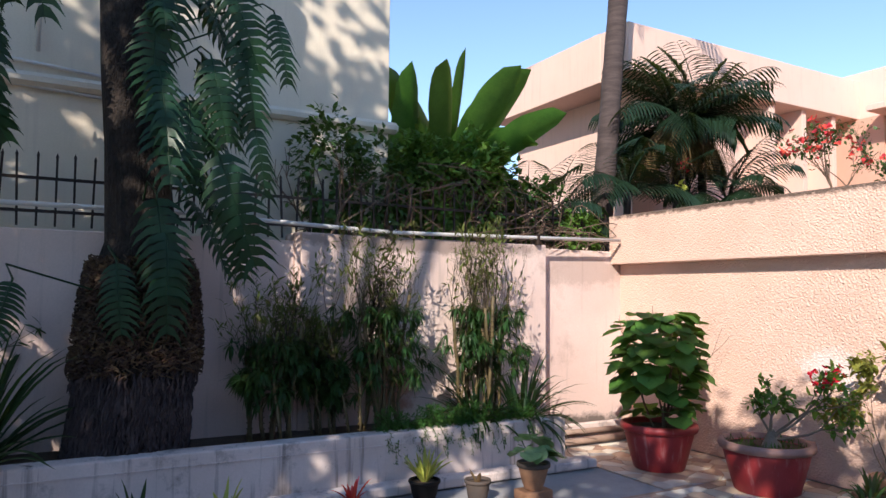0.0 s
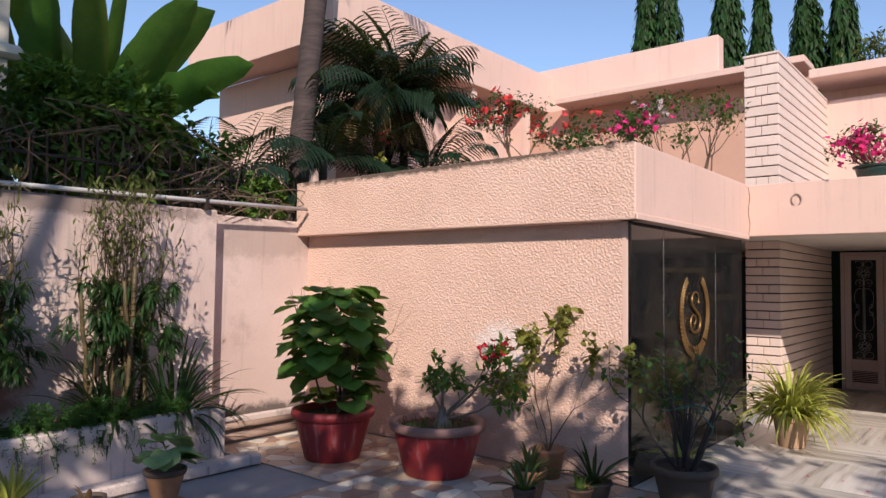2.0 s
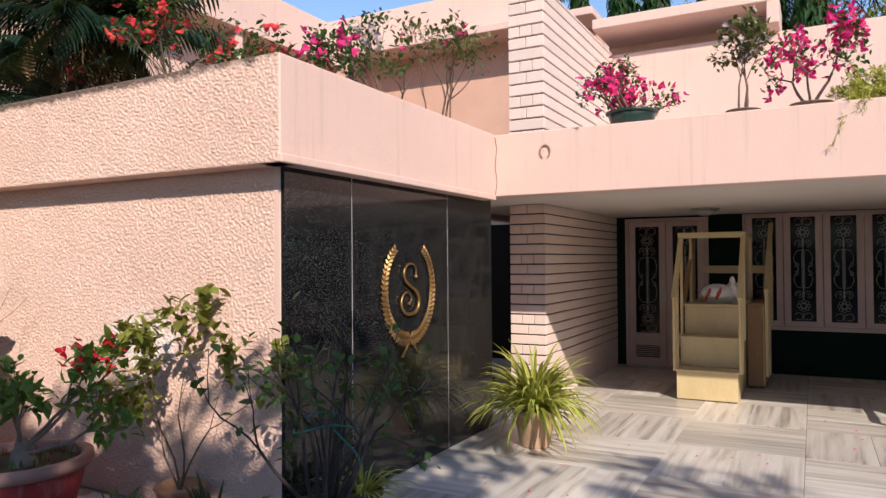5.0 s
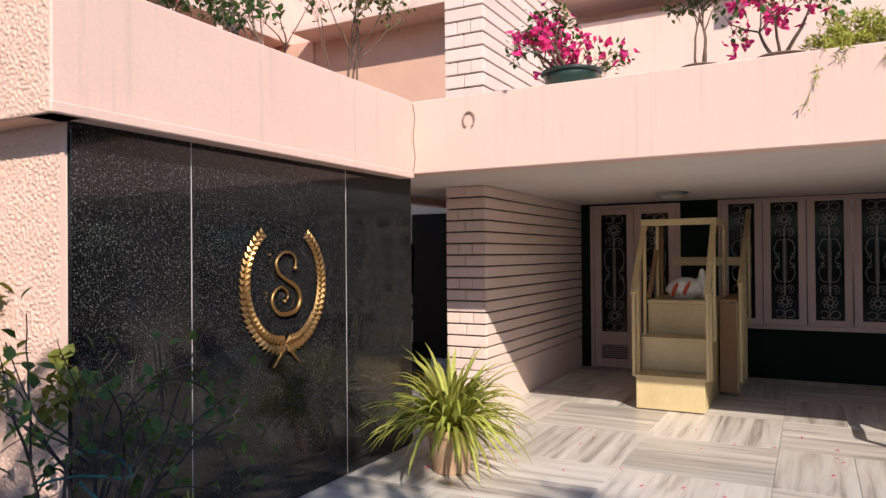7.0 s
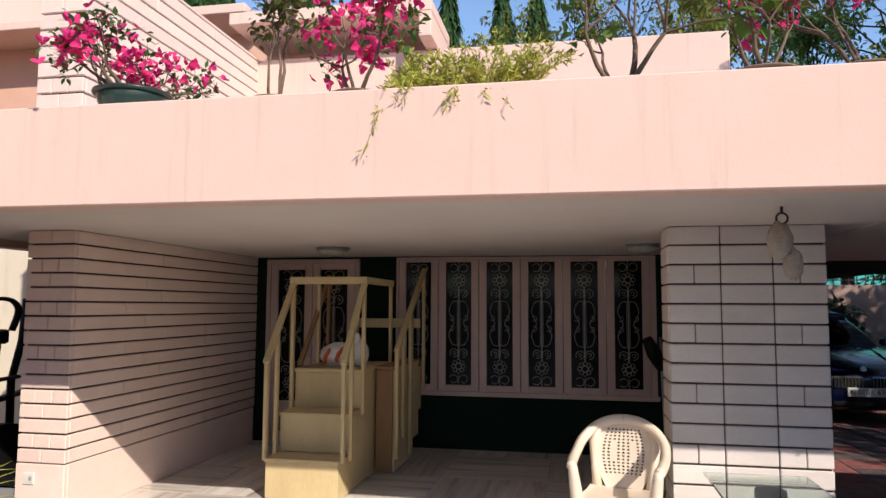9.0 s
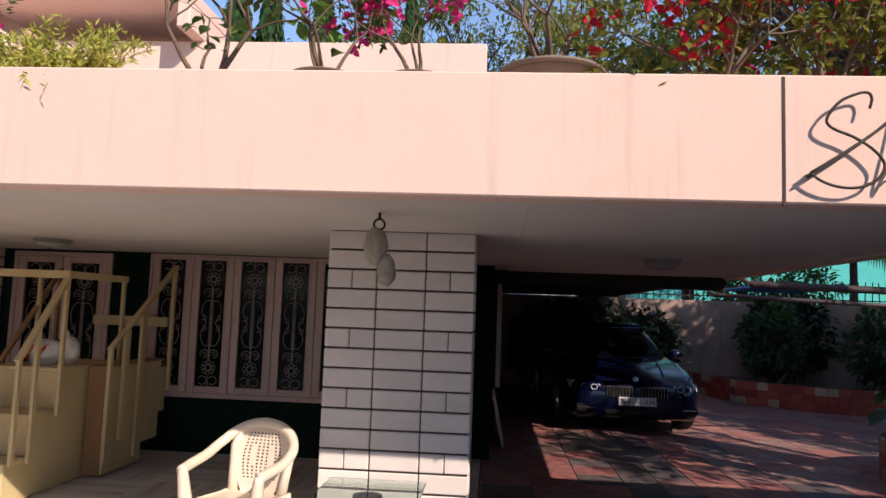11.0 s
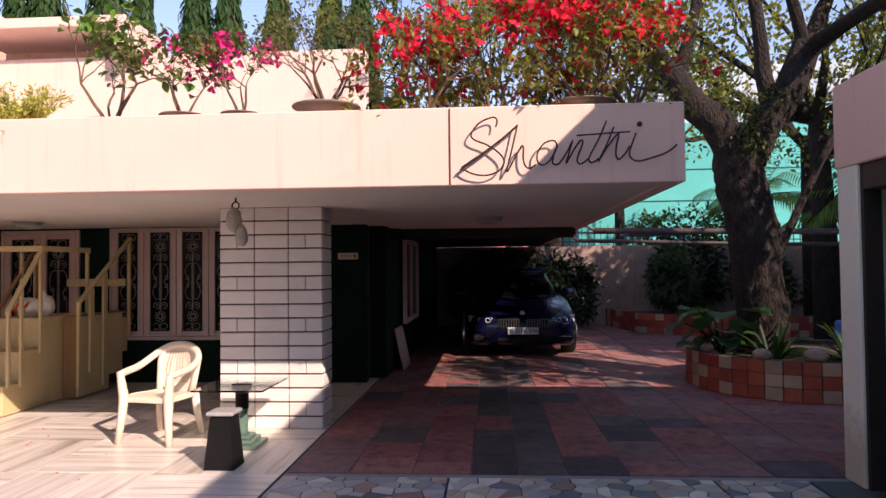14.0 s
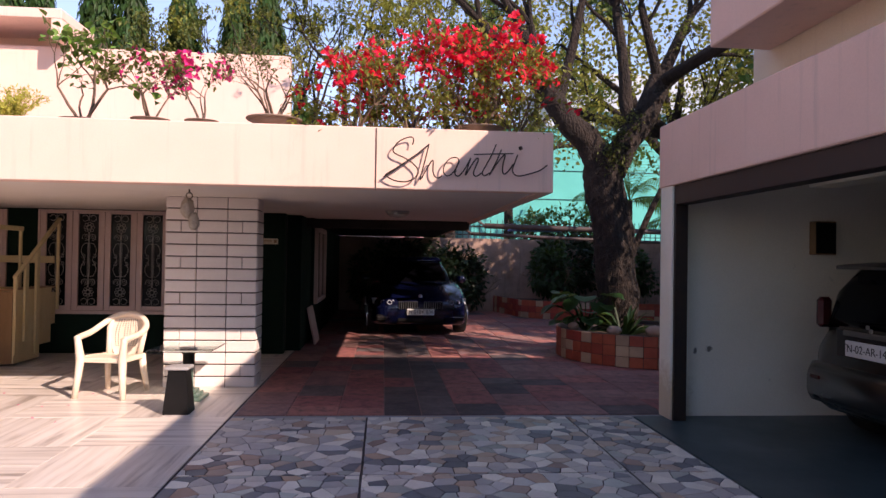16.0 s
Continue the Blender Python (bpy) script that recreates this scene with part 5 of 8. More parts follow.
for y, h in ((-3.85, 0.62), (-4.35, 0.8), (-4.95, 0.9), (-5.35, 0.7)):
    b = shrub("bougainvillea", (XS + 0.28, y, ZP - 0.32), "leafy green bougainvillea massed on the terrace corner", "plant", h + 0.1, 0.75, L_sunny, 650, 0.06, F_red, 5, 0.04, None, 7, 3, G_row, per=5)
for x, y, m, n, h, sp, lab in ((6.64, 4.0, F_orange, 9, 0.85, 0.4, "orange-red bougainvillea on the annex roof"), (6.75, 3.2, F_orange, 4, 0.62, 0.5, "mixed orange and pink bougainvillea on the annex roof"), (7.1, 2.95, F_pink, 5, 0.62, 0.45, "pink bougainvillea behind the annex parapet"), (7.75, 2.9, F_white, 5, 0.85, 0.35, "pale straggly bougainvillea behind the annex parapet")):
    shrub("bougainvillea", (x, y, 2.30), lab, "plant", h, sp, L_mid, 380, 0.05, m, n, 0.034, (0.18, 0.22, M_terra, None, 0.75), 4, 3, "plants on the annex roof")
shrub("potted_shrub", (8.4, 2.85, 2.30), "straggly leafy shrub behind the parapet corner", "plant", 1.0, 0.4, L_olive, 330, 0.055, F_pink, 2, 0.03, (0.18, 0.22, M_terra, None, 0.75), 4, 3, "plants on the annex roof")


def feathery(name, at, label, spots, m, n, size, group=""):
    """A fern of very fine needles round several arching sprays: spots are (start, end, sag)."""
    t = thing(name, at, label, "fern", group)
    g, s = Geo(), Geo()
    for a, b, sag in spots:
        a, b = Vector(a), Vector(b)
        pts = [a.lerp(b, k / 8) + Vector((0, 0, sag * math.sin(math.pi * k / 8))) for k in range(9)]
        s.tube(pts, 0.002, 4, caps=False)
        for i in range(n):
            f = random.random() * 8
            k = min(7, int(f))
            p = pts[k].lerp(pts[k + 1], f - k)
            w = (rvec(1) + (b - a).normalized() * 0.6).normalized()
            g.leaf(p + rvec(0.012), w, rvec(1), size * rnd(0.6, 1.3), size * 0.22, 0.1, 0.1)
    part("branchwork", s, m, t)
    part("needles", g, m, t, kind="stuff")
    return t


random.seed(5)
sp = []
for k in range(120):
    y = rnd(-0.46, 0.44)
    e = (rnd(-0.18, 0.2), y + rnd(-0.16, 0.16), rnd(0.06, 0.32))
    sp.append(((rnd(-0.05, 0.05), y * 0.7, 0.0), e, 0.05))
for k in range(10):
    y = rnd(-0.3, 0.36)
    sp.append(((-0.05, y, 0.06), (-0.31, y + rnd(-0.05, 0.08), -rnd(0.02, 0.14)), 0.08))
sp += [((-0.1, 0.3, 0.06), (-0.31, 0.47, -0.34), 0.10), ((-0.1, 0.28, 0.06), (-0.305, 0.42, -0.2), 0.10)]
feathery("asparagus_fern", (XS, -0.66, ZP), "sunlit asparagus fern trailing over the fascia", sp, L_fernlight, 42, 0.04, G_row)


def blades(name, at, label, n, ln, w, m, droop=1.3, potted=None, rise=(0.25, 1.2), flare=0.03, group="", z=0.0):
    t = thing(name, at, label, "plant", group)
    if potted:
        pot(t, *potted)
        z = potted[1] * 0.9
    g = Geo()
    for k in range(n):
        a = rnd(0, 2 * math.pi)
        e = rnd(*rise)
        g.blade((flare * math.cos(a), flare * math.sin(a), z), (math.cos(a) * math.cos(e), math.sin(a) * math.cos(e), math.sin(e)), ln * rnd(0.6, 1.15), w * rnd(0.7, 1.2), droop * rnd(0.6, 1.3), 6)
    part("foliage", g, m, t, smooth=True)
    return t


random.seed(6)
blades("spider_plant", (8.36, 1.96, 0), "bushy yellow-green spider plant in a buff clay pot", 330, 0.60, 0.031, L_yellow, 1.7, (0.165, 0.30, M_buffpot, None, 0.72), (0.35, 1.45))
blades("spider_plant", (6.42, 2.30, 0), "small spider plant in a dark pot by the granite", 60, 0.34, 0.016, L_yellow, 1.5, (0.11, 0.16, M_darkpot, None, 0.75))

# pots before the roughcast wall
random.seed(7)
p1 = thing("potted_shrub", (5.12, 4.93, 0), "broad-leaved green shrub in a large red pot", "plant", "large red pots")
pot(p1, 0.335, 0.43, M_redpot, M_redpot, 0.72)
g, tips = Geo(), []
for k in range(9):
    a = rnd(0, 6.28)
    d = Vector((math.cos(a) * 0.22, math.sin(a) * 0.22, 1)).normalized()
    twigs(g, Vector((math.cos(a) * 0.05, math.sin(a) * 0.05, 0.38)), d, 0.50, 0.011, 2, tips, 0.45, 0.35, kids=(2, 2))
part("branchwork", g, M_stem, p1, smooth=True)


def round_leaf(g, p, out, size):
    """A broad lobed leaf, cupped, hanging a little from its stalk."""
    d = Vector((out.x, out.y, -rnd(-0.25, 0.7))).normalized()
    s = d.cross(Vector((0, 0, 1))).normalized()
    n = s.cross(d)
    c = p + d * size * 0.4
    vs = [c - n * size * 0.06]
    m = 12
    for k in range(m):
        a = 2 * math.pi * k / m
        r = size * 0.5 * (1 + 0.13 * math.cos(5 * a)) * (0.8 if k == 6 else 1)
        vs.append(c + d * r * math.cos(a) + s * r * math.sin(a) * 1.05 + n * (0.10 * size * math.sin(a) ** 2 - 0.16 * size * max(0, math.cos(a))))
    g.add(vs, [(0, 1 + k, 1 + (k + 1) % m) for k in range(m)])


g = Geo()
for k in range(210):
    a = rnd(0, 6.28)
    z = 0.50 + 1.0 * random.random() ** 0.8
    prof = 0.27 + 0.13 * math.sin((z - 0.6) * 3.1) + (0.10 if z < 0.7 and random.random() < 0.3 else 0)
    if z > 1.4:
        prof *= 0.85
    r = prof * math.sqrt(rnd(0.25, 1.0))
    o = Vector((math.cos(a), math.sin(a), rnd(-0.1, 0.6)))
    round_leaf(g, Vector((r * math.cos(a), r * math.sin(a), z)), o, rnd(0.14, 0.25))
part("foliage", g, L_pot, p1, smooth=True)

p2 = thing("desert_rose", (5.36, 3.93, 0), "desert rose with red blooms in a wide red pot", "plant", "large red pots")
pot(p2, 0.36, 0.42, M_redpot, M_rimpot, 0.74)
part("caudex", Geo().lathe([(0.08, 0.34), (0.08, 0.39), (0.06, 0.43), (0.04, 0.48), (0.025, 0.53)], 16, (0.0, -0.05, 0), 0.06), M_greystem, p2, smooth=True)
g, tips = Geo(), []
for d, ln in (((0.1, -0.75, 0.75), 0.42), ((0.15, -0.5, 1.0), 0.40), ((-0.1, -0.2, 0.9), 0.26), ((0.0, 0.4, 0.7), 0.22), ((0.2, -0.95, 0.35), 0.40), ((-0.2, 0.1, 1.0), 0.2)):
    twigs(g, Vector((0, -0.05, 0.44)), Vector(d).normalized(), ln, 0.014, 2, tips, 0.6, 0.15, kids=(2, 3), shrink=0.65)
part("branchwork", g, M_greystem, p2, smooth=True)
g = Geo()
spray(g, [t for t in tips if t[0].z > 0.70 or t[0].y < -0.30], 430, 0.09, 0.42, 0.04, 0.0)
part("foliage", g, L_fresh, p2, smooth=True)
g = Geo()
blossoms(g, sorted(tips, key=lambda q: -q[0].z)[:30], 6, 0.038, 4)
part("blossom", g, F_red, p2, kind="stuff")
g = Geo()
for k in range(160):
    a, r = rnd(0, 6.28), rnd(0.1, 0.33)
    g.blade((r * math.cos(a), r * math.sin(a), 0.38), (rnd(-0.4, 0.4), rnd(-0.4, 0.4), 1), rnd(0.03, 0.08), 0.006, 0.8, 3)
part("weed", g, L_fern, p2, kind="stuff")

cl = thing("wall_climber", (5.90, 3.0, 0), "thin straggling climber against the roughcast wall", "climber")
part("pot", Geo().lathe([(0.09, 0), (0.13, 0.2), (0.145, 0.22), (0.13, 0.235), (0.11, 0.2)], 24, (-0.05, 0.18, 0)), M_terra, cl, smooth=True)
g, tips = Geo(), []
for d, ln in (((-0.05, -0.25, 1), 0.45), ((0.02, 0.1, 1), 0.42), ((-0.1, -0.6, 0.9), 0.45), ((-0.05, 0.35, 0.8), 0.3)):
    twigs(g, Vector((-0.05, 0.18, 0.18)), Vector(d).normalized(), ln, 0.007, 3, tips, 0.55, 0.12, kids=(2, 2))
g.v = [(min(v[0], 0.09), v[1], v[2]) for v in g.v]
tips = [(Vector((min(p.x, 0.06), p.y, p.z)), d) for p, d in tips]
part("branchwork", g, M_stem, cl)
g = Geo()
spray(g, [t for t in tips if t[0].z > 0.45], 480, 0.075, 0.62, 0.03)
part("foliage", g, L_sunny, cl, smooth=True)
g = Geo()
spray(g, [t for t in tips if 0.3 < t[0].z < 0.6] or tips, 40, 0.08, 0.7, 0.03)
part("young_foliage", g, L_yellow, cl, smooth=True)

random.seed(8)
p3 = thing("potted_shrub", (5.72, 2.03, 0), "bare-stemmed shrub tied with green twine in a clay pot", "plant")
pot(p3, 0.205, 0.32, M_darkpot, M_darkpot, 0.7)
g, tips = Geo(), []
for k in range(12):
    a = rnd(0, 6.28)
    twigs(g, Vector((0.05 * math.cos(a), 0.05 * math.sin(a), 0.28)), Vector((math.cos(a) * 0.5, math.sin(a) * 0.5, 1)).normalized(), 0.44, 0.012, 2, tips, 0.45, 0.15, kids=(1, 2))
for k in range(9):
    a = rnd(-1.0, 1.2) if k < 6 else rnd(0, 6.28)
    out = Vector((math.cos(a), math.sin(a) * 0.4, 0))
    r, up = rnd(0.45, 0.95), rnd(0.55, 0.95)
    arc = smooth_path([Vector((0, 0, 0.3)), out * r * 0.25 + Vector((0, 0, up)), out * r * 0.65 + Vector((0, 0, up * 1.08)), out * r + Vector((0, 0, up * rnd(0.55, 0.9)))], 6)
    g.tube(arc, [0.006 - 0.0002 * q for q in range(len(arc))], 5, caps=False)
    tips += [(q, out) for q in arc[8:]] * 2
part("branchwork", g, M_darktwig, p3, smooth=True)
g = Geo()
spray(g, tips, 260, 0.062, 0.62, 0.05)
part("foliage", g, L_mid, p3, smooth=True)
part("twine", Geo().tube([(0.15 * math.cos(a * 0.5), 0.16 * math.sin(a * 0.5), 0.72 + 0.03 * math.sin(a)) for a in range(14)], 0.005, 5).tube([(-0.1, -0.12, 0.73), (-0.02, -0.2, 0.6), (0.05, -0.16, 0.52)], 0.005, 5), M_twine, p3)
for at, r, h, m, n, ln, lm, lab in (((4.95, 2.83, 0.05), 0.075, 0.13, M_darkpot, 22, 0.26, L_mid, "small aloe in a dark pot on a saucer"), ((5.2, 2.55, 0.05), 0.085, 0.13, M_terra, 8, 0.12, L_fresh, "seedling in a small clay pot on a stone"), ((5.55, 2.62, 0), 0.12, 0.14, M_darkpot, 26, 0.3, L_dark, "dark leafy plant in a low black pot"), ((5.32, 3.02, 0), 0.12, 0.2, M_terra, 20, 0.22, L_olive, "spiky plant in a clay pot by the wall")):
    o = blades("potted_plant", at, lab, n, ln, 0.026, lm, 0.9, (r, h, m, None, 0.75), (0.5, 1.4), group="small pots by the annex")
    if at[2] > 0:
        part("saucer", Geo().lathe([(r * 1.25, -0.05), (r * 1.4, -0.02), (r * 1.3, -0.003), (0.0, -0.003)], 20), M_stone, o, "stone saucer")
bowl = thing("cactus_bowl", (5.22, 2.08, 0), "low dark bowl filled with round green cacti", "plant")
pot(bowl, 0.19, 0.13, M_darkpot, None, 0.8)
for k in range(17):
    a, r = k * 2.4, 0.035 * math.sqrt(k) * 1.05
    c = part("cactus", lumpy(0.034, (1, 1, 0.9), k, 7, 0.06), L_fresh, bowl, smooth=True)
    c.location = (r * math.cos(a), r * math.sin(a), 0.135)

def tree(name, at, label, h, limbs, m, n_leaf, leaf, trunk_r, depth=3, ratio=0.5, bark=None, cluster=0.35, trunk=None, down=0.3, kids=(2, 3), group=""):
    """A limbed tree: limbs are (start height share, direction, length)."""
    t = thing(name, at, label, "tree", group)
    s, tips = Geo(), []
    pts = trunk or [Vector((0, 0, 0)), Vector((0.05, 0.02, h * 0.5)), Vector((0.0, 0.05, h))]
    pts = smooth_path([Vector(p) for p in pts], 6)
    if trunk_r > 0.25:
        pts = [a.lerp(b, k / 6) for a, b in zip(pts[:-1], pts[1:]) for k in range(6)] + [pts[-1]]
    n = len(pts) - 1
    s.tube(pts, [trunk_r * (1.25 - 0.25 * min(1, 8 * k / n) - 0.35 * k / n) for k in range(n + 1)], 44 if trunk_r > 0.25 else 16)
    if trunk_r > 0.25:
        out = []
        for v in s.v:
            v = Vector(v)
            c = min(pts, key=lambda q: abs(q.z - v.z))
            d = Vector((v.x - c.x, v.y - c.y, 0))
            a = math.atan2(d.y, d.x)
            f = abs(noise.noise(Vector((math.cos(a) * 5, math.sin(a) * 5, v.z * 2.4)))) * 0.24 + noise.noise(Vector((math.cos(a) * 1.4, math.sin(a) * 1.4, v.z * 1.1))) * 0.16 + abs(noise.noise(Vector((math.cos(a) * 11, math.sin(a) * 11, v.z * 6)))) * 0.10
            out.append(v + d * (f - 0.05))
        s.v = out
    part("trunk", s, bark or M_bark, t, smooth=True)
    s = Geo()
    for f, d, ln, r in limbs:
        twigs(s, pts[min(n, int(f * n))], Vector(d).normalized(), ln, r, depth, tips, 0.55, 0.12, 9, kids, 0.66)
    part("branchwork", s, bark or M_bark, t, smooth=True)
    g = Geo()
    for k in range(n_leaf // 8):
        p, d = random.choice(tips)
        c = p + rvec(cluster)
        for q in range(8):
            w = (rvec(1) + Vector((0, 0, -down))).normalized()
            sz = leaf * rnd(0.6, 1.3)
            g.leaf(c + rvec(cluster * 0.4), w, rvec(0.6) + Vector((0, 0, 1)), sz, sz * ratio, 0.2, 0.2)
    part("crown", g, m, t)
    return t


# raised bed under the garden wall
random.seed(21)


def cane_clump(at, h, n, spread, label, lush=1.0):
    t = thing("cane_shrub", at, label, "shrub", "cane shrubs in the planter")
    g, fineg, tips = Geo(), Geo(), []
    for k in range(n):
        a, r = rnd(0, 6.28), spread * 0.35 * math.sqrt(random.random())
        p = Vector((r * math.cos(a), r * 0.6 * math.sin(a), 0))
        hh = h * rnd(0.45, 0.72)
        q = p + Vector((rnd(-0.5, 0.5) * spread * 0.5, rnd(-0.08, 0.08), hh))
        pts = [p.lerp(q, i / 6) + rvec(0.012) for i in range(7)]
        g = Geo()
        g.tube(pts, [rnd(0.012, 0.019)] * 7, 6)
        for i in range(int(hh / 0.05)):
            z = i * 0.05
            c = p.lerp(q, z / hh)
            g.tube([c, c + Vector((0, 0, 0.008))], 0.021, 6)
        part("cane", g, M_cane, t, smooth=True)
        for m in range(6):
            twigs(fineg, pts[-1 - m % 3], (Vector((rnd(-0.45, 0.45), rnd(-0.3, 0.3), 1))).normalized(), h * 0.17, 0.004, 2, tips, 0.45, 0.4, seg=3, kids=(2, 3))
        for m in range(2):
            twigs(fineg, pts[random.randint(2, 4)], Vector((rnd(-1, 1), rnd(-0.5, 0.2), 0.6)).normalized(), h * 0.13, 0.004, 1, tips, 0.5, 0.1, seg=3)
    part("twigwork", fineg, M_drytwig, t, kind="stuff")
    g = Geo()
    low = [q for q in tips if q[0].z < h * 0.62] or tips
    for k in range(int(300 * lush)):
        p, d = random.choice(low)
        for m in range(6):
            w = (Vector((d.x, d.y, -0.25)) + rvec(0.7)).normalized()
            g.leaf(p, w, (0, 0, 1), rnd(0.08, 0.16), 0.022, 0.15, 0.4)
    part("foliage", g, L_cane, t, smooth=True)
    g = Geo()
    spray(g, tips, int(620 * lush), 0.085, 0.22, 0.03, -0.3)
    part("fine_foliage", g, L_olive, t)
    return t


cane_clump((1.55, 5.85, 0.40), 1.35, 10, 0.8, "short green cane shrub in the raised bed", 1.3)
cane_clump((2.05, 5.95, 0.40), 1.1, 6, 0.4, "small leafy cane shrub in the raised bed", 1.6)
cane_clump((2.45, 5.85, 0.40), 1.85, 13, 0.95, "tall knobbly cane shrub with twiggy tops", 1.3)
cane_clump((3.65, 5.85, 0.40), 1.85, 12, 0.9, "tall twiggy cane shrub beside the strap leaves", 1.2)
blades("strap_plant", (3.55, 5.75, 0.40), "dark strap-leaved clump hanging over the planter", 90, 0.62, 0.03, L_dark, 1.25, None, (0.15, 1.4), 0.08)
blades("strap_plant", (4.05, 5.72, 0.40), "dark strap-leaved clump at the planter end", 100, 0.68, 0.03, L_dark, 1.3, None, (0.1, 1.45), 0.08)
for x0, n, lab in ((2.65, 70, "asparagus fern hanging over the planter edge"), (3.15, 80, "dense asparagus fern on the planter edge"), (3.75, 50, "dark asparagus fern below the strap leaves")):
    sp = []
    for k in range(n):
        x = rnd(-0.34, 0.34)
        sp.append(((x * 0.7, 0, 0.06), (x + rnd(-0.1, 0.1), -rnd(0.05, 0.26), rnd(-0.22, 0.22)), 0.10))
    feathery("asparagus_fern", (x0, 5.56, 0.42), lab, sp, L_fern, 40, 0.035, "ferns on the planter edge")

L_split = leaf_mat("split_climber_leaf", (0.018, 0.060, 0.028), (0.010, 0.032, 0.016), 0.38, 0.3, 0.12)
# old stump-like trunk wrapped in a split-leaved climber
tr = thing("climber_clad_tree", (0.45, 5.86, 0.38), "thick fibrous tree trunk wrapped in split-leaved climber", "tree")
prof = [(0.42, 0), (0.40, 0.1), (0.385, 0.35), (0.37, 0.6), (0.41, 0.68), (0.40, 0.95), (0.37, 1.25), (0.34, 1.45), (0.27, 1.65), (0.23, 2.4), (0.24, 3.0), (0.25, 3.8), (0.25, 5.5)]
g = Geo()
vs, fs, sg = [], [], 40
for z_i in range(len(prof)):
    r, z = prof[z_i]
    for k in range(sg):
        a = 2 * math.pi * k / sg
        q = r * (1 + 0.10 * noise.noise(Vector((math.cos(a) * 3, math.sin(a) * 3, z * 2.2))) + 0.05 * noise.noise(Vector((a * 4, z * 0.6, 2))))
        vs.append((q * math.cos(a) + 0.07 * math.sin(z * 1.3), q * 0.8 * math.sin(a), z))
for i in range(len(prof) - 1):
    for k in range(sg):
        l = (k + 1) % sg
        fs.append((i * sg + k, i * sg + l, (i + 1) * sg + l, (i + 1) * sg + k))
part("trunk", g.add(vs, fs), M_bark, tr, smooth=True)
g = Geo()
husk = Geo()
for k in range(5200):
    a, z = rnd(math.pi * 0.85, math.pi * 2.15), rnd(0.02, 1.55)
    r = float(np.interp(z, [p[1] for p in prof], [p[0] for p in prof])) * 1.01
    pts = []
    for i in range(4):
        zz = max(0.0, z - i * (0.05 if z < 0.68 else 0.02))
        rr = r * 1.02 + rnd(0.0, 0.05) if z < 0.68 else r * 1.0 + rnd(-0.01, 0.085)
        aa = a + (rnd(-0.03, 0.03) if z < 0.68 else rnd(-0.09, 0.09))
        pts.append((rr * math.cos(aa) + 0.07 * math.sin(zz * 1.3), rr * 0.82 * math.sin(aa), zz))
    (g if z < 0.68 else husk).tube(pts, [0.006, 0.009, 0.007, 0.002], 3, caps=False)
part("husk", husk, M_husk, tr, "shaggy brown husk", kind="stuff")
part("root_skirt", g, M_fibre, tr, kind="stuff")


def split_leaf(g, base, way, normal, ln, wd, lobes=11):
    """A large drooping leaf cut into pointed fingers on both sides of its rib."""
    d = Vector(way).normalized()
    s = d.cross(Vector(normal)).normalized()
    n = s.cross(d)
    b = Vector(base)
    rib = lambda t: b + d * ln * t - n * ln * 0.26 * t * t
    for k in range(lobes):
        t0, t1 = 0.05 + 0.9 * k / lobes, 0.05 + 0.9 * (k + 0.98) / lobes
        w = wd * 0.5 * math.sin(math.pi * min(1, 0.20 + 0.74 * t0)) ** 0.7 * rnd(0.85, 1.1)
        for m in (-1, 1):
            a, c = rib(t0), rib(t1)
            fw = d * ln * (0.09 + 0.10 * t0)
            sag = n * w * rnd(0.2, 0.5)
            m0, m1 = a + s * m * w * 0.45 + fw * 0.25 + n * w * 0.05, c.lerp(a, 0.18) + s * m * w * 0.45 + fw * 0.25 + n * w * 0.05
            e0, e1 = a + s * m * w * 0.82 + fw * 0.75 - sag * 0.6, c.lerp(a, 0.50) + s * m * w * 0.82 + fw * 0.75 - sag * 0.6
            tip = a.lerp(c, 0.3) + s * m * w * 1.04 + fw * 1.25 - sag
            g.add([a, m0, e0, tip, e1, m1, c], [(0, 1, 5, 6), (1, 2, 4, 5), (2, 3, 4)])
    g.tube([rib(t / 6) for t in range(7)], [0.008 - 0.001 * t for t in range(7)], 4, caps=False)


g = Geo()
for bx, bz, ln, wd, tw in ((0.95, 2.35, 0.95, 0.48, 0.25), (0.55, 2.0, 0.80, 0.42, 0.05), (0.62, 1.75, 0.8, 0.36, 0.1), (0.9, 3.1, 0.7, 0.4, 0.3), (1.1, 3.3, 0.75, 0.36, 0.35), (0.75, 2.75, 0.75, 0.36, 0.2), (1.05, 2.0, 0.65, 0.34, 0.3), (0.3, 1.5, 0.55, 0.3, 0.1), (1.2, 2.8, 0.8, 0.3, 0.25), (0.5, 3.4, 0.7, 0.4, 0.0), (1.0, 3.75, 0.8, 0.42, 0.3), (0.6, 3.9, 0.8, 0.42, 0.1), (1.35, 3.5, 0.6, 0.3, 0.4), (-0.32, 1.35, 0.42, 0.28, -0.3)):
    o = Vector((bx - 0.45, -0.34 - rnd(0, 0.25), bz))
    split_leaf(g, o, (tw + rnd(-0.1, 0.1), -0.25, -1), (rnd(-0.2, 0.4), -1, 0.15), ln, wd)
    g.tube([o, o + Vector((-0.05, 0.15, 0.1)), Vector((0.05 * bx, -0.1, bz - 0.15))], 0.008, 5, caps=False)
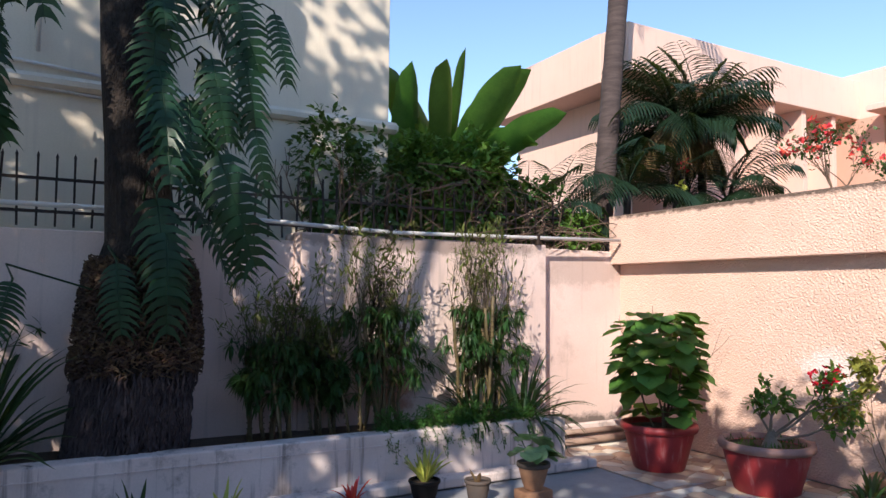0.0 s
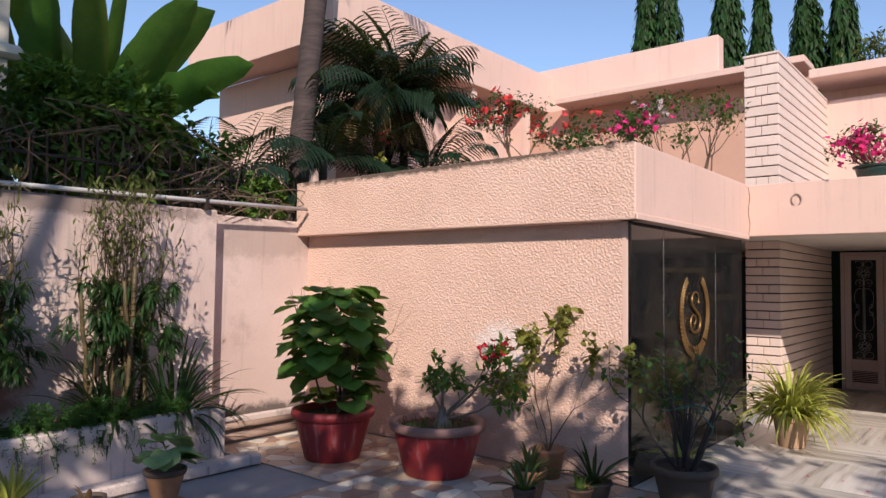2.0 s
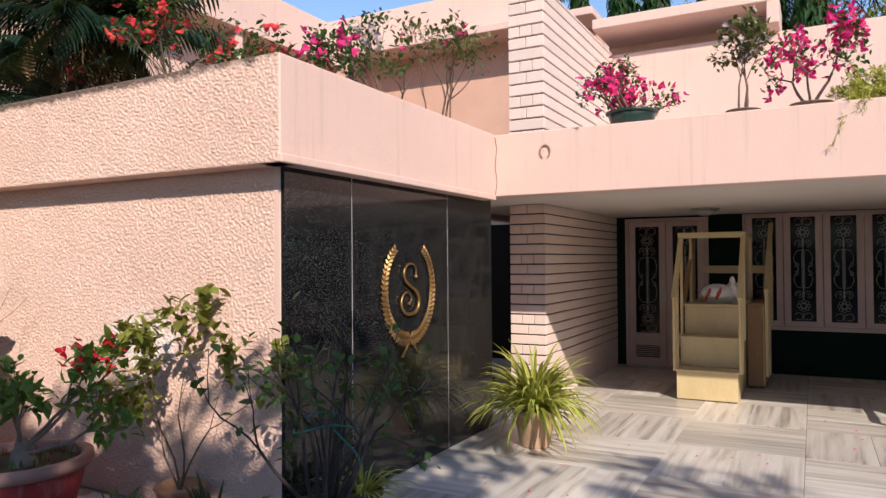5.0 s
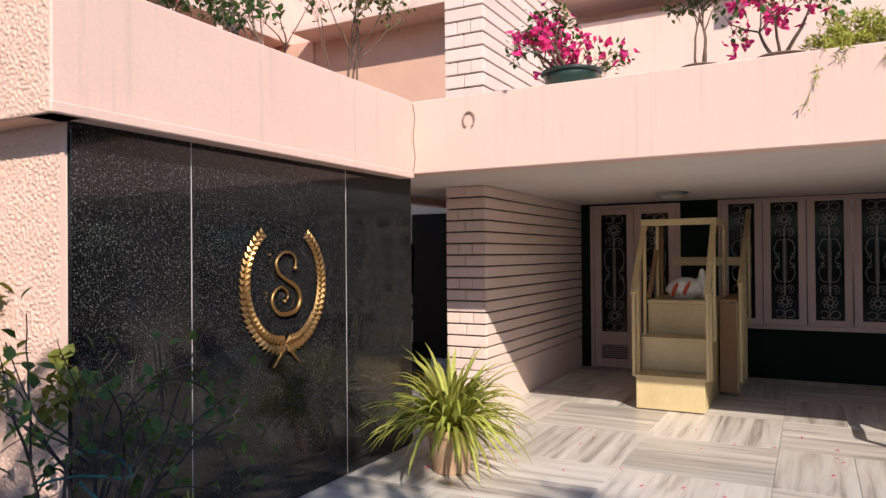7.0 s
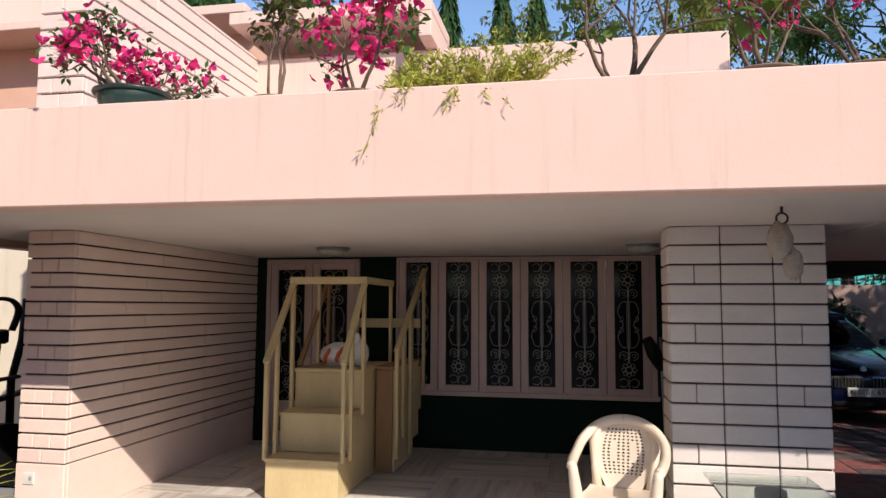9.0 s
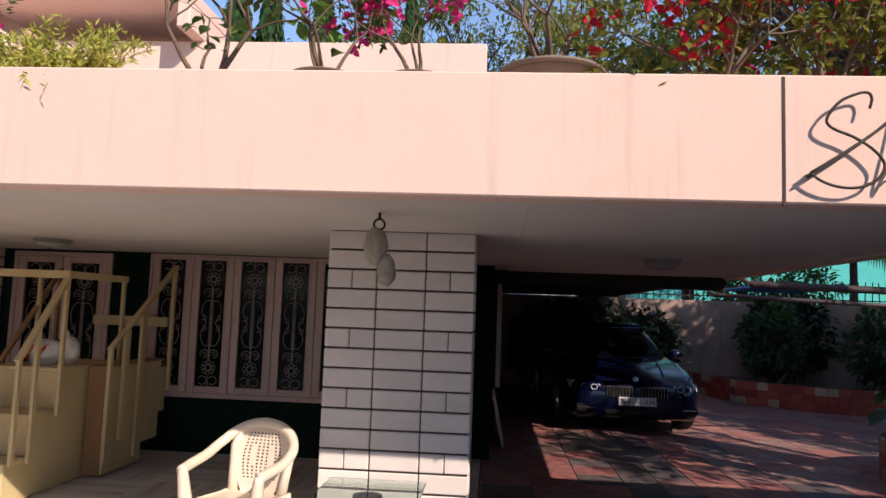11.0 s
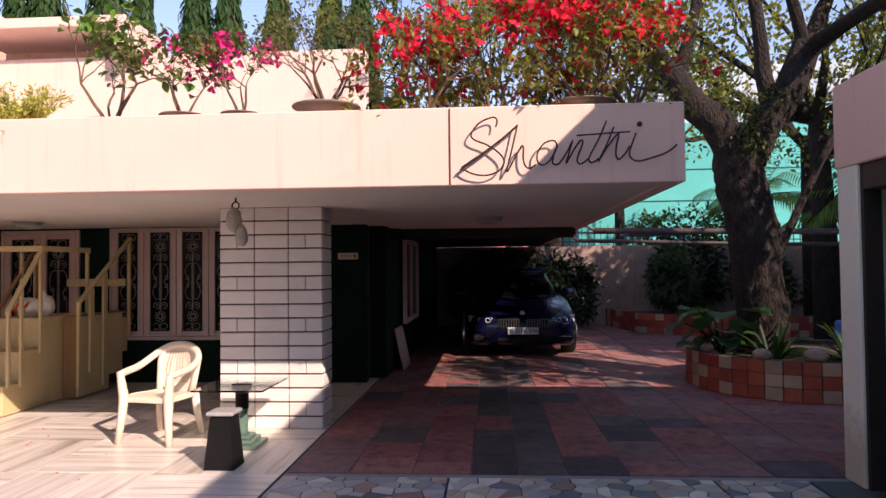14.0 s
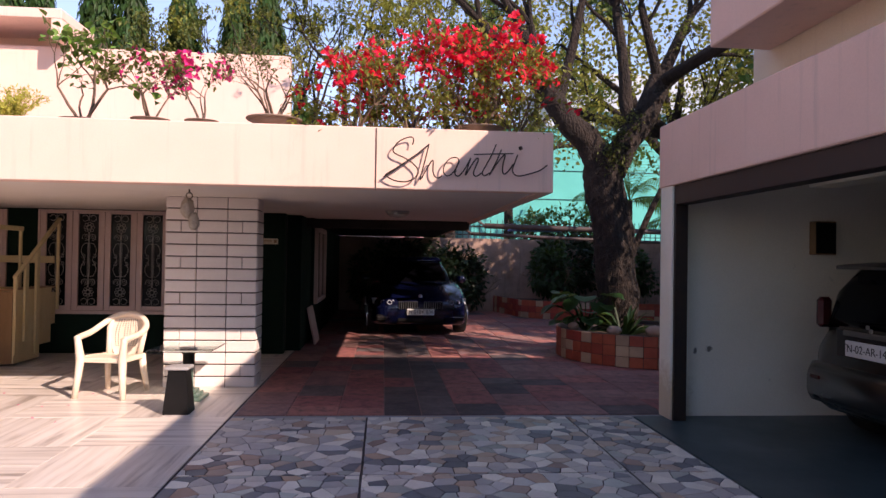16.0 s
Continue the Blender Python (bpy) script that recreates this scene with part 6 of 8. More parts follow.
for k in range(20):
    a = rnd(math.pi * 1.42, 2.15 * math.pi)
    z = rnd(1.9, 4.3)
    o = Vector((0.36 * math.cos(a) + 0.05, 0.34 * math.sin(a), z))
    split_leaf(g, o, (math.cos(a) * 0.8, math.sin(a) * 0.6, -0.8), (math.cos(a) + rnd(-0.4, 0.4), math.sin(a), 0.6), rnd(0.45, 0.85), rnd(0.25, 0.42))
part("climber_foliage", g, L_split, tr, smooth=True)

# palm-like plants at the bed's far end, hanging foliage above
blades("strap_plant", (-0.55, 5.7, 0.38), "dark drooping palm-like clump beside the trunk", 46, 1.0, 0.06, L_dark, 1.0, None, (0.5, 1.45), 0.06)
shrub("potted_shrub", (-0.75, 5.8, 0.38), "dark narrow-leaved shrub beside the trunk", "shrub", 1.3, 0.5, L_dark, 260, 0.13, stems=5, ratio=0.22, depth=2)

tree("garden_shrub_tree", (-2.1, 5.7, 0.38), "small dark-leaved tree overhanging the raised bed", 2.3, [(1.0, (0.9, -0.3, 0.5), 0.9, 0.05), (0.9, (0.8, -0.5, 0.9), 0.9, 0.05), (1.0, (1.0, -0.1, 0.15), 0.8, 0.04)], L_dark, 1500, 0.15, 0.08, 2, 0.35, cluster=0.16, down=0.9)
hang = thing("hanging_climber", (-0.75, 5.35, 0.38), "dark drooping climber leaves beside the old trunk", "climber")
g, s = Geo(), Geo()
s.tube(smooth_path([Vector((-0.5, 0.3, 0)), Vector((-0.45, 0.25, 1.6)), Vector((-0.2, 0.1, 3.2)), Vector((0.3, 0.0, 3.9))], 6), 0.03, 8)
for k in range(26):
    z = rnd(2.5, 4.0)
    o = Vector((rnd(-0.5, 0.42) * (z - 1.9) / 1.8, rnd(-0.3, 0.1), z))
    s.tube([o, o + Vector((-0.05, 0.1, 0.12)), Vector((-0.25, 0.12, z * 0.92))], 0.006, 4, caps=False)
    split_leaf(g, o, (rnd(-0.4, 0.4), rnd(-0.35, 0.0), -1), (rnd(-0.5, 0.5), -1, 0.2), rnd(0.4, 0.7), rnd(0.2, 0.34), 8)
part("stem", s, M_stem, hang, smooth=True)
part("foliage", g, L_split, hang, smooth=True)
# seedlings and small pots along the plinth
random.seed(9)
for at, r, h, m, n, ln, lm, lab in (((2.60, 5.02, 0), 0.12, 0.16, M_black, 34, 0.24, L_yellow, "yellow-green croton in a black pot"), ((2.97, 4.80, 0), 0.10, 0.17, M_darkpot, 3, 0.12, L_dry, "nearly bare seedling in a dark pot"), ((1.95, 4.95, 0), 0.08, 0.10, M_darkpot, 9, 0.2, F_orange, "red-brown croton seedling in a small pot"), ((1.0, 4.9, 0), 0.10, 0.12, M_darkpot, 18, 0.26, L_yellow, "pale young croton in a small pot"), ((0.45, 4.9, 0), 0.10, 0.12, M_darkpot, 10, 0.3, L_dark, "dark strap-leaved seedling in a small pot")):
    blades("potted_plant", at, lab, n, ln, 0.035, lm, 0.5, (r, h, m, None, 0.75), (0.8, 1.5), group="small pots by the planter")
cal = thing("potted_plant", (3.36, 4.58, 0.10), "pale caladium in a clay pot standing on a brick", "plant", "small pots by the planter")
pot(cal, 0.125, 0.21, M_terra, M_darkpot, 0.6)
g = Geo()
for k in range(16):
    a = rnd(0, 6.28)
    r = rnd(0.04, 0.17)
    round_leaf(g, Vector((r * math.cos(a), r * math.sin(a), rnd(0.26, 0.42))), Vector((math.cos(a), math.sin(a), 0)), rnd(0.12, 0.19))
part("foliage", g, leaf_mat("pale_caladium", (0.30, 0.42, 0.22), (0.10, 0.24, 0.08)), cal, smooth=True)
part("brick", Geo().box(-0.13, 0.13, -0.09, 0.09, -0.10, -0.002, 0.006), M_terra, cal, "worn red brick")

# ---- greenery beyond the garden wall ----
random.seed(31)
ban = thing("banana_plant", (4.2, 7.75, 0), "banana plant with broad sunlit leaves behind the wall", "banana")
part("stem", Geo().tube([(0, 0, 0), (0.05, 0, 2.0), (0.1, 0, 3.2)], [0.14, 0.11, 0.08], 12).tube([(-0.5, 0.1, 0), (-0.45, 0.1, 2.6)], [0.12, 0.07], 12), M_cane, ban, smooth=True)
g = Geo()
for dx, ang, ln, wd, bend in ((0.1, 0.25, 1.9, 0.42, 0.5), (0.1, 0.75, 1.9, 0.40, 0.35), (0.1, -0.25, 1.8, 0.45, 0.5), (0.0, -0.75, 2.0, 0.45, 0.8), (0.2, 1.0, 1.2, 0.42, 1.3), (0.2, 0.85, 1.2, 0.40, 1.6), (-0.45, -0.5, 2.0, 0.45, 0.6), (-0.45, -0.1, 2.0, 0.4, 0.3), (-0.45, 0.5, 1.6, 0.42, 1.0), (0.1, 0.0, 1.9, 0.2, 0.15), (-0.5, -1.0, 1.5, 0.42, 1.5), (0.1, 0.5, 1.5, 0.42, 1.5), (-0.2, 0.3, 1.4, 0.4, 1.2), (0.15, -0.5, 1.9, 0.48, 0.6), (0.15, 0.45, 2.1, 0.5, 0.4), (-0.6, -0.3, 2.2, 0.5, 0.5), (-0.7, -0.8, 1.8, 0.5, 1.0)):
    d = Vector((math.sin(ang), rnd(-0.45, 0.1), math.cos(ang))).normalized()
    p = Vector((dx, 0, 2.9 if dx > 0 else 2.5))
    s = Vector((math.cos(ang), rnd(0.2, 0.6), -math.sin(ang))).normalized()
    rows, n = [], 14
    for i in range(n + 1):
        t = i / n
        w = wd * 0.62 * max(0.03, min(1.0, (t - 0.10) * 5) if t < 0.5 else (1 - ((t - 0.5) / 0.5) ** 3.2) ** 0.6) * (0.94 + 0.12 * random.random())
        q = d.cross(s).normalized()
        rows.append([p + s * w + q * w * 0.35, p.copy(), p - s * w + q * w * 0.35])
        d = (d + Vector((0, 0, -1)) * bend / n * (0.3 + 1.5 * t)).normalized()
        p = p + d * ln / n
    vs = [v for r_ in rows for v in r_]
    fs = []
    for i in range(n):
        a = i * 3
        fs += [(a, a + 1, a + 4, a + 3), (a + 1, a + 2, a + 5, a + 4)]
    g.add(vs, fs)
part("foliage", g, L_banana, ban, smooth=True)


def bush(name, at, size, n, leaf, m, label, ratio=0.55, category="bush", bare=0, group=""):
    """A dense bush: leaves through an uneven volume, over twigs."""
    t = thing(name, at, label, category, group)
    g, s = Geo(), Geo()
    sx, sy, sz = size
    for k in range(max(6, n // 260)):
        tips = []
        twigs(s, Vector((rnd(-0.3, 0.3) * sx, rnd(-0.3, 0.3) * sy, 0)), Vector((rnd(-0.6, 0.6), rnd(-0.6, 0.6), 1)).normalized(), sz * 0.3, 0.02, 2, tips, 0.7, 0.1, 4)
    part("twigwork", s, M_stem, t)
    for k in range(n):
        d = rvec(1).normalized()
        bump = 0.75 + 0.45 * noise.noise(d * 2.2 + Vector(at))
        r = bump * rnd(0.45, 1.0) ** 0.4
        p = Vector((d.x * sx * r, d.y * sy * r, sz * (0.5 + 0.5 * d.z * r)))
        g.leaf(p, (d + rvec(0.8) + Vector((0, 0, -0.3))).normalized(), d + Vector((0, 0, 0.6)), leaf * rnd(0.6, 1.3), leaf * ratio * rnd(0.7, 1.2), 0.2, 0.2)
    part("foliage", g, m, t, smooth=True)
    if bare:
        v = Geo()
        for k in range(bare):
            a = Vector((rnd(-1, 1) * sx, -sy * rnd(0.5, 1.0), sz * rnd(0.1, 0.6)))
            v.tube(smooth_path([a, a + Vector((rnd(-0.5, 0.5), -0.05, rnd(0.05, 0.3))), a + Vector((rnd(-0.9, 0.9), -0.05, rnd(-0.3, 0.2)))], 4), 0.006, 4, caps=False)
        part("vinework", v, M_stem, t, "bare brown vines")
    return t


bush("hedge_bush", (3.9, 6.85, 1.9), (1.1, 0.42, 1.75), 8200, 0.10, L_fresh, "tangled green bush with bare vines behind the fence", bare=26)
bush("hedge_bush", (3.0, 6.75, 1.9), (0.6, 0.3, 1.6), 1200, 0.09, L_mid, "thin dark shrub behind the fence")
bush("hedge_bush", (2.35, 6.7, 2.0), (0.5, 0.25, 1.75), 1000, 0.09, L_mid, "thin dark shrub against the cream wall")
bush("hedge_bush", (5.45, 6.5, 2.1), (0.45, 0.16, 0.66), 700, 0.08, L_fresh, "bright leafy vine over the fence end", bare=10)
bush("hedge_bush", (4.9, 6.9, 1.9), (0.75, 0.3, 1.4), 1800, 0.09, L_mid, "low green bush behind the fence", bare=30)


def frond(g, base, way, ln, n=22, leaflet=0.3, droop=1.0, w=0.042):
    d = Vector(way).normalized()
    p = Vector(base)
    side = d.cross(Vector((0, 0, 1)))
    side = side.normalized() if side.length > 0.05 else Vector((1, 0, 0))
    pts = []
    for i in range(n):
        t = i / n
        if i > 2:
            for m in (-1, 1):
                q = (side * m + d * 0.75 + Vector((0, 0, -0.35))).normalized()
                g.leaf(p, q, Vector((0, 0, 1)), leaflet * (0.55 + 1.0 * math.sin(math.pi * min(1, 0.12 + t * 0.85))) * rnd(0.85, 1.1), w, 0.2, 0.35)
        pts.append(p.copy())
        d = (d + Vector((0, 0, -1)) * droop / n * (0.3 + 1.5 * t)).normalized()
        p = p + d * ln / n
    g.tube(pts, [0.014 * (1 - 0.8 * i / n) for i in range(n)], 4, caps=False)


def palm(at, h, r, n, ln, label, m, stems=((0, 0),), dead=0, droop=1.3, lean=(0, 0), low=0.2, leaflet=0.3):
    t = thing("palm_tree", at, label, "palm")
    s, g, dg = Geo(), Geo(), Geo()
    for ox, oy in stems:
        top = Vector((ox + lean[0], oy + lean[1], h * rnd(0.92, 1.0) if len(stems) > 1 else h))
        pts = [Vector((ox, oy, 0)).lerp(top, k / 24) for k in range(25)]
        s.tube(pts, [r * (1.05 + 0.05 * (k % 2) - 0.2 * k / 24) for k in range(25)], 12)
        for k in range(n):
            a, e = rnd(0, 6.28), rnd(low, 1.4)
            frond(g, top, (math.cos(a) * math.cos(e), math.sin(a) * math.cos(e), math.sin(e)), ln * rnd(0.75, 1.1), droop=droop * rnd(0.7, 1.3), leaflet=leaflet)
        for k in range(dead):
            a = rnd(0, 6.28)
            frond(dg, top, (math.cos(a), math.sin(a), -0.2), ln * 0.7, droop=2.5, leaflet=leaflet * 0.8)
    part("trunk", s, bpy.data.materials["palm_bark"], t, smooth=True)
    if n:
        part("frond_crown", g, m, t)
    if dead:
        part("dry_skirt", dg, L_dry, t)
    return t


mat("palm_bark", (0.10, 0.07, 0.066), (0.045, 0.032, 0.03), 0.9, 3, 40, 0.6, 0.008, stretch=(1, 1, 6))
palm((6.42, 7.5, 0), 7.6, 0.155, 16, 2.2, "tall ringed palm trunk in front of the house wing", L_mid, lean=(0.78, 0.0))
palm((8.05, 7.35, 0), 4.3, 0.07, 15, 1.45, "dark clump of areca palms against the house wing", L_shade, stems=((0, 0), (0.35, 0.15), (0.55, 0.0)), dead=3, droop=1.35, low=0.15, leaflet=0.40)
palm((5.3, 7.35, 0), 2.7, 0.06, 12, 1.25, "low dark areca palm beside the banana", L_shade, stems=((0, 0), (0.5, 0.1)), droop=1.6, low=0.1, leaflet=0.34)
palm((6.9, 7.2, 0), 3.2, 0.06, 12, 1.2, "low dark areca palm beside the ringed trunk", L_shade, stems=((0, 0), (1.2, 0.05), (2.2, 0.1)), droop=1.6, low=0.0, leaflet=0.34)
fl = thing("flowering_vine", (7.75, 6.95, 2.0), "small orange flower cluster among the palms", "plant")
part("stem", Geo().tube([(0, 0, 0), (0.02, 0, 1.5)], 0.01, 5), M_stem, fl)
g = Geo()
blossoms(g, [(Vector((rnd(-0.06, 0.06), -0.05, 1.5 + rnd(-0.05, 0.06))), Vector((0, 0, 1))) for k in range(8)], 5, 0.035, 3)
part("blossom", g, F_orange, fl, kind="stuff")
g = Geo()
spray(g, [(Vector((rnd(-0.1, 0.1), 0, 1.25 + rnd(-0.1, 0.1))), Vector((0, 0, 1)))], 24, 0.1, 0.7, 0.1)
part("foliage", g, L_yellow, fl)


# ---- trees beyond and around ----
def mast_tree(at, h, r):
    t = thing("mast_tree", at, "tall narrow mast tree with drooping dark foliage", "tree", "mast trees beyond the house")
    part("trunk", Geo().tube([(0, 0, 0), (0, 0, h * 0.95)], [0.16, 0.03], 8), M_bark, t)
    g = Geo()
    for k in range(4200):
        z = h * rnd(0.25, 1.0)
        a = rnd(0, 6.28)
        rr = r * (1.0 - ((z / h - 0.25) / 0.75) ** 2.2 * 0.92) * (0.7 + 0.5 * noise.noise(Vector((math.cos(a) * 2, math.sin(a) * 2, z * 0.9)))) * rnd(0.6, 1.05)
        w = Vector((math.cos(a) * 0.5, math.sin(a) * 0.5, -1)) + rvec(0.3)
        g.leaf((rr * math.cos(a), rr * math.sin(a), z), w, (math.cos(a), math.sin(a), 0.3), rnd(0.28, 0.5), rnd(0.08, 0.15), 0.2, 0.2)
    part("crown", g, L_mast, t)


L_mast = leaf_mat("mast_leaf", (0.035, 0.085, 0.022), (0.018, 0.05, 0.016), 0.5, 0.4)
random.seed(41)
for x, y, h, r in ((25, 10.5, 13.5, 1.0), (25, 9.7, 13.8, 1.0), (25, 7.65, 13.2, 1.1), (25.2, 6.6, 11.6, 0.8), (27, 5.6, 12.6, 1.2), (27, 4.5, 12.4, 1.1), (27, 2.75, 12.2, 1.0), (27.5, 1.05, 12.0, 1.2), (27, -0.1, 11.6, 1.1)):
    mast_tree((x, y, 0), h, r)


def canopy(at, label, trunk_h, blobs, n, leaf, m=None):
    t = thing("shade_tree", at, label, "tree", "shade trees behind the court")
    s, g = Geo(), Geo()
    s.tube([(0, 0, 0), (0.05, 0, trunk_h * 0.6), (0, 0.1, trunk_h)], [0.25, 0.2, 0.15], 12)
    for c, r in blobs:
        c = Vector(c)
        s.tube([(0, 0.1, trunk_h), c * 0.5 + Vector((0, 0, trunk_h * 0.5)), c], [0.12, 0.07, 0.03], 8)
        for k in range(int(n * r ** 2)):
            d = rvec(1).normalized() * rnd(0.3, 1.0) ** 0.5
            g.leaf(c + d * r, rvec(1).normalized(), rvec(1), leaf * rnd(0.7, 1.3), leaf * 0.6, 0.2, 0.2)
    part("branchwork", s, M_bark, t, smooth=True)
    part("crown", g, m or L_mid, t)


random.seed(51)
def forked_tree(at, label, trunk, limbs, leafm, n_leaf, leaf):
    """A tree drawn limb by limb: each limb is (path, radius at its foot, radius at its end, depth of twigs at the end)."""
    t = thing("shade_tree", at, label, "tree")

    def rough(path, r0, r1, seg, amp):
        pts = smooth_path([Vector(p) for p in path], 10)
        n = len(pts) - 1
        g = Geo().tube(pts, [r0 + (r1 - r0) * k / n for k in range(n + 1)], seg)
        for k, v in enumerate(g.v):
            c = pts[min(n, k // seg)]
            v = Vector(v)
            d = v - c
            a = 2 * math.pi * (k % seg) / seg
            f = abs(noise.noise(Vector((math.cos(a) * 4, math.sin(a) * 4, v.z * 2.6)))) * 1.5 + noise.noise(Vector((math.cos(a) * 1.4, math.sin(a) * 1.4, v.z * 1.3))) + abs(noise.noise(Vector((math.cos(a) * 10, math.sin(a) * 10, v.z * 7)))) * 0.8
            g.v[k] = v + d * (f - 0.4) * amp
        return g

    part("trunk", rough(trunk, 0.30, 0.27, 40, 0.17), M_bark, t, smooth=True)
    tips = []
    for path, r0, r1, depth in limbs:
        part("limb", rough(path, r0, r1, 20, 0.14), M_bark, t, smooth=True)
        if depth:
            s = Geo()
            a, b = Vector(path[-2]), Vector(path[-1])
            for q in range(3):
                twigs(s, b, ((b - a).normalized() + rvec(0.5)).normalized(), rnd(0.9, 1.3), r1 * 0.75, depth, tips, 0.55, 0.05, 7, (2, 3), 0.72)
            twigs(s, a.lerp(b, 0.5), ((b - a).normalized() + rvec(0.9)).normalized(), 0.8, r1 * 0.6, depth - 1, tips, 0.6, 0.0, 6, (2, 3), 0.7)
            part("branchwork", s, M_bark, t, smooth=True)
    g = Geo()
    for k in range(n_leaf // 10):
        p, d = random.choice(tips)
        c = p + rvec(0.16)
        axis = (rvec(1) + Vector((0, 0, -0.3))).normalized()
        side = axis.orthogonal().normalized()
        for q in range(10):
            b = c + axis * leaf * 0.45 * (q // 2)
            g.leaf(b, (side * (1 if q % 2 else -1) + axis * 0.5 + rvec(0.25)).normalized(), rvec(0.5) + Vector((0, 0, 1)), leaf * rnd(0.7, 1.2), leaf * 0.42, 0.2, 0.2)
    part("crown", g, leafm, t)
    return t


big = forked_tree((13.0, -7.82, 0.34), "large rough-barked tree with spreading limbs in the round planter",
                  [(0, -0.02, 0), (0, 0.02, 1.1), (0, 0.10, 1.75), (0, 0.19, 2.3), (0, 0.26, 2.75)],
                  [([(0, 0.22, 2.45), (-0.05, 0.48, 2.95), (-0.1, 0.80, 3.22), (-0.12, 1.12, 3.66)], 0.23, 0.17, 0),
                   ([(-0.12, 1.10, 3.60), (0.05, 1.55, 4.15), (0.25, 2.15, 4.85)], 0.11, 0.06, 3),
                   ([(-0.12, 1.10, 3.62), (-0.25, 1.40, 4.2), (-0.35, 1.72, 4.75)], 0.10, 0.06, 3),
                   ([(-0.10, 1.08, 3.64), (0.10, 1.25, 4.2), (0.2, 1.35, 4.8)], 0.09, 0.05, 3),
                   ([(-0.12, 1.0, 3.5), (-0.05, 0.80, 4.2), (0.0, 0.60, 5.1)], 0.09, 0.055, 3),
                   ([(0, 0.10, 2.5), (0.03, -0.12, 2.95), (0.05, -0.42, 3.36), (0.1, -0.70, 4.0)], 0.22, 0.17, 0),
                   ([(0.1, -0.68, 3.95), (0.0, -0.50, 4.5), (-0.1, -0.30, 5.1)], 0.09, 0.055, 3),
                   ([(0.1, -0.70, 3.95), (0.15, -0.95, 4.5), (0.2, -1.2, 5.0)], 0.11, 0.06, 3),
                   ([(0.08, -0.62, 3.8), (-0.1, -1.1, 4.2), (-0.2, -1.55, 4.55)], 0.10, 0.06, 3),
                   # next two limbs are out of view, added to cast shade on the drive
                   ([(0.1, -0.70, 3.95), (-1.8, -1.2, 4.2), (-3.6, -1.7, 4.2)], 0.10, 0.05, 3),
                   ([(-1.8, -1.2, 4.2), (-2.6, -2.2, 4.5), (-3.5, -2.8, 4.6)], 0.07, 0.05, 3),
                   ([(0.03, -0.24, 3.15), (0.0, -0.12, 3.6), (0.0, -0.08, 4.1), (0.1, 0.02, 5.1)], 0.12, 0.07, 3)],
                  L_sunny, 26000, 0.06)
g = Geo()
spray(g, [(Vector((rnd(-0.35, 0.1), 0.02 + rnd(-0.25, 0.35), rnd(2.5, 3.35))), Vector((0, 0, 1))) for k in range(60)], 900, 0.07, 0.4, 0.12, 0.5)
part("vine", g, L_olive, big, "small-leaved vine in the crotch")
tree("slim_tree", (13.4, -8.05, 0.36), "slim leaning tree in the round planter", 2.2, [(1.0, (0.1, -0.5, 1), 1.1, 0.04), (0.9, (-0.1, -0.1, 1), 0.9, 0.035)], L_olive, 700, 0.08, 0.065, 3, 0.5, trunk=[(0, 0.1, 0), (0, -0.1, 1.0), (0, -0.36, 1.7), (0, -0.75, 2.5)], cluster=0.2)
for at, h, ln, n, leaf, m in (((25.0, -3.2, 0), 4.6, 3.0, 5000, 0.17, L_sunny), ((26.0, -0.2, 0), 4.4, 2.8, 4000, 0.16, L_olive), ((25.0, -6.4, 0), 4.6, 3.0, 4500, 0.17, L_sunny), ((20.0, -11.6, 0), 4.4, 2.8, 9000, 0.15, L_mid), ((26, -8.5, 0), 4.5, 2.6, 5000, 0.18, L_mid)):
    limbs = [(rnd(0.8, 1.0), (math.cos(a) * 0.8, math.sin(a) * 0.8, 1), ln * rnd(0.8, 1.1), 0.11) for a in (0.3, 1.5, 2.6, 3.8, 5.0)]
    tree("garden_tree", at, "fine-leaved garden tree behind the carport", h, limbs, m, n, leaf, 0.2, 4, 0.4, cluster=0.3, group="trees behind the carport")
for at, sz, n in (((34, 6, 0), (3.5, 3.5, 10.3), 2600), ((38, 1, 0), (5, 4, 10.5), 3200), ((40, 14, 0), (6, 5, 10), 3200), ((42, -6, 0), (5, 5, 10), 3000)):
    bush("far_tree", at, sz, n, 0.55, L_mid, "round-crowned tree far beyond the house", 0.6, "tree", group="far trees")
canopy((17.2, -10.6, 0), "dense leafy tree beside the drive", 4.2, [((-0.7, 0.2, 6.0), 1.5), ((0.6, 1.2, 5.4), 1.4), ((1.6, 2.2, 5.0), 1.4), ((2.6, 3.0, 5.6), 1.3), ((0.2, 2.6, 6.2), 1.2), ((-1.5, -0.5, 4.6), 1.3), ((-2.2, -1.2, 5.2), 1.2)], 420, 0.115, L_sunny)
canopy((16.2, -12.4, 0), "dense leafy tree against the boundary wall", 3.6, [((-0.7, 0.4, 4.4), 1.4), ((0.9, 0.6, 4.2), 1.4), ((0.2, 0.2, 5.0), 1.3), ((2.2, 0.9, 4.4), 1.3), ((-2.0, 0.6, 4.6), 1.3)], 420, 0.115, L_sunny)
# out-of-view tree, added only to break up the sun patch before the car
canopy((9.7, -9.9, 0), "unseen tree added beside the garage to shade the drive", 3.2, [((-0.3, 0.4, 4.4), 1.1), ((0.6, -0.4, 4.8), 1.0), ((-1.0, -0.3, 4.9), 1.0), ((0.3, 0.9, 4.0), 0.9)], 420, 0.13, L_mid)
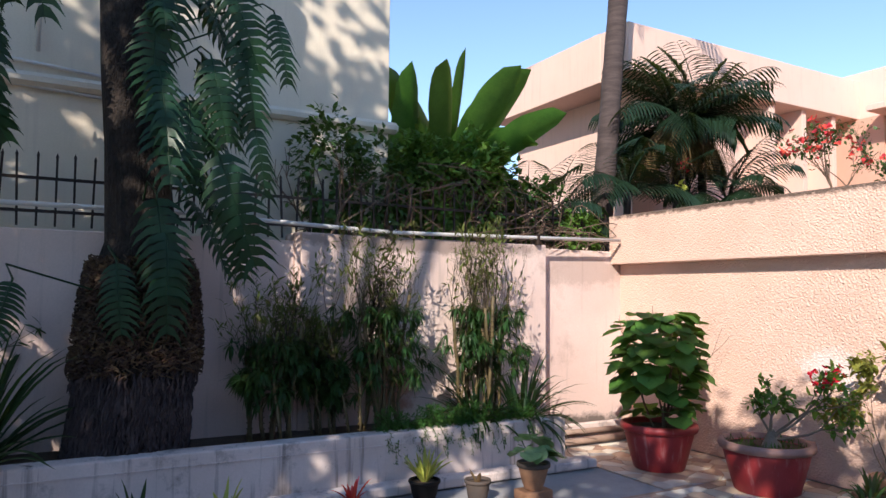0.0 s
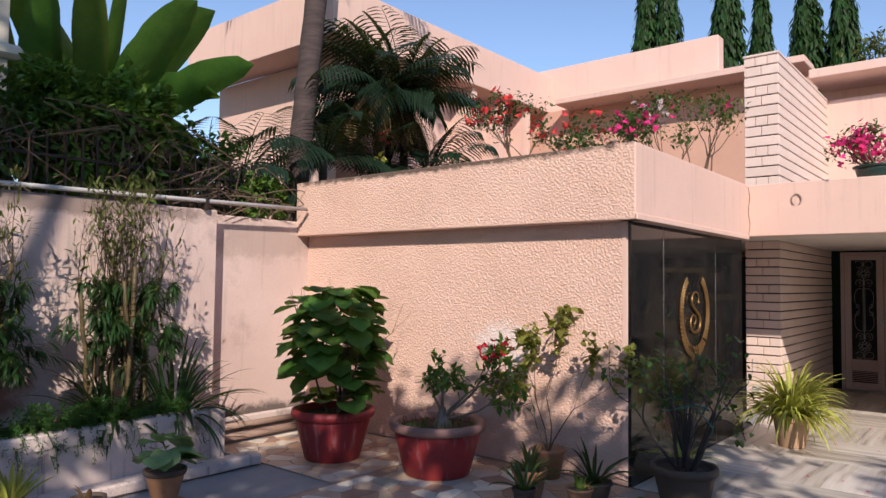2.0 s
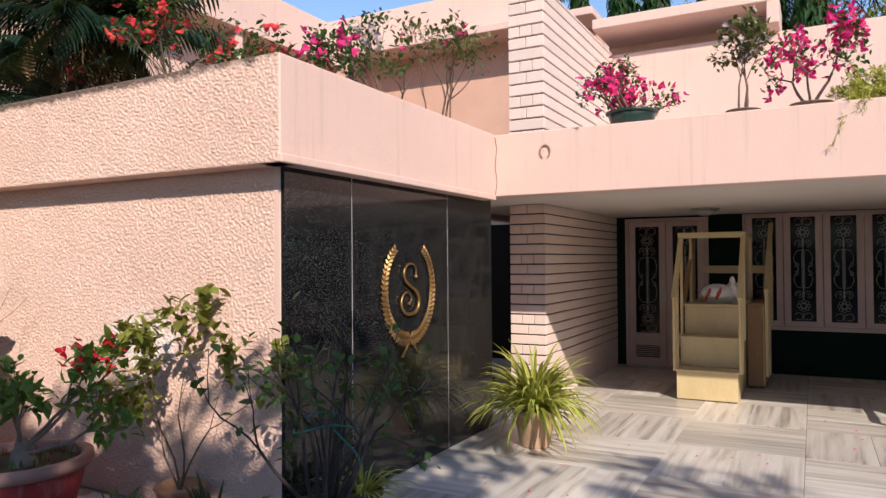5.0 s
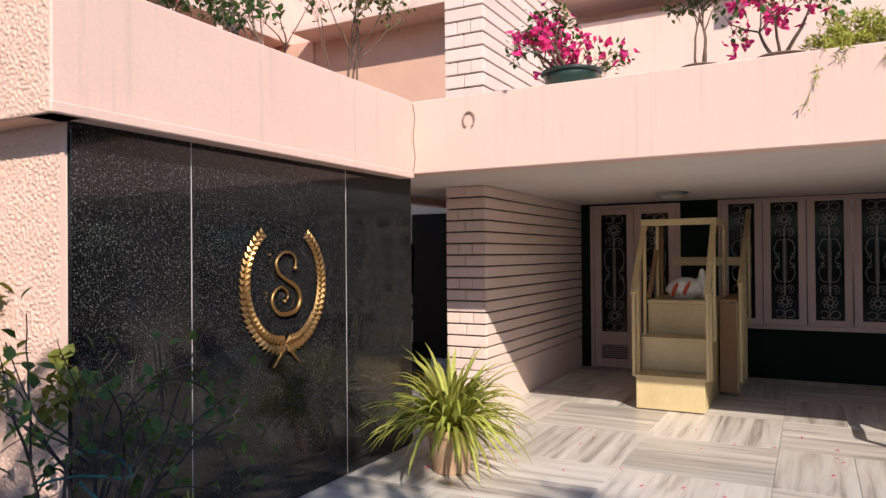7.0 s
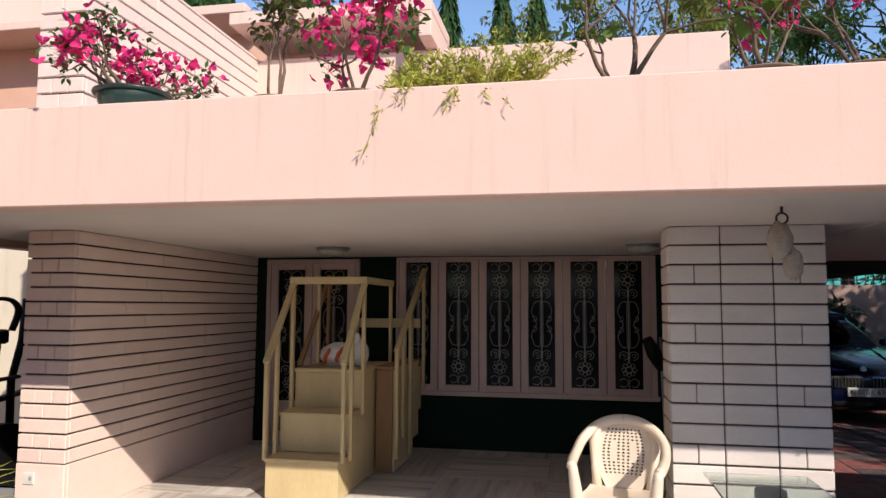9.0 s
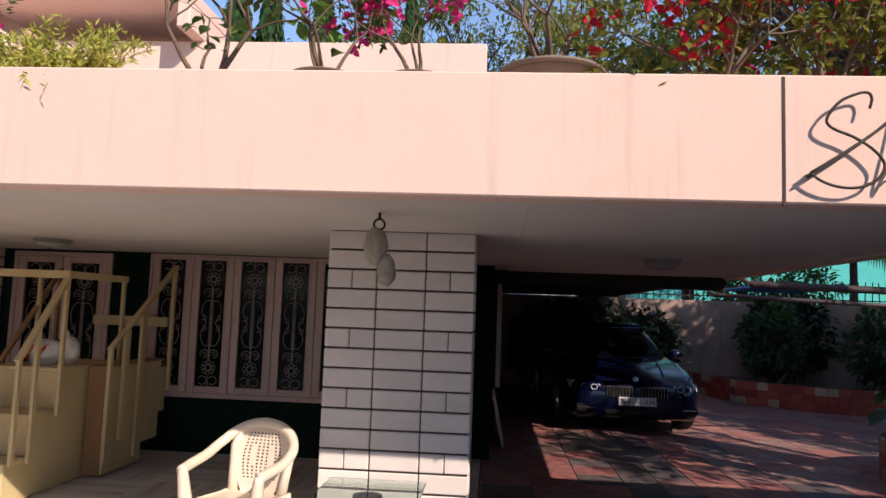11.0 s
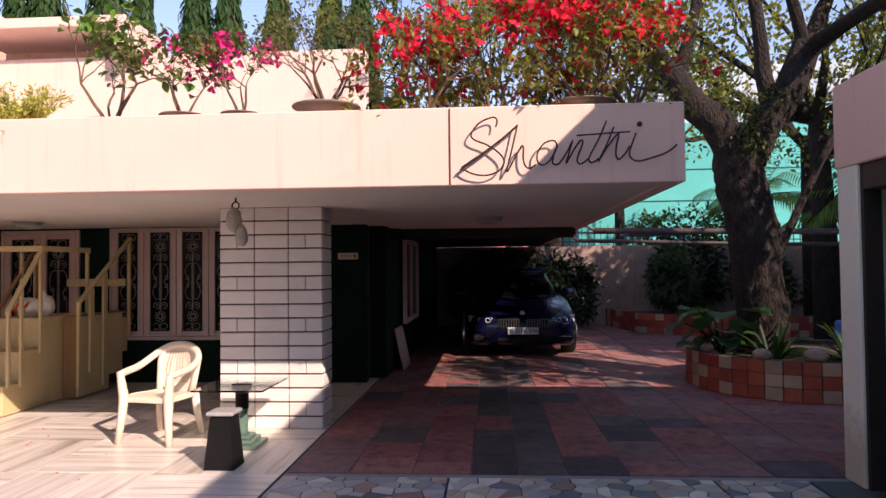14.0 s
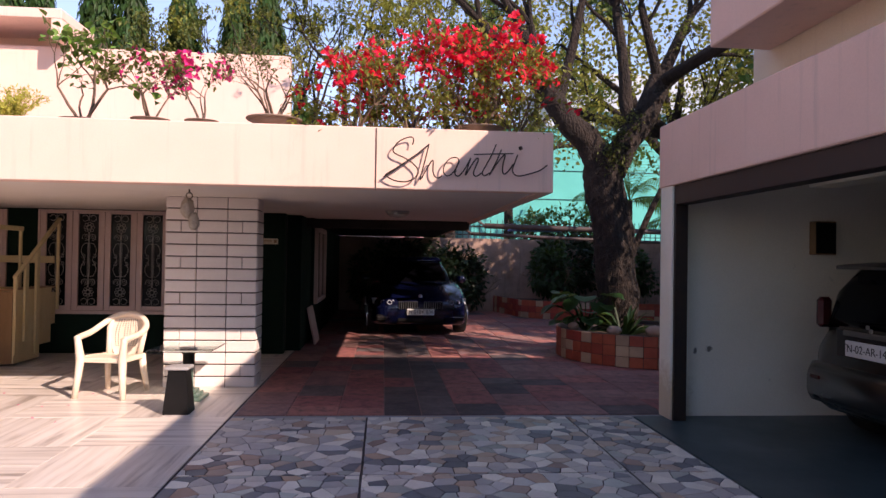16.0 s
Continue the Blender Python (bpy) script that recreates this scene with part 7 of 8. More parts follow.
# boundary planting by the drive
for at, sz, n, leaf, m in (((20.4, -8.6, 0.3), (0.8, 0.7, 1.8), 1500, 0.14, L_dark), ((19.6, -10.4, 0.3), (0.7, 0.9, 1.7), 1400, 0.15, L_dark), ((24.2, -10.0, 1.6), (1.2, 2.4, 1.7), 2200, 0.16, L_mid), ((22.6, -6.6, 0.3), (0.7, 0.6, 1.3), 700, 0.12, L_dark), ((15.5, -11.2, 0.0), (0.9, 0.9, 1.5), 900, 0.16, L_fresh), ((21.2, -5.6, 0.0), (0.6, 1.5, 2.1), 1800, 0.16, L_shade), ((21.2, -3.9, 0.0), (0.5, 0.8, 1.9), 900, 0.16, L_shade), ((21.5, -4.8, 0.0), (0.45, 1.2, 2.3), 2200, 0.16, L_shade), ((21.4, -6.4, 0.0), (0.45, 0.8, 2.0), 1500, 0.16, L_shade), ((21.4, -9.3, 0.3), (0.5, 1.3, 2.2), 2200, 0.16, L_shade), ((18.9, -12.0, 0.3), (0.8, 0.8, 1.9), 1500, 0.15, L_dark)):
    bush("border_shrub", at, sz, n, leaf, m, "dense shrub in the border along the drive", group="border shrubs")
palm((24.0, -12.0, 0), 3.4, 0.10, 18, 2.2, "feathery palm in front of the teal wall", L_fresh, droop=1.5, leaflet=0.45)
palm((16.8, -11.9, 0), 2.6, 0.07, 14, 1.8, "young feathery palm by the boundary", L_fresh, stems=((0, 0), (0.4, 0.4)), droop=1.4, leaflet=0.4)
blades("strap_plant", (12.4, -7.75, 0.37), "glossy strap-leaved clump in the round planter", 40, 0.55, 0.06, L_dark, 1.3, None, (0.4, 1.4), 0.1)
blades("strap_plant", (12.3, -8.6, 0.37), "strap-leaved clump at the planter rim", 46, 0.55, 0.05, L_dark, 1.3, None, (0.4, 1.4), 0.1)
L_taro = leaf_mat("taro_leaf", (0.03, 0.095, 0.035), (0.02, 0.06, 0.022))
taro = thing("taro_plant", (12.85, -7.3, 0.37), "broad-leaved taro in the round planter", "plant")
g, s = Geo(), Geo()
for k in range(30):
    a = rnd(0, 6.28)
    r, z = rnd(0.1, 0.5), rnd(0.15, 0.6)
    p = Vector((r * math.cos(a), r * math.sin(a), z))
    s.tube([(0, 0, 0), p * 0.6 + Vector((0, 0, 0.1)), p], 0.008, 5, caps=False)
    round_leaf(g, p, Vector((math.cos(a), math.sin(a), 0)), rnd(0.2, 0.34))
part("stalk", s, L_dark, taro)
part("foliage", g, L_taro, taro, smooth=True)

# shade trees behind the walk, whose shadows fall across the garden wall and the court
random.seed(61)
canopy((-4.2, 0.6, 0), "leafy shade tree behind the court", 3.6, [((0, 0, 5.0), 1.6), ((-0.8, 1.2, 5.5), 1.5), ((-2.2, 0.2, 5.0), 1.5), ((-1.5, -1.2, 6.2), 1.5), ((0.3, -0.2, 3.9), 1.2), ((-1.6, 1.0, 4.0), 1.3), ((-1.5, 0.8, 8.0), 1.7), ((-3.2, 1.0, 7.0), 1.7), ((-3.5, 0.5, 9.2), 1.7), ((0.9, -0.3, 5.4), 1.0), ((2.0, 1.0, 8.0), 1.0), ((1.8, 0.0, 9.0), 0.9), ((2.0, 1.7, 7.3), 0.9), ((1.2, 0.6, 8.6), 0.9), ((-0.6, 1.3, 9.0), 1.3), ((0.7, 1.5, 9.6), 1.0), ((-2.0, 1.3, 9.0), 1.5)], 220, 0.24)
flat = [((x + rnd(-0.2, 0.2), y + rnd(-0.2, 0.2), 6.0 + rnd(-0.25, 0.25)), rnd(0.42, 0.58)) for x in (0.4, 1.05, 1.7, 2.25) for y in (-1.5, -0.8, -0.1, 0.6, 1.2)]
flat += [((x + rnd(-0.15, 0.15), y + rnd(-0.15, 0.15), 6.0 + rnd(-0.15, 0.15)), rnd(0.38, 0.5)) for x in (2.5, 3.1, 3.7, 4.2) for y in (-1.4, -2.1)]
canopy((-3.2, -1.8, 0), "flat-crowned tree behind the walk", 4.4, flat, 400, 0.2)
canopy((-2.4, -5.2, 0), "leafy tree at the far side of the court", 4.2, [((2.0, -1.5, 6.5), 0.9), ((1.2, -0.9, 6.3), 0.7), ((-0.5, -0.5, 6.2), 1.2)], 420, 0.2)
# out-of-view trees, added to keep sun and sky light off the drive
for x, y in ((10.5, -15.5), (14.5, -16.0), (18.0, -16.5)):
    canopy((x, y, 0), "unseen tree added outside the boundary wall to darken the drive", 4.0, [((0, 0, 5.2), 1.7), ((1.3, 0.6, 6.0), 1.5), ((-1.2, 0.8, 5.8), 1.5), ((0.4, 1.2, 7.0), 1.5), ((1.0, -0.8, 7.4), 1.4), ((-0.8, 0.2, 4.0), 1.3), ((1.8, 1.4, 4.6), 1.3)], 620, 0.24)

# ---- driveway ----
M_carblue = mat("dark_blue_car_paint", (0.003, 0.006, 0.034), (0.002, 0.004, 0.026), 0.22, 3, 60, 0.0, metal=0.3, coat=0.4)
M_carbrown = mat("dark_brown_car_paint", (0.035, 0.025, 0.02), (0.028, 0.02, 0.016), 0.3, 3, 60, 0.0, metal=0.5, coat=1.0)
M_carglass = mat("car_glass", (0.002, 0.002, 0.003), None, 0.06, 3, 60, 0.0, spec=0.12)
M_tyre = mat("tyre_rubber", (0.015, 0.015, 0.015), None, 0.85, 8, 80, 0.3)
M_lens = mat("lamp_lens", (0.55, 0.58, 0.62), (0.4, 0.42, 0.46), 0.1, 8, 60, 0.0)
M_redlens = mat("red_lens", (0.07, 0.008, 0.008), None, 0.12, 8, 60, 0.0)


def loft(g, sections):
    """Skins rings of points, each with the same number of points."""
    n = len(sections[0])
    vs = [p for s in sections for p in s]
    fs = [tuple(range(n))[::-1], tuple((len(sections) - 1) * n + i for i in range(n))]
    for k in range(len(sections) - 1):
        for i in range(n):
            j = (i + 1) % n
            fs.append((k * n + i, k * n + j, (k + 1) * n + j, (k + 1) * n + i))
    return g.add(vs, fs)


def car_ring(x, half, z0, z1, r=0.3, n=7):
    """A rounded upright section across the car at x."""
    out = []
    h = z1 - z0
    for cy, cz, a0 in ((1, 1, 0), (-1, 1, 90), (-1, 0, 180), (1, 0, 270)):
        rr = min(r, h * 0.45, half * 0.6) * (1 if cz else 0.45)
        for k in range(n):
            a = radians(a0 + 90 * k / (n - 1))
            out.append((x, cy * (half - rr) + rr * math.cos(a), (z1 - rr if cz else z0 + rr) + rr * math.sin(a)))
    return out


def letters(body, size, m, parent, at, turn):
    cu = bpy.data.curves.new("text", "FONT")
    cu.body, cu.size, cu.align_x, cu.align_y, cu.extrude = body, size, "CENTER", "CENTER", 0.001
    tmp = bpy.data.objects.new("text", cu)
    scene.collection.objects.link(tmp)
    me = bpy.data.meshes.new_from_object(tmp.evaluated_get(bpy.context.evaluated_depsgraph_get()))
    bpy.data.objects.remove(tmp)
    me.materials.clear()
    me.materials.append(m)
    ob = new("lettering", me)
    ob.parent = parent
    ob.matrix_basis = pose(*at, *turn)
    return ob


def wheel(car, x, y, r=0.33, w=0.22):
    s = 1 if y > 0 else -1
    ty = part("tyre", Geo().lathe([(r * 0.62, -w / 2), (r * 0.93, -w / 2), (r, -w / 2 + 0.03), (r, w / 2 - 0.03), (r * 0.93, w / 2), (r * 0.62, w / 2)], 28), M_tyre, car, smooth=True)
    ty.matrix_basis = pose(x, y, r, 90, 0, 0)
    g = Geo().lathe([(0, 0.02), (0.05, 0.03), (0.06, 0.0), (r * 0.58, -0.01), (r * 0.64, 0.03), (r * 0.64, -0.05), (0, -0.05)], 24)
    for k in range(5):
        g.box(0.04, r * 0.6, -0.025, 0.025, 0.0, 0.035, 0.006, pose(0, 0, 0, 0, 0, 72 * k))
    rim = part("rim", g, M_chrome, ty)
    rim.matrix_basis = pose(0, 0, -s * w / 2, 180 if s > 0 else 0, 0, 0)


# dark blue saloon; local x runs from nose to tail
car = thing("saloon_car", (15.50, -4.93, 0), "shiny dark blue saloon car parked under the carport", "car", turn=2)
st = [(0.0, 0.62, 0.30, 0.62, 0.18), (0.05, 0.76, 0.24, 0.70, 0.2), (0.18, 0.86, 0.20, 0.76, 0.2), (0.5, 0.915, 0.18, 0.84, 0.16), (1.0, 0.93, 0.18, 0.93, 0.14), (1.5, 0.93, 0.18, 0.985, 0.14), (2.5, 0.935, 0.18, 1.0, 0.14),
      (3.6, 0.93, 0.18, 1.02, 0.14), (4.4, 0.90, 0.22, 1.02, 0.16), (4.8, 0.82, 0.28, 0.98, 0.18), (4.93, 0.70, 0.34, 0.88, 0.2)]
part("body", loft(Geo(), [car_ring(*s) for s in st]), M_carblue, car, smooth=True)
for s in (-1, 1):
    part("hood_crease", Geo().tube([(0.25, s * 0.42, 0.785), (0.8, s * 0.50, 0.905), (1.35, s * 0.56, 0.975)], 0.012, 6), M_carblue, car, smooth=True)
cab = [(1.40, 0.74, 0.90, 0.99, 0.05), (1.75, 0.73, 0.92, 1.22, 0.16), (2.15, 0.69, 0.92, 1.42, 0.2), (2.7, 0.67, 0.92, 1.475, 0.22), (3.4, 0.67, 0.92, 1.45, 0.22), (4.0, 0.70, 0.92, 1.24, 0.2), (4.45, 0.72, 0.92, 1.03, 0.08)]
part("windscreen", loft(Geo(), [car_ring(*s) for s in cab]), M_carglass, car, "dark car windows", smooth=True)
part("roof", loft(Geo(), [car_ring(2.12, 0.62, 1.395, 1.435, 0.02), car_ring(2.7, 0.62, 1.44, 1.492, 0.02), car_ring(3.4, 0.62, 1.42, 1.468, 0.02), car_ring(3.75, 0.62, 1.32, 1.37, 0.02)]), M_carblue, car, smooth=True)
for s in (-1, 1):
    gr = part("grille", Geo().box(-0.012, 0.06, s * 0.235 - 0.20, s * 0.235 + 0.20, 0.49, 0.655, 0.03), M_chrome, car, "chrome-rimmed kidney grille")
    part("grille_mesh", Geo().box(-0.016, 0.0, s * 0.235 - 0.182, s * 0.235 + 0.182, 0.505, 0.64, 0.02), M_black, gr)
    for k in range(9):
        part("bar", Geo().box(-0.024, -0.014, s * 0.235 - 0.168 + k * 0.042 - 0.005, s * 0.235 - 0.168 + k * 0.042 + 0.005, 0.51, 0.635, 0.003), M_chrome, gr)
    hl = part("headlight", Geo().add([(0.0, s * 0.47, 0.575), (0.05, s * 0.66, 0.565), (0.24, s * 0.885, 0.60), (0.36, s * 0.912, 0.70), (0.20, s * 0.83, 0.705), (0.02, s * 0.5, 0.675), (0.2, s * 0.47, 0.6), (0.35, s * 0.8, 0.62)],
                                     [(0, 1, 5), (1, 4, 5), (1, 2, 4), (2, 3, 4), (0, 5, 6), (5, 4, 7, 6), (4, 3, 7), (0, 6, 7, 1), (1, 7, 2), (2, 7, 3)]), M_lens, car, "clear headlight")
    for k, y in enumerate((0.58, 0.70)):
        part("lamp_ring", Geo().tube([(-0.005 + k * 0.07, s * y + 0.042 * math.cos(a * 0.52), 0.635 + 0.036 * math.sin(a * 0.52)) for a in range(13)], 0.007, 6), M_lens, hl)
    part("air_inlet", Geo().box(0.01, 0.12, s * 0.68 - 0.15, s * 0.68 + 0.15, 0.28, 0.40, 0.03), M_black, car)
    part("inlet_trim", Geo().box(0.0, 0.05, s * 0.68 - 0.13, s * 0.68 + 0.13, 0.352, 0.366, 0.004), M_chrome, car)
    mir = part("wing_mirror", lumpy(0.1, (0.7, 1.1, 0.75), 2.0, 8, 0.03), M_carblue, car, smooth=True)
    mir.location = (1.75, s * 1.02, 1.03)
    for x in (0.88, 3.85):
        wheel(car, x, s * 0.86)
part("bumper_inlet", Geo().box(-0.008, 0.1, -0.45, 0.45, 0.26, 0.36, 0.03), M_black, car)
roundel = part("badge", Geo().lathe([(0, 0.0), (0.04, 0.0), (0.04, 0.008), (0, 0.012)], 16), M_chrome, car)
roundel.matrix_basis = pose(0.11, 0, 0.745, 0, -70, 0)
np_ = part("number_plate", Geo().box(-0.032, -0.02, -0.255, 0.255, 0.40, 0.515, 0.004), M_plate, car, "white plate reading TN 01 BK 6363")
letters("TN 01BK 6363", 0.092, M_text, np_, (-0.0335, 0, 0.457), (90, 0, -90))

# brown hatchback in the garage; tail towards the court
hb = thing("hatchback_car", (7.48, -7.92, 0), "dark brown hatchback parked nose-in in the garage", "car", turn=-90)
st = [(0.0, 0.62, 0.34, 0.72, 0.2), (0.04, 0.72, 0.28, 0.86, 0.2), (0.15, 0.79, 0.22, 0.95, 0.18), (0.5, 0.82, 0.18, 0.97, 0.14), (1.6, 0.83, 0.18, 0.96, 0.14), (2.6, 0.83, 0.18, 0.94, 0.14), (3.3, 0.80, 0.2, 0.86, 0.16), (3.65, 0.68, 0.3, 0.72, 0.2)]
part("body", loft(Geo(), [car_ring(*s) for s in st]), M_carbrown, hb, smooth=True)
cab = [(0.10, 0.66, 0.85, 1.02, 0.1), (0.16, 0.66, 0.88, 1.28, 0.16), (0.30, 0.65, 0.88, 1.44, 0.18), (1.2, 0.64, 0.88, 1.50, 0.2), (2.0, 0.64, 0.88, 1.42, 0.2), (2.75, 0.68, 0.88, 0.98, 0.1)]
part("window_band", loft(Geo(), [car_ring(*s) for s in cab]), M_carglass, hb, "dark car windows", smooth=True)
part("roof", loft(Geo(), [car_ring(0.12, 0.60, 1.42, 1.455, 0.02), car_ring(0.5, 0.60, 1.45, 1.49, 0.02), car_ring(1.3, 0.60, 1.47, 1.515, 0.02), car_ring(2.0, 0.60, 1.40, 1.44, 0.02)]), M_carbrown, hb, smooth=True)
part("tailgate", Geo().box(-0.012, 0.05, -0.42, 0.42, 0.70, 0.96, 0.03), M_carbrown, hb)
part("bumper", loft(Geo(), [car_ring(-0.07, 0.70, 0.36, 0.60, 0.1), car_ring(0.0, 0.78, 0.30, 0.64, 0.1), car_ring(0.3, 0.835, 0.28, 0.64, 0.1)]), M_carbrown, hb, smooth=True)
part("trim_bar", Geo().box(-0.03, 0.0, -0.3, 0.3, 0.895, 0.935, 0.008), M_chrome, hb)
bd = part("badge", Geo().box(-0.028, -0.015, -0.035, 0.0, 0.94, 0.97, 0.004).box(-0.028, -0.015, 0.0, 0.035, 0.965, 0.995, 0.004), M_chrome, hb)
for s in (-1, 1):
    part("tail_light", Geo().box(0.03, 0.16, s * 0.715 - 0.04, s * 0.715 + 0.04, 0.92, 1.18, 0.03), M_redlens, hb, "red tail light")
    part("reflector", Geo().box(-0.085, -0.03, s * 0.58 - 0.06, s * 0.58 + 0.06, 0.50, 0.53, 0.006), M_redlens, hb)
    for x in (0.62, 3.0):
        wheel(hb, x, s * 0.75, 0.29, 0.18)
np2 = part("number_plate", Geo().box(-0.034, -0.018, -0.26, 0.26, 0.735, 0.86, 0.004), M_plate, hb, "white plate reading TN-02-AR-1415")
letters("TN-02-AR-1415", 0.088, M_text, np2, (-0.0355, 0, 0.797), (90, 0, -90))

# garage fittings
mb = thing("meter_box", (8.88, -8.42, 1.55), "dark wooden box on the white garage wall", "box")
part("case", Geo().box(-0.09, 0, -0.11, 0.11, 0, 0.32, 0.006), M_brownwood, mb)
part("lid", Geo().box(-0.10, -0.09, -0.10, 0.10, 0.012, 0.308, 0.004), M_black, mb)
structure("trim_shutter_rail", Geo().box(8.68, 8.716, YR - 0.14, YR - 0.02, 0, 2.165, 0.003).box(-5, 8.68, YR - 0.17, YR - 0.02, 1.99, 2.16, 0.004), M_iron, "black steel shutter guide round the garage opening", "shutter")

# driveway wall: window and bench, name plate
w2 = structure("window_2", Geo().box(15.0, 16.9, -3.06, -2.99, 0.62, 0.70, 0.004).box(15.0, 16.9, -3.06, -2.99, 1.92, 2.0, 0.004).box(15.0, 15.08, -3.06, -2.99, 0.70, 1.92, 0.004).box(16.82, 16.9, -3.06, -2.99, 0.70, 1.92, 0.004).box(15.9, 15.97, -3.05, -2.99, 0.70, 1.92, 0.004), M_mauve, "pinkish window frame in the green driveway wall", "window")
for x0, x1 in ((15.08, 15.9), (15.97, 16.82)):
    part("pane", Geo().box(x0, x1, -3.015, -3.003, 0.70, 1.92), M_darkglass, w2)
plate = thing("name_plate", (XW - 0.001, -2.50, 1.635), "small cream house plate on the green wall", "plate")
part("board", Geo().box(-0.012, 0, -0.15, 0.12, 0, 0.085, 0.003), M_cream, plate)
part("mark", Geo().box(-0.015, -0.012, -0.13, -0.09, 0.02, 0.065).box(-0.015, -0.012, -0.06, 0.09, 0.03, 0.038).box(-0.015, -0.012, -0.06, 0.09, 0.05, 0.058), M_brownwood, plate, "unreadable dark lettering")
bench = thing("leaning_board", (14.2, -3.12, 0), "pale board leaning against the green wall", "board")
part("panel", Geo().box(0, 0.75, 0, 0.03, 0, 0.62, 0.004, pose(0, 0, 0, -12, 0, 0)), M_mauve, bench)


# tiled planters
def tile(parent, m4, w, h, material):
    key = ("tile", round(w, 3), round(h, 3), material.name)
    if key not in BLOCKS:
        g = Geo().box(-w / 2, w / 2, -0.012, 0, -h / 2, h / 2, 0.004)
        me = bpy.data.meshes.new("tile")
        me.from_pydata(g.v, [], g.f)
        me.materials.append(material)
        BLOCKS[key] = me
    ob = new("tile", BLOCKS[key])
    ob.matrix_basis = m4
    ob.parent = parent


TREE = Vector((13.2, -7.9, 0))
PC, PR = Vector((12.98, -8.32, 0)), 1.38
gp = Geo()
outer = [(PR * math.cos(math.pi * k / 24), PR * math.sin(math.pi * k / 24)) for k in range(48)]
inner = [(x * 0.9, y * 0.9) for x, y in outer]
for k in range(48):
    a, b = k, (k + 1) % 48
    gp.add([(*outer[a], 0), (*outer[b], 0), (*outer[b], 0.44), (*outer[a], 0.44), (*inner[a], 0.44), (*inner[b], 0.44), (*inner[a], 0.3), (*inner[b], 0.3)], [(0, 1, 2, 3), (3, 2, 5, 4), (4, 5, 7, 6)])
gp.prism(inner, 0.28, 0.36)
round_planter = thing("round_planter", PC, "round planter faced with red and buff checked tiles", "planter")
part("wall", gp, M_joint, round_planter)
NT = 46
for k in range(NT):
    for r in range(3):
        a = 2 * math.pi * (k + 0.5) / NT
        mm = M_buff if (k * 2 + r * 3 + (k * r) % 2) % 3 == 0 else M_red
        tile(round_planter, pose(PR * math.cos(a) * 1.002, PR * math.sin(a) * 1.002, 0.075 + r * 0.147, 0, 0, math.degrees(a) + 90), 0.182, 0.141, mm)
part("soil", Geo().prism(inner, 0.30, 0.385), M_soil, round_planter, "dark soil")
for x, y, s in ((12.0, -7.45, 0.1), (12.75, -7.08, 0.08), (11.78, -7.95, 0.12)):
    stn = thing("stone", (x, y, 0.44), "rounded brown stone on the planter rim", "stone", "stones on the planter rim")
    o = part("rock", lumpy(s, (1.2, 1.0, 0.7), x * 3, 10, 0.15), M_stone, stn, smooth=True)
    o.location = (0, 0, s * 0.5)


def straight_planter(p, q, h, back):
    p, q = Vector(p), Vector(q)
    ln = (q - p).length
    ang = math.degrees(math.atan2(q.y - p.y, q.x - p.x))
    t = thing("tiled_planter", p, "long low planter faced with red and buff tiles", "planter", "tiled planters by the drive", turn=ang)
    part("wall", Geo().box(0, ln, 0.0, 0.1, 0, h - 0.006, 0.005), M_joint, t)
    part("soil", Geo().box(0, ln, 0.1, back, 0, h - 0.08), M_soil, t)
    n = int(ln / 0.19)
    for k in range(n):
        for r in range(3):
            tile(t, pose((k + 0.5) * ln / n, 0.0, h * (r + 0.5) / 3, 0, 0, 0), ln / n - 0.006, h / 3 - 0.006, M_buff if random.random() < 0.28 else M_red)


straight_planter((24.0, -6.95, 0), (20.0, -7.75, 0), 0.45, 1.2)
straight_planter((18.95, -9.0, 0), (18.6, -12.5, 0), 0.45, 1.2)
straight_planter((20.0, -7.75, 0), (18.95, -9.0, 0), 0.45, 1.2)

# overhead pipes
for nm, pts, r in (("drive_pipe", [(14.0, -5.9, 2.02), (14.6, -9.0, 2.0), (15.2, -13.0, 1.98)], 0.045), ("drive_pipe", [(15.0, -5.8, 1.92), (15.4, -9.0, 1.84), (15.8, -13.0, 1.82)], 0.03)):
    pp = thing(nm, pts[0], "dark overhead pipe crossing beside the drive", "pipe", "overhead pipes")
    o = Vector(pts[0])
    part("tube", Geo().tube([Vector(p) - o for p in pts], r, 8), M_darkpipe, pp, smooth=True)
    part("bracket", Geo().tube([Vector(pts[2]) - o, Vector((pts[2][0], pts[2][1], 1.9)) - o], 0.02, 6).tube([Vector((0, 0, 0)), Vector((0, 0.15, 0.1))], 0.02, 6), M_darkpipe, pp)


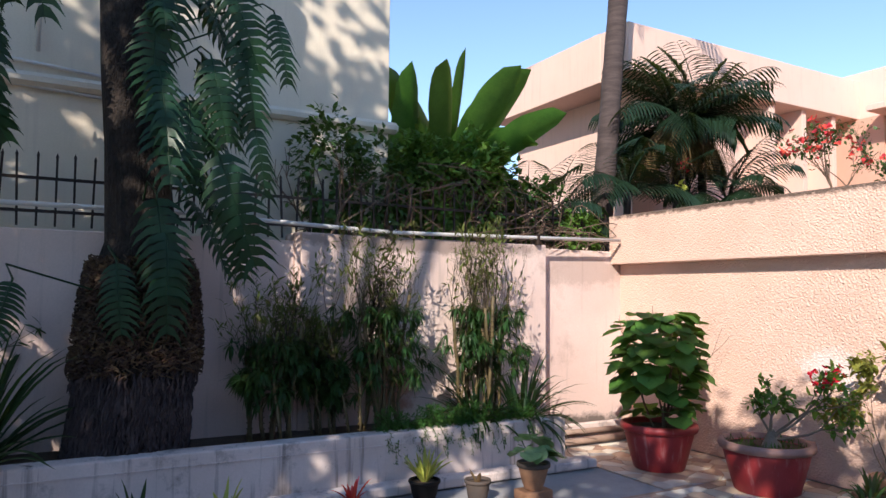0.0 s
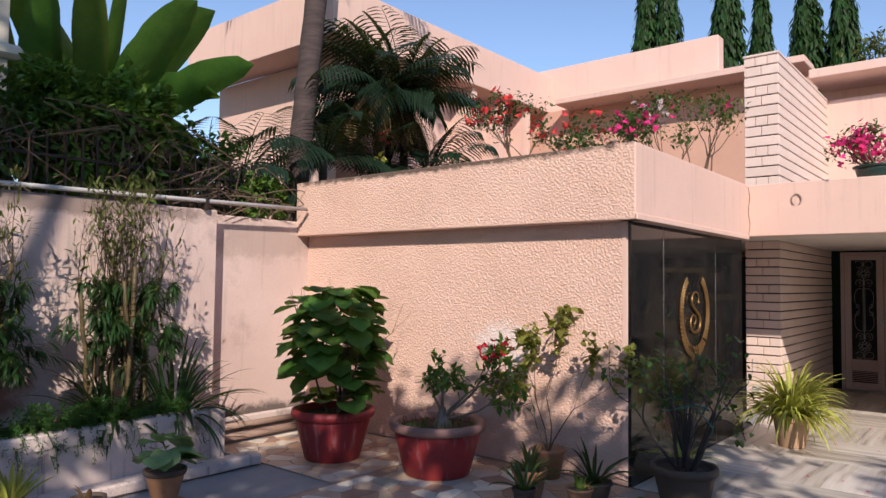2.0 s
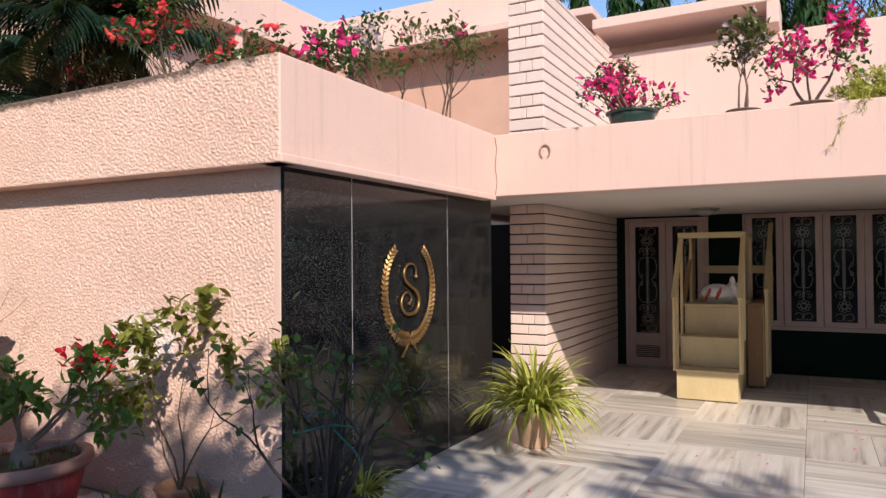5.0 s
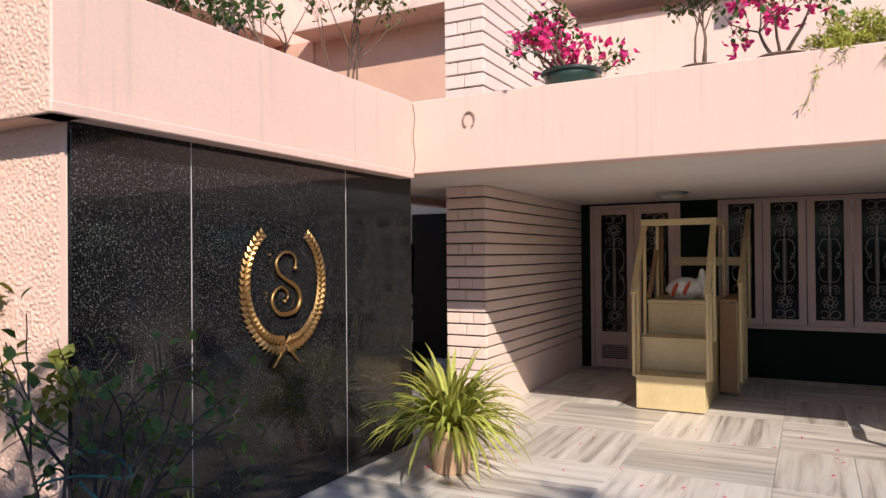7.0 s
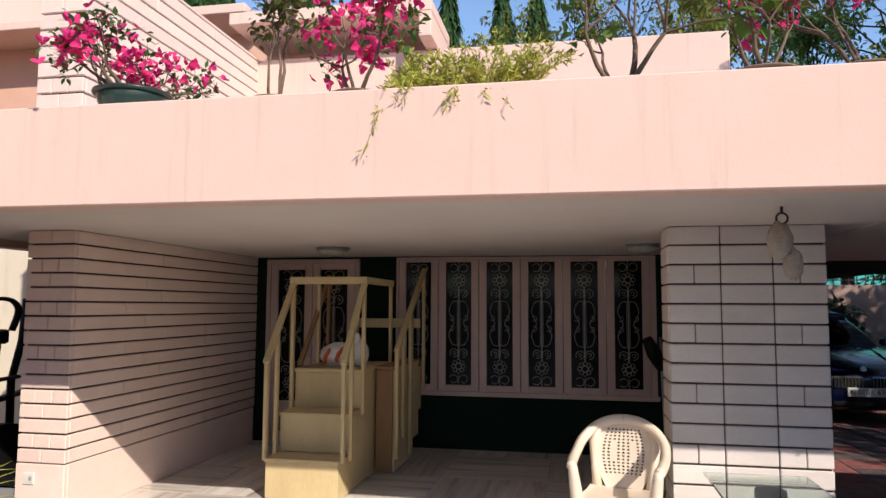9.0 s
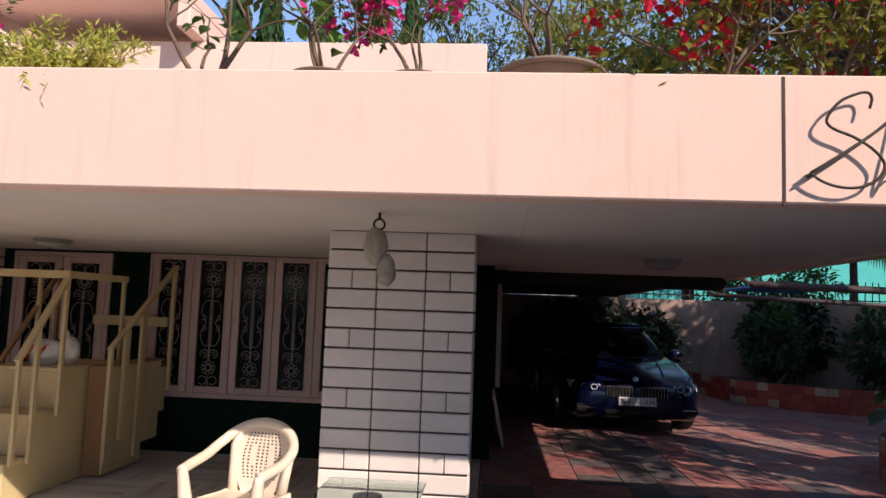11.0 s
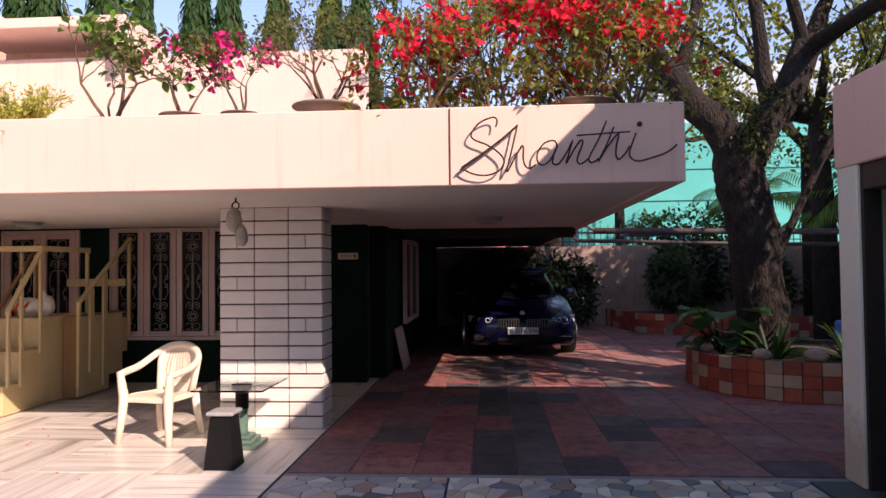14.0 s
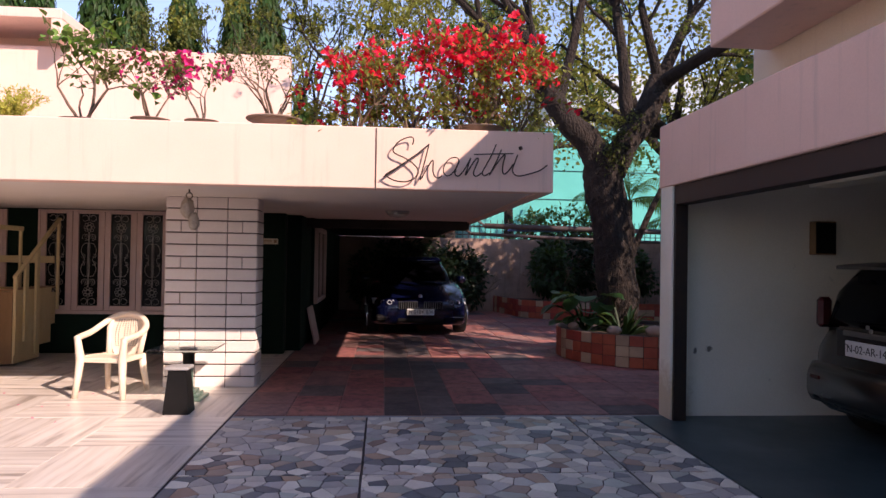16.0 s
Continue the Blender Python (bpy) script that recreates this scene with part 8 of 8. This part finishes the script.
# iron fences on the compound walls
def fence(x0, y0, x1, y1, z0, h, gap, label, lean=0.0):
    f = thing("iron_fence", (x0, y0, z0), label, "fence", "iron fences", turn=math.degrees(math.atan2(y1 - y0, x1 - x0)))
    ln = math.hypot(x1 - x0, y1 - y0)
    for z in (h * 0.18, h * 0.62):
        part("rail", Geo().box(0, ln, -0.012, 0.012, z, z + 0.025), M_iron, f)
    n = int(ln / gap)
    me = None
    for k in range(n + 1):
        if me is None:
            ob = part("picket", Geo().box(-0.009, 0.009, -0.009, 0.009, 0, h * 0.93).add([(-0.014, -0.006, h * 0.93), (0.014, -0.006, h * 0.93), (0.014, 0.006, h * 0.93), (-0.014, 0.006, h * 0.93), (0, 0, h)], [(0, 1, 4), (1, 2, 4), (2, 3, 4), (3, 0, 4)]), M_iron, f)
            me = ob.data
        else:
            ob = new("picket", me)
            ob.parent = f
        ob.location = (k * ln / n, 0, 0)
        ob.rotation_euler = (radians(rnd(-2, 2)), radians(rnd(-2.5, 2.5)), 0)


fence(-1.6, 6.52, 5.9, 6.52, 2.18, 0.62, 0.135, "black iron picket fence on the garden wall")
fence(22.1, 2.4, 22.1, -12.9, 2.05, 0.55, 0.16, "black iron picket fence on the boundary wall")
fence(22.0, -13.1, 11.0, -13.1, 1.95, 0.55, 0.2, "black iron picket fence on the boundary wall")

# white pipe along the garden wall, drains at its foot, pipes on the neighbour
wp = thing("wall_pipe", (-1.6, 6.2, 2.3), "long white plastic pipe along the wall top", "pipe")
part("tube", Geo().tube([(0, 0, 0.02), (2.4, -0.01, 0.03), (4.4, -0.01, -0.04), (5.6, -0.01, -0.02), (7.42, 0.0, 0.02)], 0.021, 8), M_pipe, wp, smooth=True)
for x in (0.4, 2.6, 4.4, 6.2):
    part("clip", Geo().box(x - 0.02, x + 0.02, -0.03, 0.10, -0.09, 0.03, 0.004), M_iron, wp)
dp = thing("drain_pipe", (4.4, 6.1, 0), "old cement drain pipes at the foot of the wall", "pipe")
part("tube", Geo().tube([(0, 0.05, 0.13), (1.5, 0.07, 0.11)], 0.035, 8), M_stone, dp, smooth=True)
part("tube", Geo().tube([(0, -0.06, 0.05), (1.5, -0.04, 0.045)], 0.04, 8), M_stone, dp, smooth=True)
part("curb", Geo().box(0, 1.55, 0.1, 0.17, 0, 0.2, 0.01), M_planter, dp)
npipe = thing("neighbour_pipes", (-1.05, 7.05, 2.0), "white drain pipes on the neighbour's cream wall", "pipe")
part("downpipe", Geo().tube([(0.08, 0, 0.35), (0.08, 0, 1.35)], 0.055, 10), M_pipe, npipe, smooth=True)
part("thin_pipe", Geo().tube([(0.75, 0.02, 1.8), (0.75, 0.02, 4.0)], 0.018, 8).tube([(0.3, 0.02, 1.72), (1.7, 0.02, 1.62)], 0.016, 8).tube([(0.3, 0.02, 1.5), (1.7, 0.02, 1.42)], 0.016, 8), M_pipe, npipe, smooth=True)
part("socket_joint", Geo().lathe([(0.065, 0), (0.075, 0.02), (0.075, 0.1), (0.065, 0.12)], 14, (0.08, 0, 1.0)), M_pipe, npipe)

# wing window, round vent
wv = thing("round_vent", (10.47, 8.63, 5.0), "round grey vent cover on the house wall", "vent")
v1 = part("cover", Geo().lathe([(0, 0.05), (0.09, 0.045), (0.12, 0.02), (0.125, 0)], 20), M_stonetop, wv, smooth=True)
v1.matrix_basis = pose(0, 0, 0.09, 90, 0, 0)
w3 = structure("window_3", Geo().box(11.47, 11.53, 8.58, 8.66, 3.4, 5.2, 0.004).box(11.9, 11.95, 8.58, 8.66, 3.4, 5.2, 0.004).box(11.53, 11.9, 8.58, 8.66, 4.55, 4.62, 0.004).box(11.53, 11.9, 8.58, 8.66, 3.4, 3.46, 0.004), M_pipe, "narrow white-framed window in the house wing", "window")
M_blueglass = mat("blue_green_glass", (0.03, 0.09, 0.11), None, 0.08, 3, 40, 0.0)
part("pane", Geo().box(11.53, 11.9, 8.62, 8.63, 3.46, 4.55), M_blueglass, w3)
part("pane", Geo().box(11.53, 11.9, 8.62, 8.63, 4.62, 5.2), M_blueglass, w3)

# far buildings beyond the boundary
teal = thing("teal_building", (31, -13.0, 0), "plain teal-painted building beyond the boundary", "building")
M_teal = mat("teal_paint", (0.05, 0.46, 0.42), (0.04, 0.38, 0.36), 0.8, 0.6, 20, 0.1)
part("wall", Geo().box(0, 6, -12, 5.2, 0, 7.0, 0.02), M_teal, teal)
for k in range(5):
    part("seam", Geo().box(-0.03, 0, -12, 5.2, 1.2 * k + 1.6, 1.2 * k + 1.63), M_blueglass, teal)
grey = thing("grey_building", (44, -20, 0), "pale blue-grey house behind the trees", "building")
M_bluegrey = mat("blue_grey_paint", (0.45, 0.52, 0.60), None, 0.8, 0.5, 20, 0.1)
part("wall", Geo().box(0, 8, -14, 6, 0, 13, 0.02), M_bluegrey, grey)
for k in range(4):
    part("window", Geo().box(-0.05, 0.0, -8 + 3.2 * k, -6.6 + 3.2 * k, 9.0, 10.6), M_blueglass, grey)
pinkb = thing("pink_building", (30, -2.2, 0), "bright pink house beyond the boundary wall", "building")
M_hotpink = mat("bright_pink_paint", (0.75, 0.16, 0.25), None, 0.8, 1, 20, 0.1)
part("wall", Geo().box(0, 4, -3.6, 6, 0, 4.2, 0.02), M_hotpink, pinkb)
part("band", Geo().box(-0.1, 0, -3.6, 6, 2.9, 3.1).box(-0.1, 0, -3.6, 6, 2.2, 2.3), M_plate, pinkb)
bt = thing("blue_sheet", (17.5, -7.4, 2.15), "small bright blue plastic sheet over the pipes", "sheet")
part("sheet", Geo().box(0, 1.6, -1.0, 0.2, 0, 0.04, 0.01), mat("blue_sheet", (0.03, 0.20, 0.55), None, 0.5, 4, 40, 0.2), bt)
drum = thing("blue_drum", (14.6, -9.75, 0), "bright blue plastic drum behind the planter", "drum")
part("shell", Geo().lathe([(0.22, 0), (0.24, 0.05), (0.24, 0.3), (0.25, 0.32), (0.24, 0.34), (0.24, 0.62), (0.22, 0.66), (0.2, 0.66)], 24), bpy.data.materials["blue_sheet"], drum, smooth=True)

# ---- paving pieces ----
M_marble = bpy.data.materials.new("striped_marble")
M_marble.use_nodes = True
_N, _L = M_marble.node_tree.nodes, M_marble.node_tree.links
_b = _N["Principled BSDF"]
_tc, _oi = _N.new("ShaderNodeTexCoord"), _N.new("ShaderNodeObjectInfo")
_mp = _N.new("ShaderNodeMapping")
_mp.inputs["Scale"].default_value = (0.45, 7.0, 1.0)
_cm = _N.new("ShaderNodeCombineXYZ")
_ml = _N.new("ShaderNodeMath")
_ml.operation = "MULTIPLY"
_ml.inputs[1].default_value = 37.0
_L.new(_oi.outputs["Random"], _ml.inputs[0])
_L.new(_ml.outputs[0], _cm.inputs["Y"])
_L.new(_ml.outputs[0], _cm.inputs["Z"])
_L.new(_tc.outputs["Object"], _mp.inputs["Vector"])
_L.new(_cm.outputs[0], _mp.inputs["Location"])
_nz = _N.new("ShaderNodeTexNoise")
_nz.inputs["Scale"].default_value, _nz.inputs["Detail"].default_value, _nz.inputs["Roughness"].default_value, _nz.inputs["Distortion"].default_value = 1.6, 7.0, 0.62, 0.35
_L.new(_mp.outputs["Vector"], _nz.inputs["Vector"])
_cr = _N.new("ShaderNodeValToRGB")
_cr.color_ramp.elements[0].position, _cr.color_ramp.elements[0].color = 0.34, (0.36, 0.31, 0.27, 1)
_cr.color_ramp.elements[1].position, _cr.color_ramp.elements[1].color = 0.60, (0.76, 0.70, 0.63, 1)
_e = _cr.color_ramp.elements.new(0.46)
_e.color = (0.63, 0.56, 0.49, 1)
_L.new(_nz.outputs["Fac"], _cr.inputs["Fac"])
_hs = _N.new("ShaderNodeHueSaturation")
_mr = _N.new("ShaderNodeMapRange")
_mr.inputs["To Min"].default_value, _mr.inputs["To Max"].default_value = 0.78, 1.12
_L.new(_oi.outputs["Random"], _mr.inputs["Value"])
_L.new(_mr.outputs["Result"], _hs.inputs["Value"])
_L.new(_cr.outputs["Color"], _hs.inputs["Color"])
_L.new(_hs.outputs["Color"], _b.inputs["Base Color"])
_b.inputs["Roughness"].default_value = 0.32

SHARED = {}


def piece(name, parent, key, g_of, m4, material):
    if key not in SHARED:
        g = g_of()
        me = bpy.data.meshes.new(name)
        me.from_pydata(g.v, [], g.f)
        me.materials.append(material)
        SHARED[key] = me
    ob = new(name, SHARED[key])
    ob.matrix_basis = m4
    ob.parent = parent
    return ob


# marble court and porch: pairs of long slabs, turned block by block
marble = structure("floor_marble", Geo().box(6.05, 13.6, -2.87, YG - 0.004, -0.0115, -0.009), M_joint, "striped white and grey marble slab floor", "floor")
B, W = 0.96, 0.48
ix = 0
x = 6.05
while x < 13.5:
    y = -2.86
    iy = 0
    while y < YG - 0.05:
        x1, y1 = min(x + B, 13.6), min(y + B, YG - 0.006)
        for k in range(2):
            if (ix + iy) % 2:
                a, b, c, d = x, x1, y + W * k, min(y + W * (k + 1), y1)
            else:
                a, b, c, d = x + W * k, min(x + W * (k + 1), x1), y, y1
            w, h = b - a - 0.003, d - c - 0.003
            if w < 0.03 or h < 0.03:
                continue
            turn = 0 if (ix + iy) % 2 else 90
            L0, W0 = (w, h) if turn == 0 else (h, w)
            key = ("slab", round(L0, 3), round(W0, 3))
            piece("slab", marble, key, lambda: Geo().box(-L0 / 2, L0 / 2, -W0 / 2, W0 / 2, -0.009, 0, 0.0012), pose((a + b) / 2, (c + d) / 2, rnd(-0.0005, 0.0005), 0, 0, turn), M_marble)
        y += B
        iy += 1
    x += B
    ix += 1


def clip_cell(poly, p, q):
    """The part of a polygon that lies nearer to p than to q."""
    mx, my, dx, dy = (p[0] + q[0]) / 2, (p[1] + q[1]) / 2, q[0] - p[0], q[1] - p[1]
    side = lambda a: (a[0] - mx) * dx + (a[1] - my) * dy
    out = []
    for i in range(len(poly)):
        a, b = poly[i], poly[(i + 1) % len(poly)]
        sa, sb = side(a), side(b)
        if sa <= 0:
            out.append(a)
        if sa * sb < 0:
            t = sa / (sa - sb)
            out.append((a[0] + (b[0] - a[0]) * t, a[1] + (b[1] - a[1]) * t))
    return out


def crazy(x0, x1, y0, y1, size):
    """Broken-stone cells that fill a rectangle."""
    nx, ny = max(1, int((x1 - x0) / size)), max(1, int((y1 - y0) / size))
    pts = {}
    for i in range(-1, nx + 1):
        for j in range(-1, ny + 1):
            if random.random() < 0.86:
                pts[i, j] = (x0 + (i + 0.5 + rnd(-0.48, 0.48)) * (x1 - x0) / nx, y0 + (j + 0.5 + rnd(-0.48, 0.48)) * (y1 - y0) / ny)
    out = []
    for (i, j), p in pts.items():
        poly = [(x0, y0), (x1, y0), (x1, y1), (x0, y1)]
        for di in range(-3, 4):
            for dj in range(-3, 4):
                q = pts.get((i + di, j + dj))
                if q and (di or dj) and poly:
                    poly = clip_cell(poly, p, q)
        if len(poly) < 3:
            continue
        cx, cy = sum(a for a, b in poly) / len(poly), sum(b for a, b in poly) / len(poly)
        r = max(math.hypot(a - cx, b - cy) for a, b in poly)
        s = max(0.5, 1 - 0.007 / max(r, 0.02))
        out.append([(cx + (a - cx) * s, cy + (b - cy) * s) for a, b in poly])
    return out


STONES = [mat("paving_" + n, c, tuple(v * 0.8 for v in c), 0.5, 5, 50, 0.2, 0.002, island=0.22, each=0.22) for n, c in
          (("grey", (0.52, 0.49, 0.46)), ("pale", (0.74, 0.68, 0.59)), ("slate", (0.20, 0.21, 0.22)), ("tan", (0.58, 0.44, 0.33)), ("rust", (0.46, 0.30, 0.22)), ("green", (0.40, 0.42, 0.37)))]
crazy_floor = structure("floor_crazy", Geo().box(-5.0, 8.9, YR + 0.3, -2.88, -0.0115, -0.006), M_joint, "crazy paving of broken grey and buff stone", "paving")
cells = []
for x0, x1 in ((-1.5, 2.9), (2.912, 5.0), (5.012, 7.2), (7.212, 8.9)):
    for y0, y1 in ((YR + 0.3, -5.95), (-5.938, -4.10), (-4.088, -2.88)):
        cells += crazy(x0, x1, y0, y1, 0.115)
cells.sort(key=lambda c: -c[0][0])
rest = {}
for n, c in enumerate(cells):
    m = random.choices(STONES, (4.5, 4, 2.2, 2.2, 0.9, 1.5))[0]
    cx, cy = c[0]
    if n < 300:
        ob = part("stone_piece", Geo().prism([(a - cx, b - cy) for a, b in c], -0.006, 0.0 + rnd(-0.001, 0.001), 0.0015), m, crazy_floor)
        ob.location = (cx, cy, 0)
    else:
        rest.setdefault(m.name, Geo()).prism(c, -0.006, rnd(-0.001, 0.001), 0.0015)
for nm, g in rest.items():
    part("stone_pieces", g, bpy.data.materials[nm], crazy_floor, kind="stuff")
# warm broken-stone patch before the roughcast wall
warm = structure("floor_warm", Geo().box(2.6, 6.03, 2.3, 4.35, -0.0115, -0.006).box(4.6, 6.03, 4.35, 6.0, -0.0115, -0.006), M_stone, "brownish crazy paving beside the annex", "paving")
for c in crazy(2.6, 6.0, 2.0, 4.3, 0.17) + crazy(4.6, 6.0, 4.34, 6.0, 0.17):
    m = random.choices(STONES, (1.4, 2.5, 0.3, 5, 3, 0.4))[0]
    cx, cy = c[0]
    ob = part("stone_piece", Geo().prism([(a - cx, b - cy) for a, b in c], -0.006, rnd(-0.001, 0.001), 0.0015), m, warm)
    ob.location = (cx, cy, 0)

# driveway flags: red with black wheel bands
M_flagred = mat("red_flagstone", (0.46, 0.165, 0.14), (0.30, 0.12, 0.11), 0.75, 3, 40, 0.4, 0.004, each=0.18, spec=0.25, stain=((0.07, 0.05, 0.052), 8, 0.46, 0.68, 0.8))
M_flagblack = mat("black_flagstone", (0.14, 0.105, 0.105), (0.08, 0.064, 0.065), 0.7, 3, 40, 0.4, 0.004, each=0.25, spec=0.25, stain=((0.24, 0.15, 0.14), 9, 0.5, 0.72, 0.6))
M_flaggrey = mat("grey_flagstone", (0.37, 0.19, 0.17), (0.25, 0.135, 0.125), 0.75, 3, 40, 0.4, 0.004, each=0.15, spec=0.25, stain=((0.09, 0.065, 0.07), 8, 0.46, 0.7, 0.75))
drive = structure("floor_drive", Geo().box(9.0, 26, -9.6, -2.88, -0.0115, -0.008), M_flaggrey, "red and black stone flags of the driveway", "paving")
cols = [-2.89, -3.35, -3.82, -4.25, -4.60, -4.95, -5.40, -5.85, -6.4, -6.95, -7.5, -8.05, -8.6, -9.2]
for j in range(len(cols) - 1):
    x = 9.0
    first = True
    while x < 24:
        L0 = rnd(0.35, 0.65) if not first else rnd(0.25, 0.6)
        first = False
        w0 = cols[j] - cols[j + 1] - 0.008
        l0 = round(L0, 1)
        mid = (cols[j] + cols[j + 1]) / 2
        p_black = 0.85 if -4.95 < mid < -4.25 else (0.2 if j in (2, 5) else 0.05)
        m = M_flagblack if random.random() < p_black else (M_flaggrey if random.random() < (0.5 if mid < -5.8 else 0.3) else M_flagred)
        inside = (Vector((x + l0 / 2, mid, 0)) - PC).length < PR - 0.1
        if not inside:
            piece("flag", drive, ("flag", l0, round(w0, 3), m.name), lambda: Geo().box(0, l0 - 0.008, -w0, 0, -0.009, 0, 0.003), pose(x, cols[j] - 0.004, rnd(-0.0015, 0.0015)), m)
        x += l0

# fallen bougainvillea petals on the marble
petals = thing("fallen_petals", (8.6, 0.6, 0), "scattered pink petals lying on the marble", "petals", kind="stuff")
random.seed(77)
g = Geo()
for k in range(46):
    g.leaf((rnd(-1.6, 1.9), rnd(-2.2, 1.6), 0.004), (rnd(-1, 1), rnd(-1, 1), 0.15), (0, 0, 1), rnd(0.02, 0.035), 0.02, 0.3, 0.05)
part("petal_scatter", g, F_pink, petals, kind="stuff")
